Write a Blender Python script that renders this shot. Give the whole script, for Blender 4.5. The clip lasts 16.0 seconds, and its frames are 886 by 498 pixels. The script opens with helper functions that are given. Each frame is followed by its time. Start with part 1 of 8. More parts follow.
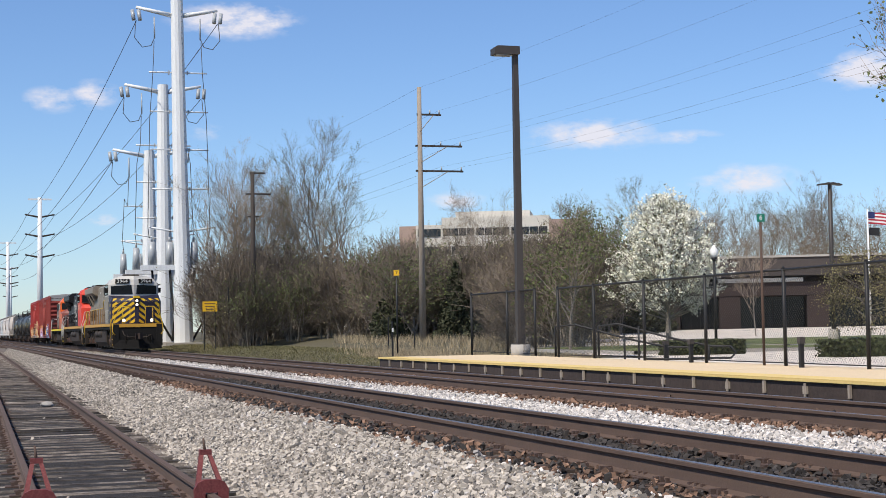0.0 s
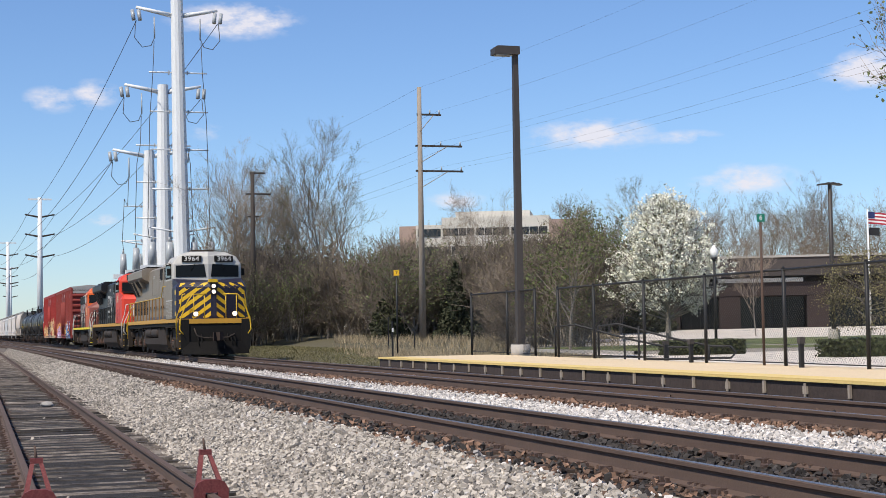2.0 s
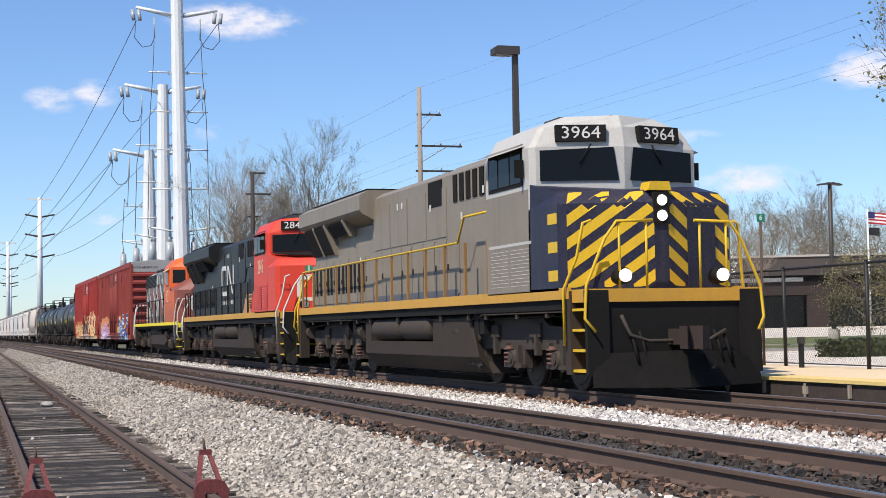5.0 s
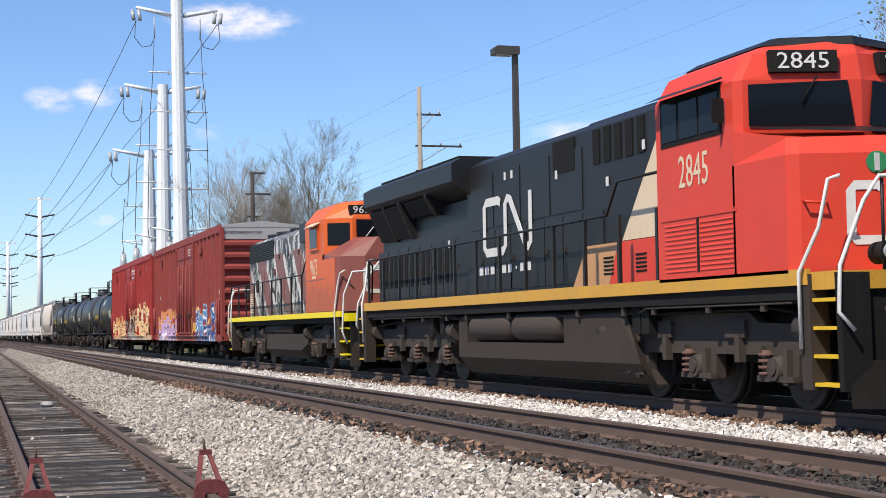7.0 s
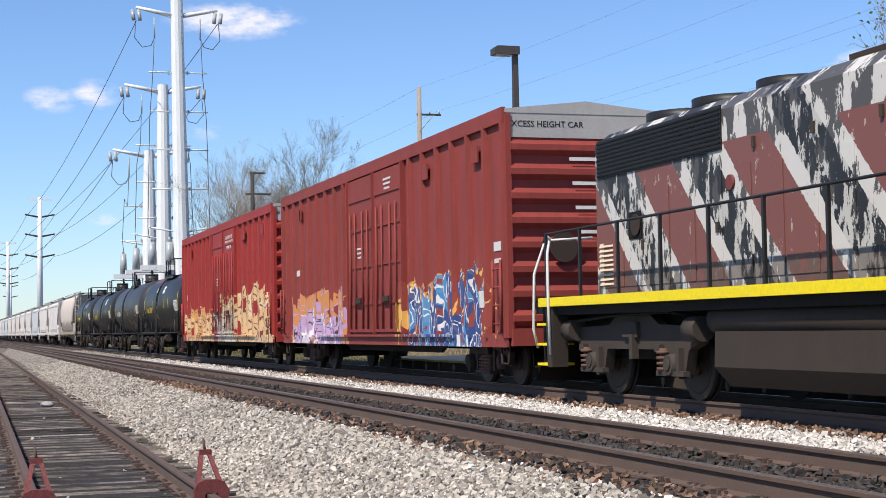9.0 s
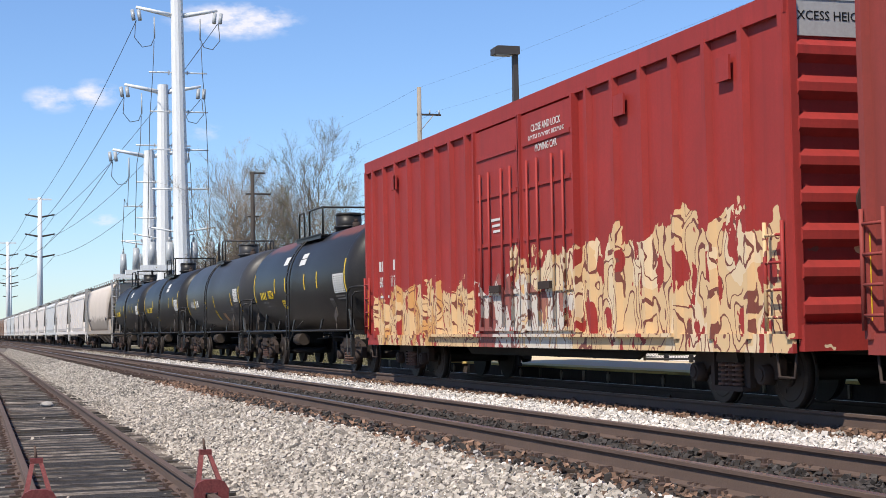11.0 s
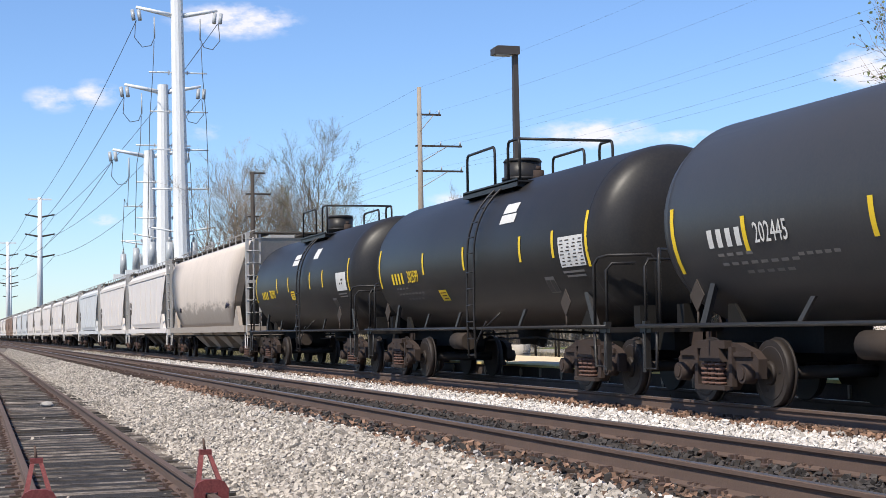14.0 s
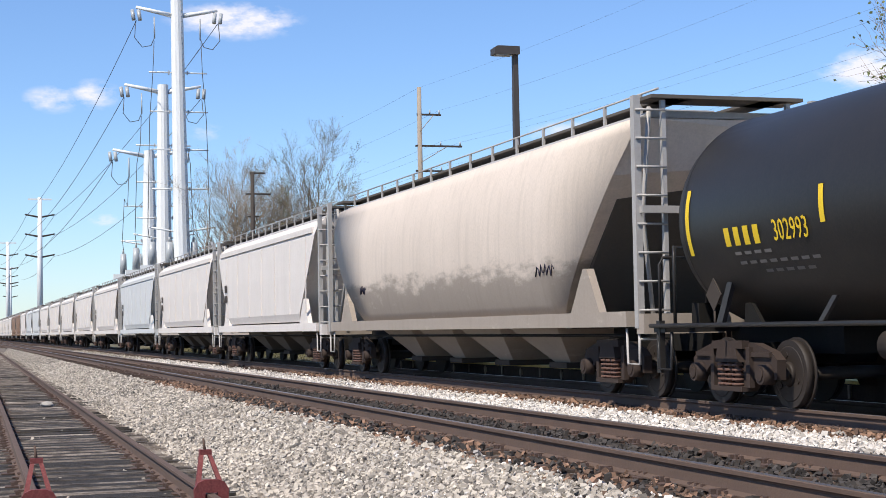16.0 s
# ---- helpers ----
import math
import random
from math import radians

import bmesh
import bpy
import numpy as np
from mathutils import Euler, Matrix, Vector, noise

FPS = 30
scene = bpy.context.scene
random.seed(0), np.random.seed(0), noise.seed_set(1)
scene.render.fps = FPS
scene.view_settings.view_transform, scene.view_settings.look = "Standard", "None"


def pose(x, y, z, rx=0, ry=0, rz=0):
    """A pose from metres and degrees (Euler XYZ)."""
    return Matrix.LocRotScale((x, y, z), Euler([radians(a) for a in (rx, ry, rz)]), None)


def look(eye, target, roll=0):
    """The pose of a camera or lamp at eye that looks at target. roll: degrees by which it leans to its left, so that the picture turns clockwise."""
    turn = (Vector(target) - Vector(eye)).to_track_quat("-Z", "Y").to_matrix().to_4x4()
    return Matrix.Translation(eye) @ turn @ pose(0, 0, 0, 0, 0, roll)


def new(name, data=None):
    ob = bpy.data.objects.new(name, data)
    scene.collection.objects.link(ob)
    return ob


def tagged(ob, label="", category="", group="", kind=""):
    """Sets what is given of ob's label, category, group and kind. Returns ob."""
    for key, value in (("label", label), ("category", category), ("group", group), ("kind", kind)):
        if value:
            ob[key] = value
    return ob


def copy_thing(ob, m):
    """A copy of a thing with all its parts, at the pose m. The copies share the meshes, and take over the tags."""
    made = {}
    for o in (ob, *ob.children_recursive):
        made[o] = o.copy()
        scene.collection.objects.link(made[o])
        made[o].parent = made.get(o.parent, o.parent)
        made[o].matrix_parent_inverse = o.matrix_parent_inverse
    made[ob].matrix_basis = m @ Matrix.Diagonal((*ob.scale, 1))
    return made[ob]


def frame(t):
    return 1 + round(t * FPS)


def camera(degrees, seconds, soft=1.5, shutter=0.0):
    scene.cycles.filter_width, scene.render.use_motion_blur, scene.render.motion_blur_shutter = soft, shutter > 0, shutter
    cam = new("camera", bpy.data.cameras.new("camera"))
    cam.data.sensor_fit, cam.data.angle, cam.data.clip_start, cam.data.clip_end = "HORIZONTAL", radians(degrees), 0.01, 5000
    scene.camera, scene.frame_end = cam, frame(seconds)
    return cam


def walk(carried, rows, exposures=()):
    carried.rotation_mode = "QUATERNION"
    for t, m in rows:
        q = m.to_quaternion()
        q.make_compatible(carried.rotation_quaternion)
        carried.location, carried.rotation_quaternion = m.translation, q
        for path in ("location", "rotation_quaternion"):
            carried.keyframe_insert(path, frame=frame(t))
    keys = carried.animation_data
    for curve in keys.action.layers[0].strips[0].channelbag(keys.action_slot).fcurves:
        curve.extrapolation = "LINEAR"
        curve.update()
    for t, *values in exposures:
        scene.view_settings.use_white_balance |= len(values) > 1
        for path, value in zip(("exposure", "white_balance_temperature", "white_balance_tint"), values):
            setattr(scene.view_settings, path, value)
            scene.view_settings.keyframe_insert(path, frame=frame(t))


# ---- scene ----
cam = camera(31.9, 16.0, soft=0.6)
EYE = Vector((0.0, 0.0, 1.057))
YAW, PITCH, ROLL = 0.3064, 0.0506, -0.98
AIM = EYE + 50 * Vector((math.sin(YAW) * math.cos(PITCH), math.cos(YAW) * math.cos(PITCH), math.sin(PITCH)))
walk(cam, [(0.0, look(EYE, AIM, ROLL)), (16.0, look(EYE, AIM, ROLL))],
     exposures=[(0.0, 0.0), (3.5, 0.03), (6.3, 0.25), (9.0, 0.22), (11.5, 0.23), (12.5, 0.28), (16.0, 0.26)])

# ---- light ----
TO_SUN = Vector((-0.50, -0.34, 0.80)).normalized()
sun = new("sun", bpy.data.lights.new("sun", "SUN"))
sun.data.energy, sun.data.angle, sun.data.color = 4.9, radians(0.5), (1.0, 0.92, 0.80)
sun.matrix_world = look((0, 0, 60), Vector((0, 0, 60)) - TO_SUN)

world = bpy.data.worlds.new("sky")
scene.world = world
world.use_nodes = True
wn, wl = world.node_tree.nodes, world.node_tree.links
sky = wn.new("ShaderNodeTexSky")
sky.sky_type, sky.sun_disc = "NISHITA", False
sky.sun_elevation = math.asin(TO_SUN.z)
sky.sun_rotation = math.atan2(TO_SUN.x, TO_SUN.y)
sky.air_density, sky.dust_density, sky.ozone_density = 1.0, 0.15, 2.5
background = wn["Background"]
background.inputs["Strength"].default_value = 0.106


def wmath(op, a, b=None):
    n = wn.new("ShaderNodeMath")
    n.operation = op
    for i, v in enumerate((a, b)):
        if isinstance(v, (int, float)):
            n.inputs[i].default_value = v
        elif v is not None:
            wl.new(v, n.inputs[i])
    return n.outputs[0]


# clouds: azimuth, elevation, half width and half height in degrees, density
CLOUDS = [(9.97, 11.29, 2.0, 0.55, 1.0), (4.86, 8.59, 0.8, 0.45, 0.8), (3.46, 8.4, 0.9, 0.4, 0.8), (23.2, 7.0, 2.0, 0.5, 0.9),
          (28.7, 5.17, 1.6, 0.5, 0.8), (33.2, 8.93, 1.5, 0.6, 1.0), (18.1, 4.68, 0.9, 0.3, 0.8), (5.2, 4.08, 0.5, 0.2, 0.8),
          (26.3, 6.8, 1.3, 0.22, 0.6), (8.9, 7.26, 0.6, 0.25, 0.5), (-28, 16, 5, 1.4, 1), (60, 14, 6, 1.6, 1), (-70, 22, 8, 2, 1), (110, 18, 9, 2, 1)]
tc = wn.new("ShaderNodeTexCoord")
sep = wn.new("ShaderNodeSeparateXYZ")
wl.new(tc.outputs["Generated"], sep.inputs[0])
az = wmath("MULTIPLY", wmath("ARCTAN2", sep.outputs[0], sep.outputs[1]), 180 / math.pi)
el = wmath("MULTIPLY", wmath("ARCSINE", sep.outputs[2]), 180 / math.pi)
cn = wn.new("ShaderNodeTexNoise")
cn.inputs["Scale"].default_value, cn.inputs["Detail"].default_value, cn.inputs["Roughness"].default_value = 55.0, 7.0, 0.62
stretch = wn.new("ShaderNodeMapping")
stretch.inputs["Scale"].default_value = (1, 1, 2.2)
wl.new(tc.outputs["Generated"], stretch.inputs[0])
wl.new(stretch.outputs[0], cn.inputs["Vector"])
total = None
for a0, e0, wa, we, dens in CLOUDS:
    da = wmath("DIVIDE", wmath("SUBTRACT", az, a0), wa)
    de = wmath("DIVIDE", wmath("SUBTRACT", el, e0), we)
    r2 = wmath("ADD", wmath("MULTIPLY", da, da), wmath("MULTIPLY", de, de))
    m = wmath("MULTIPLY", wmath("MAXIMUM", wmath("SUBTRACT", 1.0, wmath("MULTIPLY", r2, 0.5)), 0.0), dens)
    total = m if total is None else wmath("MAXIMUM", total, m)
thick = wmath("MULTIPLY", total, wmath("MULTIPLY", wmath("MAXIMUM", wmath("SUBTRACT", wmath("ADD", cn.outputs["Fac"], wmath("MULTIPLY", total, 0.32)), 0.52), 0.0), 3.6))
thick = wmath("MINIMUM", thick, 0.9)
tint = wn.new("ShaderNodeMix")
tint.data_type, tint.blend_type = "RGBA", "MULTIPLY"
tint.inputs[0].default_value = 1.0
wl.new(sky.outputs[0], tint.inputs[6])
tint.inputs[7].default_value = (0.84, 1.0, 1.27, 1)
cmix = wn.new("ShaderNodeMix")
cmix.data_type = "RGBA"
wl.new(thick, cmix.inputs[0])
wl.new(tint.outputs[2], cmix.inputs[6])
cmix.inputs[7].default_value = (8.0, 7.8, 8.4, 1)
wl.new(cmix.outputs[2], background.inputs["Color"])


# ---- materials ----
def mat(name, col, rough=0.6, metal=0.0, col2=None, scale=3.0, amount=0.5, bump=0.15, fine=40.0, stretch_z=1.0, island=0.0, rand=0.0, sharp=0.0, col3=None, streak=0.0, spec=0.5):
    """Two noises mix col towards col2 (large patches) and col3 (fine grain); vertical streaks, relief, per-island and per-object variation."""
    m = bpy.data.materials.new(name)
    m.use_nodes = True
    n, l = m.node_tree.nodes, m.node_tree.links
    b = n["Principled BSDF"]
    b.inputs["Roughness"].default_value, b.inputs["Metallic"].default_value = rough, metal
    b.inputs["Specular IOR Level"].default_value = spec
    t = n.new("ShaderNodeTexCoord")
    mp = n.new("ShaderNodeMapping")
    mp.inputs["Scale"].default_value = (1, 1, stretch_z)
    l.new(t.outputs["Object"], mp.inputs[0])
    oi = n.new("ShaderNodeObjectInfo")
    shift = n.new("ShaderNodeVectorMath")
    shift.operation = "MULTIPLY_ADD"
    l.new(oi.outputs["Random"], shift.inputs[0])
    shift.inputs[1].default_value = (37, 61, 17)
    l.new(mp.outputs[0], shift.inputs[2])
    big, small = n.new("ShaderNodeTexNoise"), n.new("ShaderNodeTexNoise")
    for node, s, d in ((big, scale, 6.0), (small, fine, 4.0)):
        node.inputs["Scale"].default_value, node.inputs["Detail"].default_value, node.inputs["Roughness"].default_value = s, d, 0.65
        l.new(shift.outputs[0], node.inputs["Vector"])
    ramp = n.new("ShaderNodeMapRange")
    w = 0.25 * (1 - sharp) + 0.01
    ramp.inputs[1].default_value, ramp.inputs[2].default_value = 0.52 - w, 0.52 + w
    ramp.inputs[4].default_value = amount
    l.new(big.outputs["Fac"], ramp.inputs[0])

    def mix(fac, a, c, mode="MIX"):
        x = n.new("ShaderNodeMix")
        x.data_type, x.blend_type = "RGBA", mode
        for k, v in ((0, fac), (6, a), (7, c)):
            if isinstance(v, (int, float)):
                x.inputs[k].default_value = v
            elif isinstance(v, tuple):
                x.inputs[k].default_value = (*v, 1)
            else:
                l.new(v, x.inputs[k])
        return x.outputs[2]

    c2 = col2 or tuple(v * 0.6 for v in col)
    c = mix(ramp.outputs[0], col, c2)
    grain = n.new("ShaderNodeMapRange")
    grain.inputs[1].default_value, grain.inputs[2].default_value, grain.inputs[4].default_value = 0.4, 0.75, 0.55
    l.new(small.outputs["Fac"], grain.inputs[0])
    c = mix(grain.outputs[0], c, col3 or tuple(v * 0.7 for v in col))
    if streak:
        ms = n.new("ShaderNodeMapping")
        ms.inputs["Scale"].default_value = (5.0, 5.0, 0.35)
        l.new(shift.outputs[0], ms.inputs[0])
        sn = n.new("ShaderNodeTexNoise")
        sn.inputs["Scale"].default_value, sn.inputs["Detail"].default_value = 1.3, 7.0
        l.new(ms.outputs[0], sn.inputs["Vector"])
        sr = n.new("ShaderNodeMapRange")
        sr.inputs[1].default_value, sr.inputs[2].default_value, sr.inputs[4].default_value = 0.5, 0.72, streak
        l.new(sn.outputs["Fac"], sr.inputs[0])
        c = mix(sr.outputs[0], c, col3 or tuple(v * 0.45 for v in col))
    if island or rand:
        hs = n.new("ShaderNodeHueSaturation")
        vr = n.new("ShaderNodeMapRange")
        k = island or rand
        vr.inputs[3].default_value, vr.inputs[4].default_value = 1 - k, 1 + k
        if island:
            l.new(n.new("ShaderNodeNewGeometry").outputs["Random Per Island"], vr.inputs[0])
        else:
            l.new(oi.outputs["Random"], vr.inputs[0])
        l.new(vr.outputs[0], hs.inputs["Value"])
        l.new(c, hs.inputs["Color"])
        c = hs.outputs[0]
    l.new(c, b.inputs["Base Color"])
    if bump:
        bp = n.new("ShaderNodeBump")
        bp.inputs["Strength"].default_value, bp.inputs["Distance"].default_value = bump, 0.02
        l.new(small.outputs["Fac"], bp.inputs["Height"])
        l.new(bp.outputs[0], b.inputs["Normal"])
    return m


def glow(name, col, strength):
    m = bpy.data.materials.new(name)
    m.use_nodes = True
    b = m.node_tree.nodes["Principled BSDF"]
    b.inputs["Base Color"].default_value = (0.8, 0.8, 0.8, 1)
    b.inputs["Emission Color"].default_value, b.inputs["Emission Strength"].default_value = (*col, 1), strength
    return m


M = {}
M["rail_side"] = mat("rail_side", (0.115, 0.072, 0.052), 0.85, 0.0, (0.06, 0.04, 0.032), 2.0, 0.7, 0.2, 30)
M["rail_top"] = mat("rail_top", (0.36, 0.33, 0.32), 0.38, 0.85, (0.22, 0.17, 0.15), 1.5, 0.5, 0.05, 20)
M["tie_old"] = mat("tie_old", (0.29, 0.245, 0.205), 0.95, 0, (0.022, 0.016, 0.013), 2.6, 1.0, 0.9, 24, 1, rand=0.85, sharp=0.45, col3=(0.035, 0.027, 0.023))
M["tie_dark"] = mat("tie_dark", (0.085, 0.055, 0.04), 0.95, 0, (0.022, 0.017, 0.014), 2.5, 0.8, 0.5, 25, rand=0.45)
M["plate"] = mat("plate", (0.11, 0.07, 0.055), 0.8, 0.2, (0.06, 0.04, 0.035), 5, 0.6, 0.2, 60)
# bed set darker than its stones, standing in for shadow in the gaps
M["bed"] = mat("bed", (0.15, 0.125, 0.10), 0.95, 0, (0.085, 0.07, 0.058), 0.5, 0.6, 1.0, 11, col3=(0.03, 0.026, 0.022))
M["stone_grey"] = mat("stone_grey", (0.43, 0.38, 0.32), 0.9, 0, (0.19, 0.165, 0.138), 0.4, 0.5, 0.2, 30, island=0.6)
M["stone_white"] = mat("stone_white", (0.60, 0.55, 0.50), 0.85, 0, (0.42, 0.385, 0.35), 0.4, 0.5, 0.2, 30, island=0.45)
M["stone_dark"] = mat("stone_dark", (0.05, 0.042, 0.037), 0.9, 0, (0.022, 0.019, 0.017), 0.6, 0.6, 0.2, 30, island=0.5)
M["cinder"] = mat("cinder", (0.016, 0.013, 0.012), 0.95, 0, (0.04, 0.033, 0.028), 1.2, 0.7, 1.0, 30)
M["stone_rust"] = mat("stone_rust", (0.22, 0.13, 0.085), 0.9, 0, (0.10, 0.06, 0.042), 0.6, 0.6, 0.2, 30, island=0.6)
M["grass"] = mat("grass", (0.085, 0.078, 0.04), 0.9, 0, (0.15, 0.12, 0.075), 0.25, 0.8, 0.6, 9, col3=(0.04, 0.045, 0.022))
M["lawn"] = mat("lawn", (0.115, 0.14, 0.04), 0.9, 0, (0.17, 0.165, 0.07), 0.3, 0.7, 0.6, 14, col3=(0.06, 0.09, 0.025))
M["lot"] = mat("lot", (0.70, 0.62, 0.53), 0.9, 0, (0.60, 0.53, 0.45), 0.15, 0.6, 0.15, 6)
M["concrete"] = mat("concrete", (0.42, 0.39, 0.35), 0.9, 0, (0.30, 0.275, 0.25), 1.2, 0.6, 0.25, 20, streak=0.3)
M["plat_top"] = mat("plat_top", (0.74, 0.58, 0.37), 0.85, 0, (0.66, 0.50, 0.32), 0.6, 0.6, 0.15, 12)
M["plat_edge"] = mat("plat_edge", (0.76, 0.56, 0.20), 0.75, 0, (0.68, 0.49, 0.19), 1.5, 0.6, 0.4, 30)
M["plat_face"] = mat("plat_face", (0.045, 0.031, 0.026), 0.9, 0, (0.028, 0.02, 0.017), 1.5, 0.7, 0.3, 15, streak=0.4, col3=(0.075, 0.053, 0.044))
M["galv"] = mat("galv", (0.80, 0.81, 0.80), 0.6, 0.0, (0.70, 0.72, 0.73), 0.6, 0.6, 0.05, 12, streak=0.25)
M["bronze"] = mat("bronze", (0.055, 0.046, 0.04), 0.55, 0.0, (0.04, 0.034, 0.03), 2, 0.5, 0.05, 20)
M["black_steel"] = mat("black_steel", (0.010, 0.010, 0.0105), 0.6, 0.0, (0.016, 0.014, 0.013), 3, 0.5, 0.05, 30)
M["wood_pole"] = mat("wood_pole", (0.29, 0.245, 0.20), 0.9, 0, (0.42, 0.36, 0.29), 0.5, 0.8, 0.3, 20, 0.2, streak=0.4, col3=(0.17, 0.12, 0.08))
M["dark_pole"] = mat("dark_pole", (0.055, 0.043, 0.035), 0.9, 0, (0.035, 0.028, 0.024), 1, 0.6, 0.3, 20, 0.2)
M["wire"] = mat("wire", (0.07, 0.075, 0.085), 0.6, 0.2, None, 1, 0.2, 0)
M["insulator"] = mat("insulator", (0.42, 0.44, 0.45), 0.35, 0, (0.22, 0.24, 0.26), 2, 0.5, 0)
M["stop_red"] = mat("stop_red", (0.16, 0.026, 0.026), 0.75, 0, (0.07, 0.014, 0.014), 9, 0.8, 0.2, 50, col3=(0.26, 0.08, 0.07), streak=0.2)
M["sign_yellow"] = mat("sign_yellow", (0.80, 0.47, 0.01), 0.5, 0, (0.7, 0.40, 0.01), 4, 0.4, 0)
M["sign_green"] = mat("sign_green", (0.0, 0.17, 0.11), 0.5, 0, (0.0, 0.14, 0.09), 4, 0.4, 0)
M["white"] = mat("white", (0.80, 0.79, 0.77), 0.5, 0, (0.68, 0.66, 0.63), 3, 0.5, 0)
M["bark"] = mat("bark", (0.27, 0.235, 0.195), 0.95, 0, (0.11, 0.09, 0.075), 2, 0.6, 0.3, 20)
M["twig_pale"] = mat("twig_pale", (0.30, 0.235, 0.175), 0.95, 0, (0.14, 0.11, 0.085), 0.35, 0.7, 0, 5, rand=0.3)
M["twig"] = mat("twig", (0.185, 0.145, 0.108), 0.95, 0, (0.062, 0.05, 0.04), 0.35, 0.8, 0, 5, rand=0.4)
M["bud"] = mat("bud", (0.22, 0.19, 0.085), 0.8, 0, (0.14, 0.12, 0.06), 0.4, 0.6, 0, 5, island=0.4)
M["leaf_green"] = mat("leaf_green", (0.13, 0.155, 0.05), 0.8, 0, (0.08, 0.09, 0.03), 0.4, 0.6, 0, 5, island=0.4)
M["blossom"] = mat("blossom", (0.82, 0.80, 0.70), 0.8, 0, (0.70, 0.70, 0.54), 0.6, 0.6, 0, 5, island=0.25)
M["conifer"] = mat("conifer", (0.040, 0.052, 0.024), 0.9, 0, (0.085, 0.062, 0.035), 0.6, 0.5, 0, 6, island=0.5)
M["hedge"] = mat("hedge", (0.055, 0.065, 0.022), 0.9, 0, (0.035, 0.042, 0.016), 1.5, 0.6, 0, 8, island=0.5)
M["turf"] = mat("turf", (0.12, 0.115, 0.045), 0.9, 0, (0.20, 0.165, 0.09), 0.4, 0.7, 0, 5, island=0.4)
M["dry_grass"] = mat("dry_grass", (0.36, 0.29, 0.185), 0.9, 0, (0.22, 0.18, 0.11), 0.6, 0.6, 0, 5, island=0.4)
# low building's brick and fascia, darkened: its shade is in these two colours
M["brick"] = mat("brick", (0.042, 0.027, 0.024), 0.9, 0, (0.03, 0.02, 0.018), 0.4, 0.6, 0.2, 8)
M["fascia"] = mat("fascia", (0.06, 0.048, 0.044), 0.8, 0, (0.045, 0.036, 0.033), 0.5, 0.5, 0.1, 5)
M["pale_wall"] = mat("pale_wall", (0.66, 0.62, 0.54), 0.9, 0, (0.58, 0.54, 0.47), 0.3, 0.5, 0.1, 4)
M["tan_wall"] = mat("tan_wall", (0.42, 0.30, 0.24), 0.9, 0, (0.36, 0.26, 0.21), 0.3, 0.5, 0.1, 4)
M["dark_glass"] = mat("dark_glass", (0.012, 0.015, 0.018), 0.12, 0, (0.02, 0.022, 0.025), 2, 0.3, 0)


# ---- mesh helpers ----
def bx(bm, cx, cy, cz, sx, sy, sz):
    v = [bm.verts.new((cx + sx * a / 2, cy + sy * b / 2, cz + sz * c / 2)) for a in (-1, 1) for b in (-1, 1) for c in (-1, 1)]
    for f in ((0, 1, 3, 2), (4, 6, 7, 5), (0, 4, 5, 1), (2, 3, 7, 6), (0, 2, 6, 4), (1, 5, 7, 3)):
        bm.faces.new([v[i] for i in f])
    return bm


def span(bm, x0, x1, y0, y1, z0, z1):
    return bx(bm, (x0 + x1) / 2, (y0 + y1) / 2, (z0 + z1) / 2, abs(x1 - x0), abs(y1 - y0), abs(z1 - z0))


def cyl(bm, p0, p1, r, r2=None, n=10, caps=True, smooth=True):
    p0, p1 = Vector(p0), Vector(p1)
    r2 = r if r2 is None else r2
    d = (p1 - p0).normalized()
    u = d.orthogonal().normalized()
    w = d.cross(u)
    rings = []
    for p, rr in ((p0, r), (p1, r2)):
        rings.append([bm.verts.new(p + (u * math.cos(2 * math.pi * i / n) + w * math.sin(2 * math.pi * i / n)) * rr) for i in range(n)])
    for i in range(n):
        bm.faces.new((rings[0][i], rings[0][(i + 1) % n], rings[1][(i + 1) % n], rings[1][i])).smooth = smooth
    if caps:
        bm.faces.new(rings[0][::-1])
        bm.faces.new(rings[1])
    return bm


def prism(bm, pts, axis, a, b, smooth=False):
    """A polygon in the two other axes, drawn out along axis from a to b."""
    def at(p, k):
        return {"x": (k, p[0], p[1]), "y": (p[0], k, p[1]), "z": (p[0], p[1], k)}[axis]
    lo, hi = [bm.verts.new(at(p, a)) for p in pts], [bm.verts.new(at(p, b)) for p in pts]
    n = len(pts)
    for i in range(n):
        bm.faces.new((lo[i], lo[(i + 1) % n], hi[(i + 1) % n], hi[i])).smooth = smooth
    bm.faces.new(lo[::-1])
    bm.faces.new(hi)
    return bm


def loft(bm, sections, closed=True, smooth=True, caps=True):
    """Joins rings of equal length, each a list of points."""
    rings = [[bm.verts.new(p) for p in s] for s in sections]
    n = len(rings[0])
    for a, b in zip(rings, rings[1:]):
        for i in range(n if closed else n - 1):
            bm.faces.new((a[i], a[(i + 1) % n], b[(i + 1) % n], b[i])).smooth = smooth
    if caps and closed:
        bm.faces.new(rings[0][::-1])
        bm.faces.new(rings[-1])
    return bm


def tube(bm, pts, r, n=6):
    pts = [Vector(p) for p in pts]
    u = None
    rings = []
    for i, p in enumerate(pts):
        d = (pts[min(i + 1, len(pts) - 1)] - pts[max(i - 1, 0)]).normalized()
        u = d.orthogonal().normalized() if u is None else (u - d * u.dot(d)).normalized()
        w = d.cross(u)
        rings.append([p + (u * math.cos(2 * math.pi * k / n) + w * math.sin(2 * math.pi * k / n)) * r for k in range(n)])
    return loft(bm, rings)


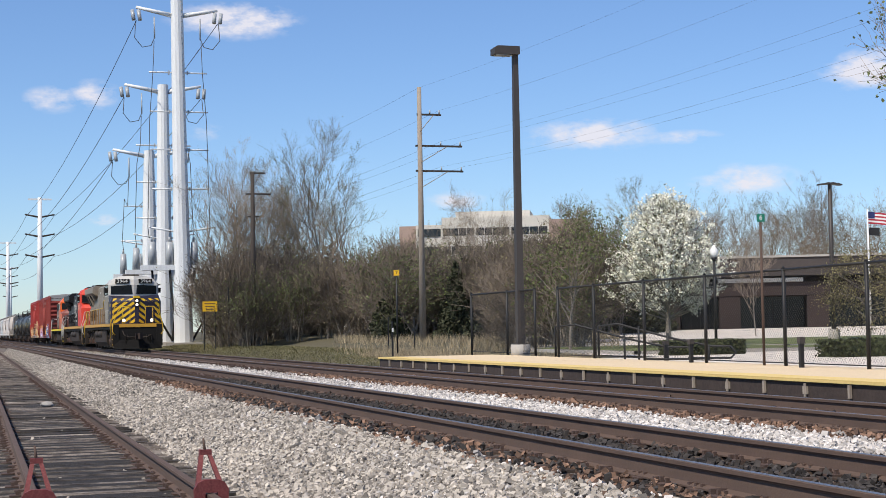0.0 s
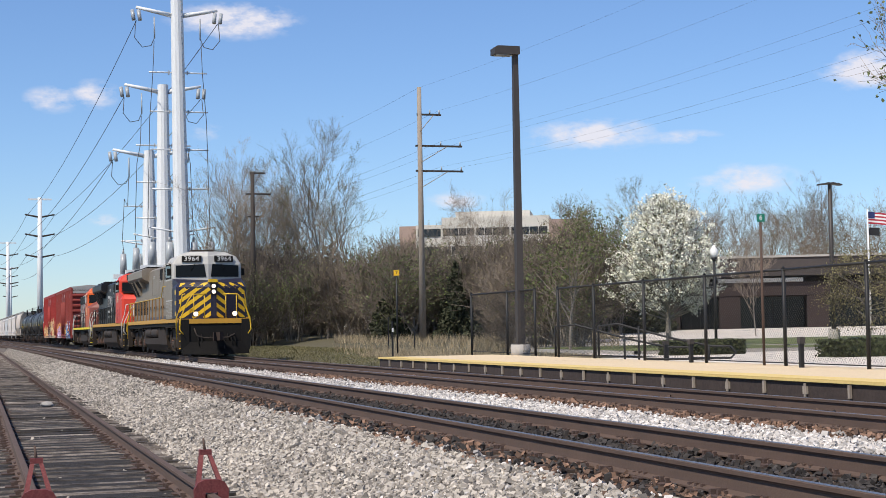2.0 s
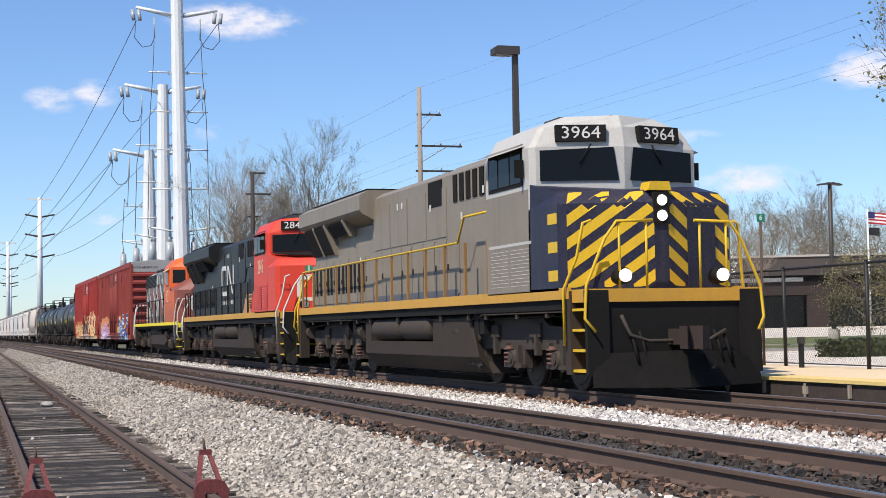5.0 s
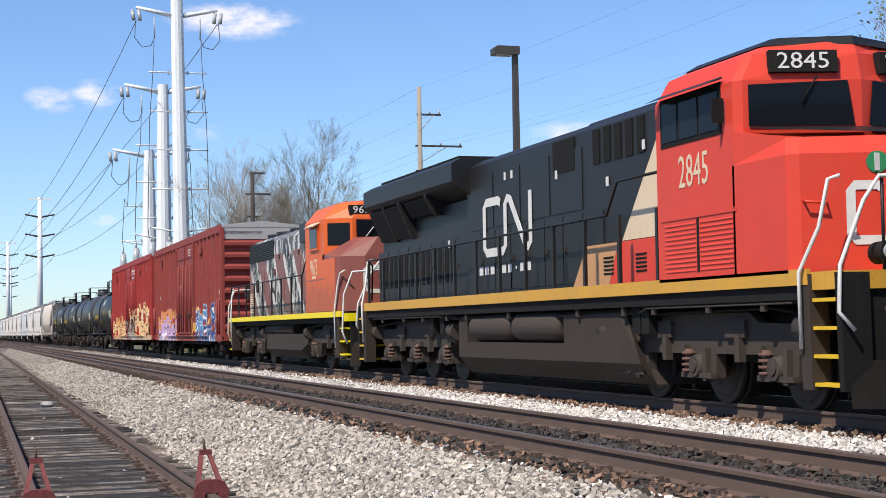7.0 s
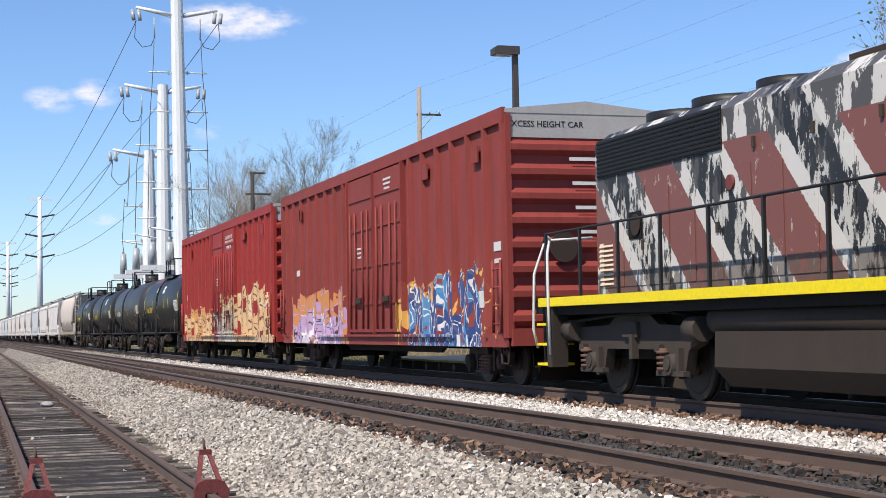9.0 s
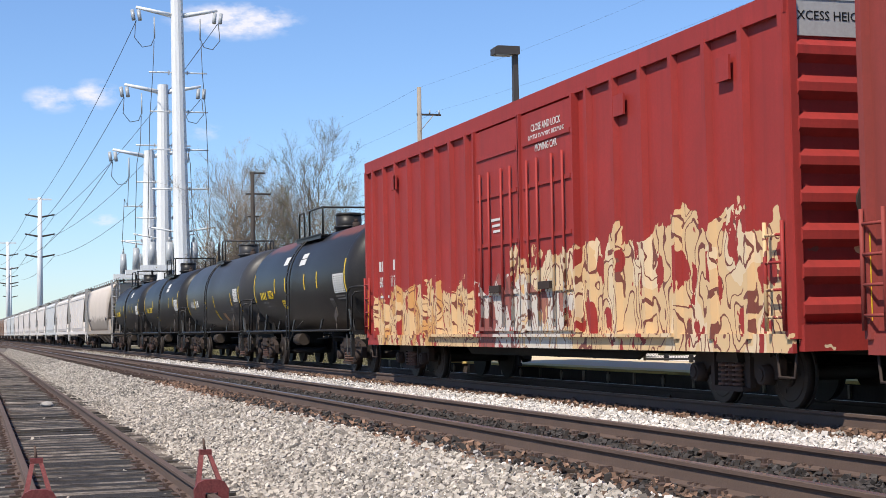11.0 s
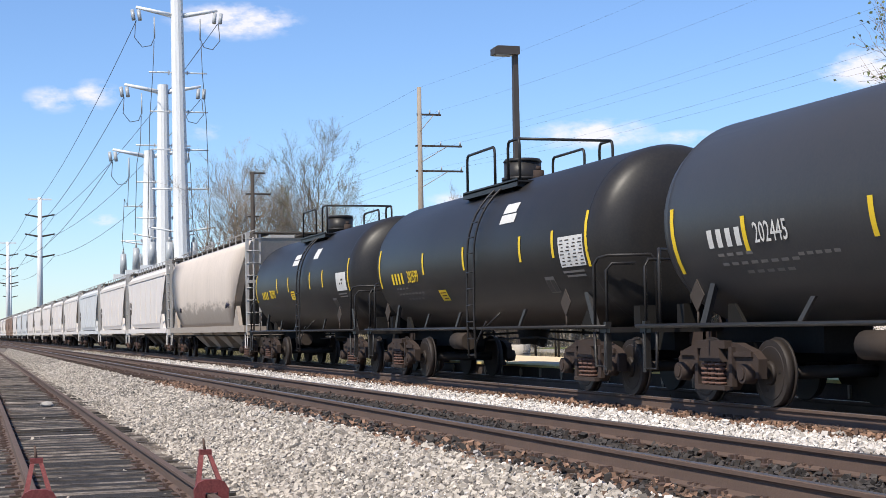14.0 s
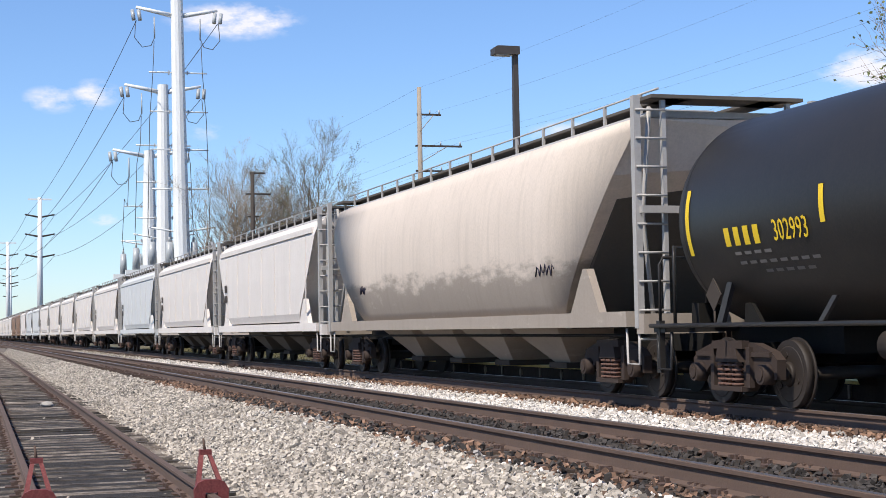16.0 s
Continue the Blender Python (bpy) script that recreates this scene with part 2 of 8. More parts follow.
def part(name, bm, material, parent, label=""):
    bmesh.ops.recalc_face_normals(bm, faces=bm.faces)
    me = bpy.data.meshes.new(name)
    bm.to_mesh(me)
    bm.free()
    me.materials.append(M[material] if isinstance(material, str) else material)
    ob = new(name, me)
    if parent is not None:
        ob.parent = parent
    if label:
        ob["label"] = label
    return ob


def BM():
    return bmesh.new()


def thing(name, label, category, at=None, group="", kind=""):
    ob = tagged(new(name), label, category, group, kind)
    if at is not None:
        ob.matrix_basis = at if isinstance(at, Matrix) else pose(*at)
    return ob


def structure(name, bm, material, label):
    return tagged(part(name, bm, material, None), label, kind="structure")


def text_mesh(s, size, extrude=0.002):
    cu = bpy.data.curves.new("lettering", "FONT")
    cu.body, cu.size, cu.extrude, cu.align_x, cu.align_y = s, size, extrude, "CENTER", "CENTER"
    cu.resolution_u = 2
    ob = new("lettering", cu)
    me = bpy.data.meshes.new_from_object(ob)
    bpy.data.objects.remove(ob)
    bpy.data.curves.remove(cu)
    return me


def lettering(s, size, m, material, parent, label="", name="lettering", squash=1.0):
    me = text_mesh(s, size)
    me.materials.clear()
    me.materials.append(M[material])
    ob = new(name, me)
    ob.parent = parent
    ob.matrix_basis = m @ Matrix.Diagonal((squash, 1, 1, 1))
    ob["label"] = label or "painted lettering"
    return ob


# facing the -x side of a car (read from the camera's side), and facing its front
SIDE = Matrix(((0, 0, -1, 0), (-1, 0, 0, 0), (0, 1, 0, 0), (0, 0, 0, 1)))
FRONT = Matrix(((1, 0, 0, 0), (0, 0, -1, 0), (0, 1, 0, 0), (0, 0, 0, 1)))


def on_side(x, y, z):
    return Matrix.Translation((x, y, z)) @ SIDE


def on_front(x, y, z):
    return Matrix.Translation((x, y, z)) @ FRONT


# ---- ground ----
C2, C3 = 6.13, 10.505
GAUGE = 0.752


def siding_x(y):
    return 0.52 + 0.752 + 0.0125 * y


SIDING_Z = -0.39


def bed_z(x, y):
    """Height of the ballast surface."""
    sx = siding_x(y)
    lo, hi = SIDING_Z - 0.235, -0.20
    t = min(max((x - (sx + 1.25)) / (C2 - 1.25 - (sx + 1.25)), 0), 1)
    z = lo + (hi - lo) * t * t * (3 - 2 * t)
    if x < sx - 1.5:
        z = lo - 0.25 * min((sx - 1.5 - x) / 3, 1)
    d2 = abs(x - (C2 + C3) / 2)
    if d2 < 0.9:
        z -= 0.03
    if x > C3 + 1.35:
        z -= min((x - C3 - 1.35) * 0.25, 0.2)
    return z


def ground_z(x, y):
    r = math.hypot(x, y)
    if x < 13:
        return -1.0
    z = -0.42 + 0.42 * min((x - 13) / 4, 1)
    if r > 60 and x > 20:
        z += min((r - 60) / 55, 1) * 0.62
    return z


def sheet(xs, ys, zf):
    bm = BM()
    rows = [[bm.verts.new((x, y, zf(x, y))) for x in xs] for y in ys]
    for a, b in zip(rows, rows[1:]):
        for i in range(len(xs) - 1):
            bm.faces.new((a[i], a[i + 1], b[i + 1], b[i])).smooth = True
    return bm


xs = [-3000, -800, -200, -60, -20, -5, 0, 6, 12.9, 13, 14, 15, 17, 20, 24, 30, 40, 50, 60, 80, 110, 160, 300, 900, 3000]
ys = [-2000, -600, -250, -120, -60, -20] + list(range(0, 200, 10)) + [220, 260, 320, 400, 520, 800, 1500, 4000]
structure("ground", sheet(xs, ys, ground_z), "grass", "flat ground with patchy spring grass")
bxs = [-4, -2, -0.6, 0.2] + [0.6 + 0.35 * i for i in range(36)] + [13.3]
bys = [-170, -60, -10, 5] + list(range(10, 60, 2)) + list(range(60, 200, 10)) + [230, 280, 350, 450, 600]
structure("ballast_bed", sheet(bxs, bys, lambda x, y: bed_z(x, y) - 0.02), "bed", "grey crushed-stone ballast bed under the tracks")


# ---- tracks ----
def raw(name, verts, faces, material, parent=None, smooth=False):
    me = bpy.data.meshes.new(name)
    me.from_pydata(verts, [], faces)
    me.materials.append(M[material])
    if smooth:
        me.shade_smooth()
    ob = new(name, me)
    if parent is not None:
        ob.parent = parent
    return ob


RAIL = [(-0.07, -0.185), (0.07, -0.185), (0.07, -0.172), (0.018, -0.150), (0.010, -0.06), (0.020, -0.045), (0.036, -0.035), (0.036, -0.006), (0.026, 0.0), (-0.026, 0.0), (-0.036, -0.006),
        (-0.036, -0.035), (-0.020, -0.045), (-0.010, -0.06), (-0.018, -0.150), (-0.07, -0.172)]


def tie_mesh(name, material, seed, depth=0.02):
    rnd = random.Random(seed)
    w = 0.115
    top = []
    y = w
    while y > -w + 0.01:
        z = -0.19 + rnd.uniform(-0.006, 0.004)
        step = rnd.uniform(0.035, 0.07)
        y2 = max(y - step, -w)
        top += [(y, z), (y2 + 0.006, z + rnd.uniform(-0.004, 0.004)), (y2 + 0.003, z - depth)]
        y = y2
    bm = prism(BM(), [(-w, -0.36), (w, -0.36)] + top, "x", -1.3 + rnd.uniform(-0.04, 0.04), 1.3 + rnd.uniform(-0.05, 0.05))
    bmesh.ops.recalc_face_normals(bm, faces=bm.faces)
    me = bpy.data.meshes.new(name)
    bm.to_mesh(me)
    bm.free()
    me.materials.append(M[material])
    return me


def plates_mesh():
    """Tie plate with spikes and anchors for both rails of one tie."""
    bm = BM()
    for s in (-GAUGE, GAUGE):
        bx(bm, s, 0, -0.183, 0.33, 0.18, 0.014)
        for a in (-1, 1):
            for b in (-0.05, 0.05):
                bx(bm, s + a * 0.085, b, -0.162, 0.03, 0.028, 0.05)
            bx(bm, s + a * 0.05, 0.16, -0.165, 0.10, 0.035, 0.045)
    me = bpy.data.meshes.new("tie_plate")
    bmesh.ops.recalc_face_normals(bm, faces=bm.faces)
    bm.to_mesh(me)
    bm.free()
    me.materials.append(M["plate"])
    return me


PLATES = plates_mesh()


def make_track(label, at, tie_mat, seed, near, far, y1, shiny, turn=0.0):
    tr = thing("railway_track", label, "railway track", at, "railway tracks", "structure")
    if turn:
        tr.matrix_basis = tr.matrix_basis @ pose(0, 0, 0, 0, 0, turn)
    for s in (-GAUGE, GAUGE):
        r = part("rail", prism(BM(), [(x + s, z) for x, z in RAIL], "y", -165, y1), "rail_side", tr, "rusty brown steel rail")
        part("running_surface", span(BM(), s - 0.027, s + 0.027, -165, y1, -0.004, 0.0015), "rail_top" if shiny else "rail_side", r, "worn running surface")
    meshes = [tie_mesh("tie", tie_mat, seed + k) for k in range(5)]
    rnd = random.Random(seed)
    y, k = near, 0
    while y < far and k < 290:
        t = new("tie", rnd.choice(meshes))
        t.parent = tr
        t.matrix_basis = pose(rnd.uniform(-0.06, 0.06), y, rnd.uniform(-0.012, 0.0), 0, 0, rnd.uniform(-1.2, 1.2))
        if y < 60:
            p = new("tie_plate", PLATES)
            p.parent = t
        y += 0.53 + rnd.uniform(-0.03, 0.03)
        k += 1
    bm = BM()
    yy = y
    while yy < 330:
        bx(bm, 0, yy, -0.27, 2.6, 0.23, 0.16)
        yy += 0.55
    yy = near - 0.5
    while yy > -60:
        bx(bm, 0, yy, -0.27, 2.6, 0.23, 0.16)
        yy -= 0.55
    tagged(part("distant_ties", bm, tie_mat, tr), kind="stuff")
    return tr


make_track("main track with worn steel rails on dark ties", (C2, 0, 0), "tie_dark", 10, 9, 110, 600, True)
make_track("main track beside the platform carrying the train", (C3, 0, 0), "tie_dark", 20, 12, 110, 600, True)
make_track("old rusty siding track on weathered grey ties", (siding_x(0), 0, SIDING_Z), "tie_old", 30, 9, 110, 260, False, -0.716)
structure("siding_bed", sheet([-0.5, 0.4, 1.3, 2.2, 2.6], [-20, 5, 20, 40, 80, 140], lambda x, y: SIDING_Z - 0.203), "cinder", "dark cinder bed of the siding")

# ---- ballast stones ----
CUBE_F = np.array([(0, 1, 3, 2), (4, 6, 7, 5), (0, 4, 5, 1), (2, 3, 7, 6), (0, 2, 6, 4), (1, 5, 7, 3)])


def stones(name, label, material, regions, seed, size=(0.016, 0.037), flat=0.8):
    """Angular stones laid over strips (x0, x1, y0, y1, stones per square metre)."""
    rng = np.random.default_rng(seed)
    pts = []
    for x0, x1, y0, y1, dens in regions:
        n = int(abs((x1 - x0) * (y1 - y0)) * dens)
        pts.append(np.stack([rng.uniform(x0, x1, n), rng.uniform(y0, y1, n)], 1))
    pts = np.concatenate(pts)
    n = len(pts)
    z = np.array([bed_z(a, b) for a, b in pts])
    base = np.array([(a, b, c) for a in (-1, 1) for b in (-1, 1) for c in (-1, 1)], float) * 0.62
    r = rng.uniform(size[0], size[1], n) * np.where(rng.random(n) < 0.15, 1.4, 1.0)
    v = base[None] * rng.uniform(0.55, 1.25, (n, 8, 3)) * rng.uniform(0.6, 1.3, (n, 1, 3)) * np.array([1, 1, flat])
    q = rng.normal(size=(n, 4))
    q /= np.linalg.norm(q, axis=1)[:, None]
    w, x, y, zq = q.T
    R = np.stack([np.stack([1 - 2 * (y * y + zq * zq), 2 * (x * y - w * zq), 2 * (x * zq + w * y)], 1), np.stack([2 * (x * y + w * zq), 1 - 2 * (x * x + zq * zq), 2 * (y * zq - w * x)], 1),
                  np.stack([2 * (x * zq - w * y), 2 * (y * zq + w * x), 1 - 2 * (x * x + y * y)], 1)], 1)
    v = np.einsum("nij,nkj->nki", R, v) * r[:, None, None]
    v += np.concatenate([pts, (z + r * rng.uniform(-0.1, 0.7, n))[:, None]], 1)[:, None]
    me = bpy.data.meshes.new(name)
    me.vertices.add(n * 8)
    me.vertices.foreach_set("co", v.reshape(-1).astype(np.float32))
    f = (CUBE_F[None] + 8 * np.arange(n)[:, None, None]).reshape(-1)
    me.loops.add(len(f))
    me.loops.foreach_set("vertex_index", f.astype(np.int32))
    me.polygons.add(n * 6)
    me.polygons.foreach_set("loop_start", np.arange(0, n * 24, 4, dtype=np.int32))
    me.update(calc_edges=True)
    me.validate()
    me.shade_flat()
    me.materials.append(M[material])
    return tagged(new(name, me), label, "ballast", kind="stuff")


stones("ballast", "loose grey crushed-stone ballast on the shoulder", "stone_grey",
       [(2.75, 4.75, 9.5, 22, 1150), (2.9, 4.75, 22, 36, 700), (2.9, 4.8, 36, 75, 260), (2.9, 4.9, 75, 150, 70), (-0.8, -0.1, 12, 40, 150), (7.2, 9.3, 70, 120, 40), (0.0, 3.0, 10, 40, 2)], 1)
stones("ballast", "clean white crushed-stone ballast between the tracks", "stone_white",
       [(7.35, 9.25, 13, 32, 700), (7.35, 9.25, 32, 75, 160), (3.6, 4.9, 9.5, 24, 60)], 2)
stones("ballast", "dark oily stones between the rails", "stone_dark",
       [(5.42, 6.84, 9.5, 40, 110), (9.8, 11.2, 14, 50, 60), (4.7, 5.3, 9.5, 30, 60)], 3, (0.02, 0.045))
stones("ballast", "rust-stained stones along the rail", "stone_rust",
       [(4.6, 5.35, 9.5, 40, 60), (9.15, 9.7, 13, 45, 130), (9.8, 11.2, 14, 45, 50), (7.0, 7.4, 10, 40, 60)], 4, (0.02, 0.045))

# a flat pale rock on the siding
bm = BM()
bmesh.ops.create_icosphere(bm, subdivisions=2, radius=0.13)
for v in bm.verts:
    v.co = Vector((v.co.x * 1.2, v.co.y * 0.8, v.co.z * 0.55)) * (1 + 0.25 * noise.noise(v.co * 9))
rock = tagged(part("rock", bm, "concrete", None), "pale flat rock lying on the siding ties", "rock")
rock.location = (2.02, 36.3, SIDING_Z - 0.14)


# ---- wheel stops on the siding ----
def wheel_stop(at):
    th = thing("wheel_stop", "dark red cast wheel stop clamped on a rail", "wheel stop", at, "wheel stops on the siding")
    bm = BM()
    outline = [(-0.15, -0.12), (-0.155, 0.04), (-0.12, 0.10), (-0.06, 0.125), (0.06, 0.125), (0.12, 0.10), (0.155, 0.04), (0.15, -0.12), (0.06, -0.12), (0.055, 0.01), (-0.055, 0.01), (-0.06, -0.12)]
    prism(bm, outline, "y", -0.03, 0.03)
    part("shield", bm, "stop_red", th, "rounded red casting that saddles the rail")
    for s in (-1, 1):
        bm = BM()
        loft(bm, [[(s * 0.115 - 0.022, 0.02, 0.02), (s * 0.115 + 0.022, 0.02, 0.02), (s * 0.115 + 0.022, 0.09, 0.02), (s * 0.115 - 0.022, 0.09, 0.02)],
                  [(s * 0.035 - 0.018, 0.30, 0.33), (s * 0.035 + 0.018, 0.30, 0.33), (s * 0.035 + 0.018, 0.36, 0.33), (s * 0.035 - 0.018, 0.36, 0.33)]], smooth=False)
        part("strut", bm, "stop_red", th)
    bm = bx(BM(), 0, 0.33, 0.345, 0.11, 0.075, 0.045)
    part("collar", bm, "stop_red", th)
    part("pin", cyl(BM(), (0, 0.33, 0.34), (-0.015, 0.34, 0.47), 0.014, 0.010, 8), "rail_side", th)
    part("clamp", span(BM(), -0.09, 0.09, 0.03, 0.36, -0.05, -0.008), "stop_red", th)
    return th


wheel_stop((siding_x(13.75) - GAUGE, 13.75, SIDING_Z))
wheel_stop((siding_x(13.95) + GAUGE, 13.95, SIDING_Z))

# ---- platform ----
PX0, PX1, PZ = 12.15, 15.75, 0.205
platform = thing("platform", "low station platform with buff paving and timber face", "platform", (0, 0, 0), kind="structure")
part("slab", span(BM(), PX0 + 0.06, PX1, -40, 44.95, -0.5, PZ - 0.02), "plat_face", platform)
rnd = random.Random(5)
y = 44.95
k = 0
while y > -30:
    y2 = y - 1.22
    part("edge_panel", span(BM(), PX0 - 0.02, PX0 + 0.6, y2 + 0.004, y, PZ - 0.05, PZ + rnd.uniform(0, 0.002)), "plat_edge", platform, "yellow tactile edge panel")
    if k % 2 == 0:
        part("paving_panel", span(BM(), PX0 + 0.605, PX1, y2 - 1.22 + 0.005, y, PZ - 0.05, PZ + rnd.uniform(-0.002, 0.001)), "plat_top", platform, "buff paving panel")
        part("face_board", span(BM(), PX0 + 0.02, PX0 + 0.062, y2 - 1.21, y, -0.28, PZ - 0.052), "plat_face", platform, "dark creosoted board")
        bm = bx(BM(), PX0 - 0.012, y2, 0.045, 0.04, 0.055, 0.19)
        part("face_post", bm, "wood_pole", platform, "brown face post")
    else:
        bm = bx(BM(), PX0 - 0.005, y2, 0.03, 0.04, 0.10, 0.12)
        bx(bm, PX0 - 0.012, y2, 0.03, 0.02, 0.045, 0.2)
        part("face_bracket", bm, "wood_pole", platform, "small anchor bracket")
    y, k = y2, k + 1


# ---- fence ----
def fence(posts, top, label):
    th = thing("fence", label, "fence", (0, 0, 0), "platform fences")
    for x, y in posts:
        bm = cyl(BM(), (x, y, 0.1), (x, y, top + 0.03), 0.038, n=8)
        cyl(bm, (x, y, top + 0.03), (x, y, top + 0.07), 0.045, 0.01, n=8)
        part("post", bm, "black_steel", th)
    for (x0, y0), (x1, y1) in zip(posts, posts[1:]):
        part("top_rail", cyl(BM(), (x0, y0, top), (x1, y1, top), 0.026, n=8), "black_steel", th)
        part("bottom_rail", cyl(BM(), (x0, y0, PZ + 0.06), (x1, y1, PZ + 0.06), 0.012, n=6), "black_steel", th)
        bm = BM()
        a, b = Vector((x0, y0, 0)), Vector((x1, y1, 0))
        ln = (b - a).length
        h = top - PZ - 0.06
        d = (b - a).normalized()
        s = -h
        while s < ln:
            for up in (True, False):
                u0, u1 = s, s + h
                z0, z1 = (PZ + 0.06, top) if up else (top, PZ + 0.06)
                if u0 < 0:
                    z0 += (z1 - z0) * (-u0) / h
                    u0 = 0
                if u1 > ln:
                    z1 = z0 + (z1 - z0) * (ln - u0) / (u1 - u0)
                    u1 = ln
                if u1 - u0 > 0.03:
                    p, q = a + d * u0, a + d * u1
                    cyl(bm, (p.x, p.y, z0), (q.x, q.y, z1), 0.0024, n=3, caps=False)
            s += 0.085
        part("wire_mesh", bm, "black_steel", th, "black chain-link mesh")
    return th


fence([(16.02, 47.7), (16.02, 44.3), (15.85, 41.5)], 2.1, "black chain-link fence section with steel posts")
fence([(15.6, 39.1), (15.55, 36.52), (15.46, 33.32), (15.36, 30.0), (15.3, 26.58), (15.2, 23.57), (15.1, 20.2), (15.0, 17.0), (14.9, 13.8), (14.8, 10.6)], 2.06, "long black chain-link fence along the platform")


def low_post(at, h, label, cat="bollard"):
    th = thing("post", label, cat, at, "low posts behind the platform")
    part("shaft", bx(BM(), 0, 0, h * 0.4, 0.075, 0.075, h * 0.8), "black_steel", th)
    part("head", bx(BM(), 0, 0, h * 0.9, 0.11, 0.11, h * 0.22), "bronze", th, "dark square head")


low_post((14.95, 25.4, PZ), 0.56, "black bollard post with a square dark head on the platform")
low_post((15.3, 30.6, PZ), 0.50, "black bollard post with a square dark head on the platform")
low_post((15.75, 32.8, PZ), 0.45, "short black post with a small grey head")
for x, y, h in ((14.36, 51.3, 1.2), (18.3, 62, 1.5), (19.4, 70, 1.6)):
    th = thing("marker_post", "thin dark steel marker post in the dry grass", "post", (x, y, 0.0 if x > 15 else 0.1))
    part("stake", bx(BM(), 0, 0, h / 2, 0.05, 0.04, h), "black_steel", th)
    if x < 15:
        part("tag", bx(BM(), 0, -0.03, h * 0.75, 0.06, 0.01, 0.14), "white", th, "small white tag")

# stair railing behind the platform
rail_th = thing("stair_railing", "black pipe stair railing leading down from the platform", "railing", (0, 0, 0))
for off in (0.0, 1.3):
    tube_pts = [(15.95 + off, 40.2, 0.0), (15.95 + off, 40.2, 1.02), (16.4 + off, 39.9, 1.08), (17.6 + off, 39.0, 0.66), (18.5 + off, 38.3, 0.42), (18.9 + off, 38.0, 0.42), (19.0 + off, 37.9, 0.25), (18.9 + off, 38.0, 0.1), (18.0 + off, 38.7, 0.1)]
    part("handrail", tube(BM(), tube_pts, 0.034), "black_steel", rail_th)
    for k, zt in ((0.35, 1.0), (0.6, 0.8), (0.95, 0.45)):
        x, y = 15.95 + off + 2.6 * k, 40.2 - 1.95 * k
        part("baluster", cyl(BM(), (x, y, 0), (x, y, zt), 0.03, n=6), "black_steel", rail_th)


# ---- poles and lamps ----
def platform_lamp():
    th = thing("street_lamp", "tall bronze lamp post with a box head on a concrete base", "lamp post", (15.95, 43.0, 0.1))
    part("footing", cyl(BM(), (0, 0, 0), (0, 0, 0.42), 0.29, n=20), "concrete", th, "round concrete footing")
    part("base_plate", bx(BM(), 0, 0, 0.435, 0.36, 0.36, 0.03), "bronze", th)
    bm = BM()
    loft(bm, [[(-0.11, -0.11, 0.44), (0.11, -0.11, 0.44), (0.11, 0.11, 0.44), (-0.11, 0.11, 0.44)], [(-0.075, -0.075, 9.24), (0.075, -0.075, 9.24), (0.075, 0.075, 9.24), (-0.075, 0.075, 9.24)]], smooth=False)
    part("pole", bm, "bronze", th, "square bronze pole")
    bm = prism(BM(), [(-0.70, 9.0), (0.09, 9.02), (0.09, 9.26), (-0.60, 9.26), (-0.70, 9.19)], "y", -0.2, 0.2)
    part("lamp_head", bm, "bronze", th, "shallow bronze box head")
    part("lens", span(BM(), -0.65, -0.12, -0.16, 0.16, 8.985, 8.998), "insulator", th)


platform_lamp()


def globe_lamp(x, y):
    th = thing("street_lamp", "black post lamp with a white acorn globe", "lamp post", (x, y, 0.0))
    part("planter", cyl(BM(), (0.07, -1.2, -0.1), (0.07, -1.2, 0.46), 0.27, 0.3, 18), "concrete", th, "round concrete tub")
    bm = cyl(BM(), (0, 0, 0), (0, 0, 0.5), 0.16, 0.09, 12)
    cyl(bm, (0, 0, 0.5), (0, 0, 3.35), 0.055, 0.05, 10)
    cyl(bm, (0, 0, 3.35), (0, 0, 3.5), 0.06, 0.13, 12)
    part("pole", bm, "black_steel", th)
    bm = BM()
    prof = [(0.09, 3.5), (0.14, 3.58), (0.155, 3.68), (0.13, 3.80), (0.07, 3.88), (0.03, 3.95)]
    loft(bm, [[(r * math.cos(a * math.pi / 8), r * math.sin(a * math.pi / 8), z) for a in range(16)] for r, z in prof])
    part("globe", bm, "white", th, "white acorn globe")


globe_lamp(27.04, 52.0)


def twin_lamp(x, y, h):
    th = thing("street_lamp", "brown parking lot lamp with two flat heads", "lamp post", (x, y, 0.0))
    bm = cyl(BM(), (0, 0, 0), (0, 0, 0.7), 0.3, 0.24, 12)
    part("footing", bm, "concrete", th)
    part("pole", cyl(BM(), (0, 0, 0.7), (0, 0, h), 0.11, 0.09, 8), "bronze", th)
    for s in (-1, 1):
        part("lamp_head", prism(BM(), [(s * 0.08, h - 0.02), (s * 0.55, h - 0.06), (s * 0.55, h + 0.0), (s * 0.08, h + 0.08)], "y", -0.16, 0.16), "bronze", th)


twin_lamp(36.97, 60.0, 7.1)


def wood_pole(at, h, arms, material, label, r=0.16):
    th = thing("utility_pole", label, "utility pole", at, "wooden utility poles")
    part("pole", cyl(BM(), (0, 0, 0), (0, 0, h), r, r * 0.62, 12), material, th)
    for z, x0, x1 in arms:
        arm = part("crossarm", span(BM(), x0, x1, -0.05, 0.05, z - 0.05, z + 0.05), "dark_pole", th)
        part("brace", cyl(BM(), (x1 * 0.62, -0.09, z - 0.05), (0, -0.13, z - 0.95), 0.022, n=6), material, arm)
        for x in (x1 - 0.1, (x0 + x1) * 0.55):
            part("insulator", cyl(BM(), (x, 0, z + 0.06), (x, 0, z + 0.26), 0.05, 0.035, 8), "insulator", arm)
    return th


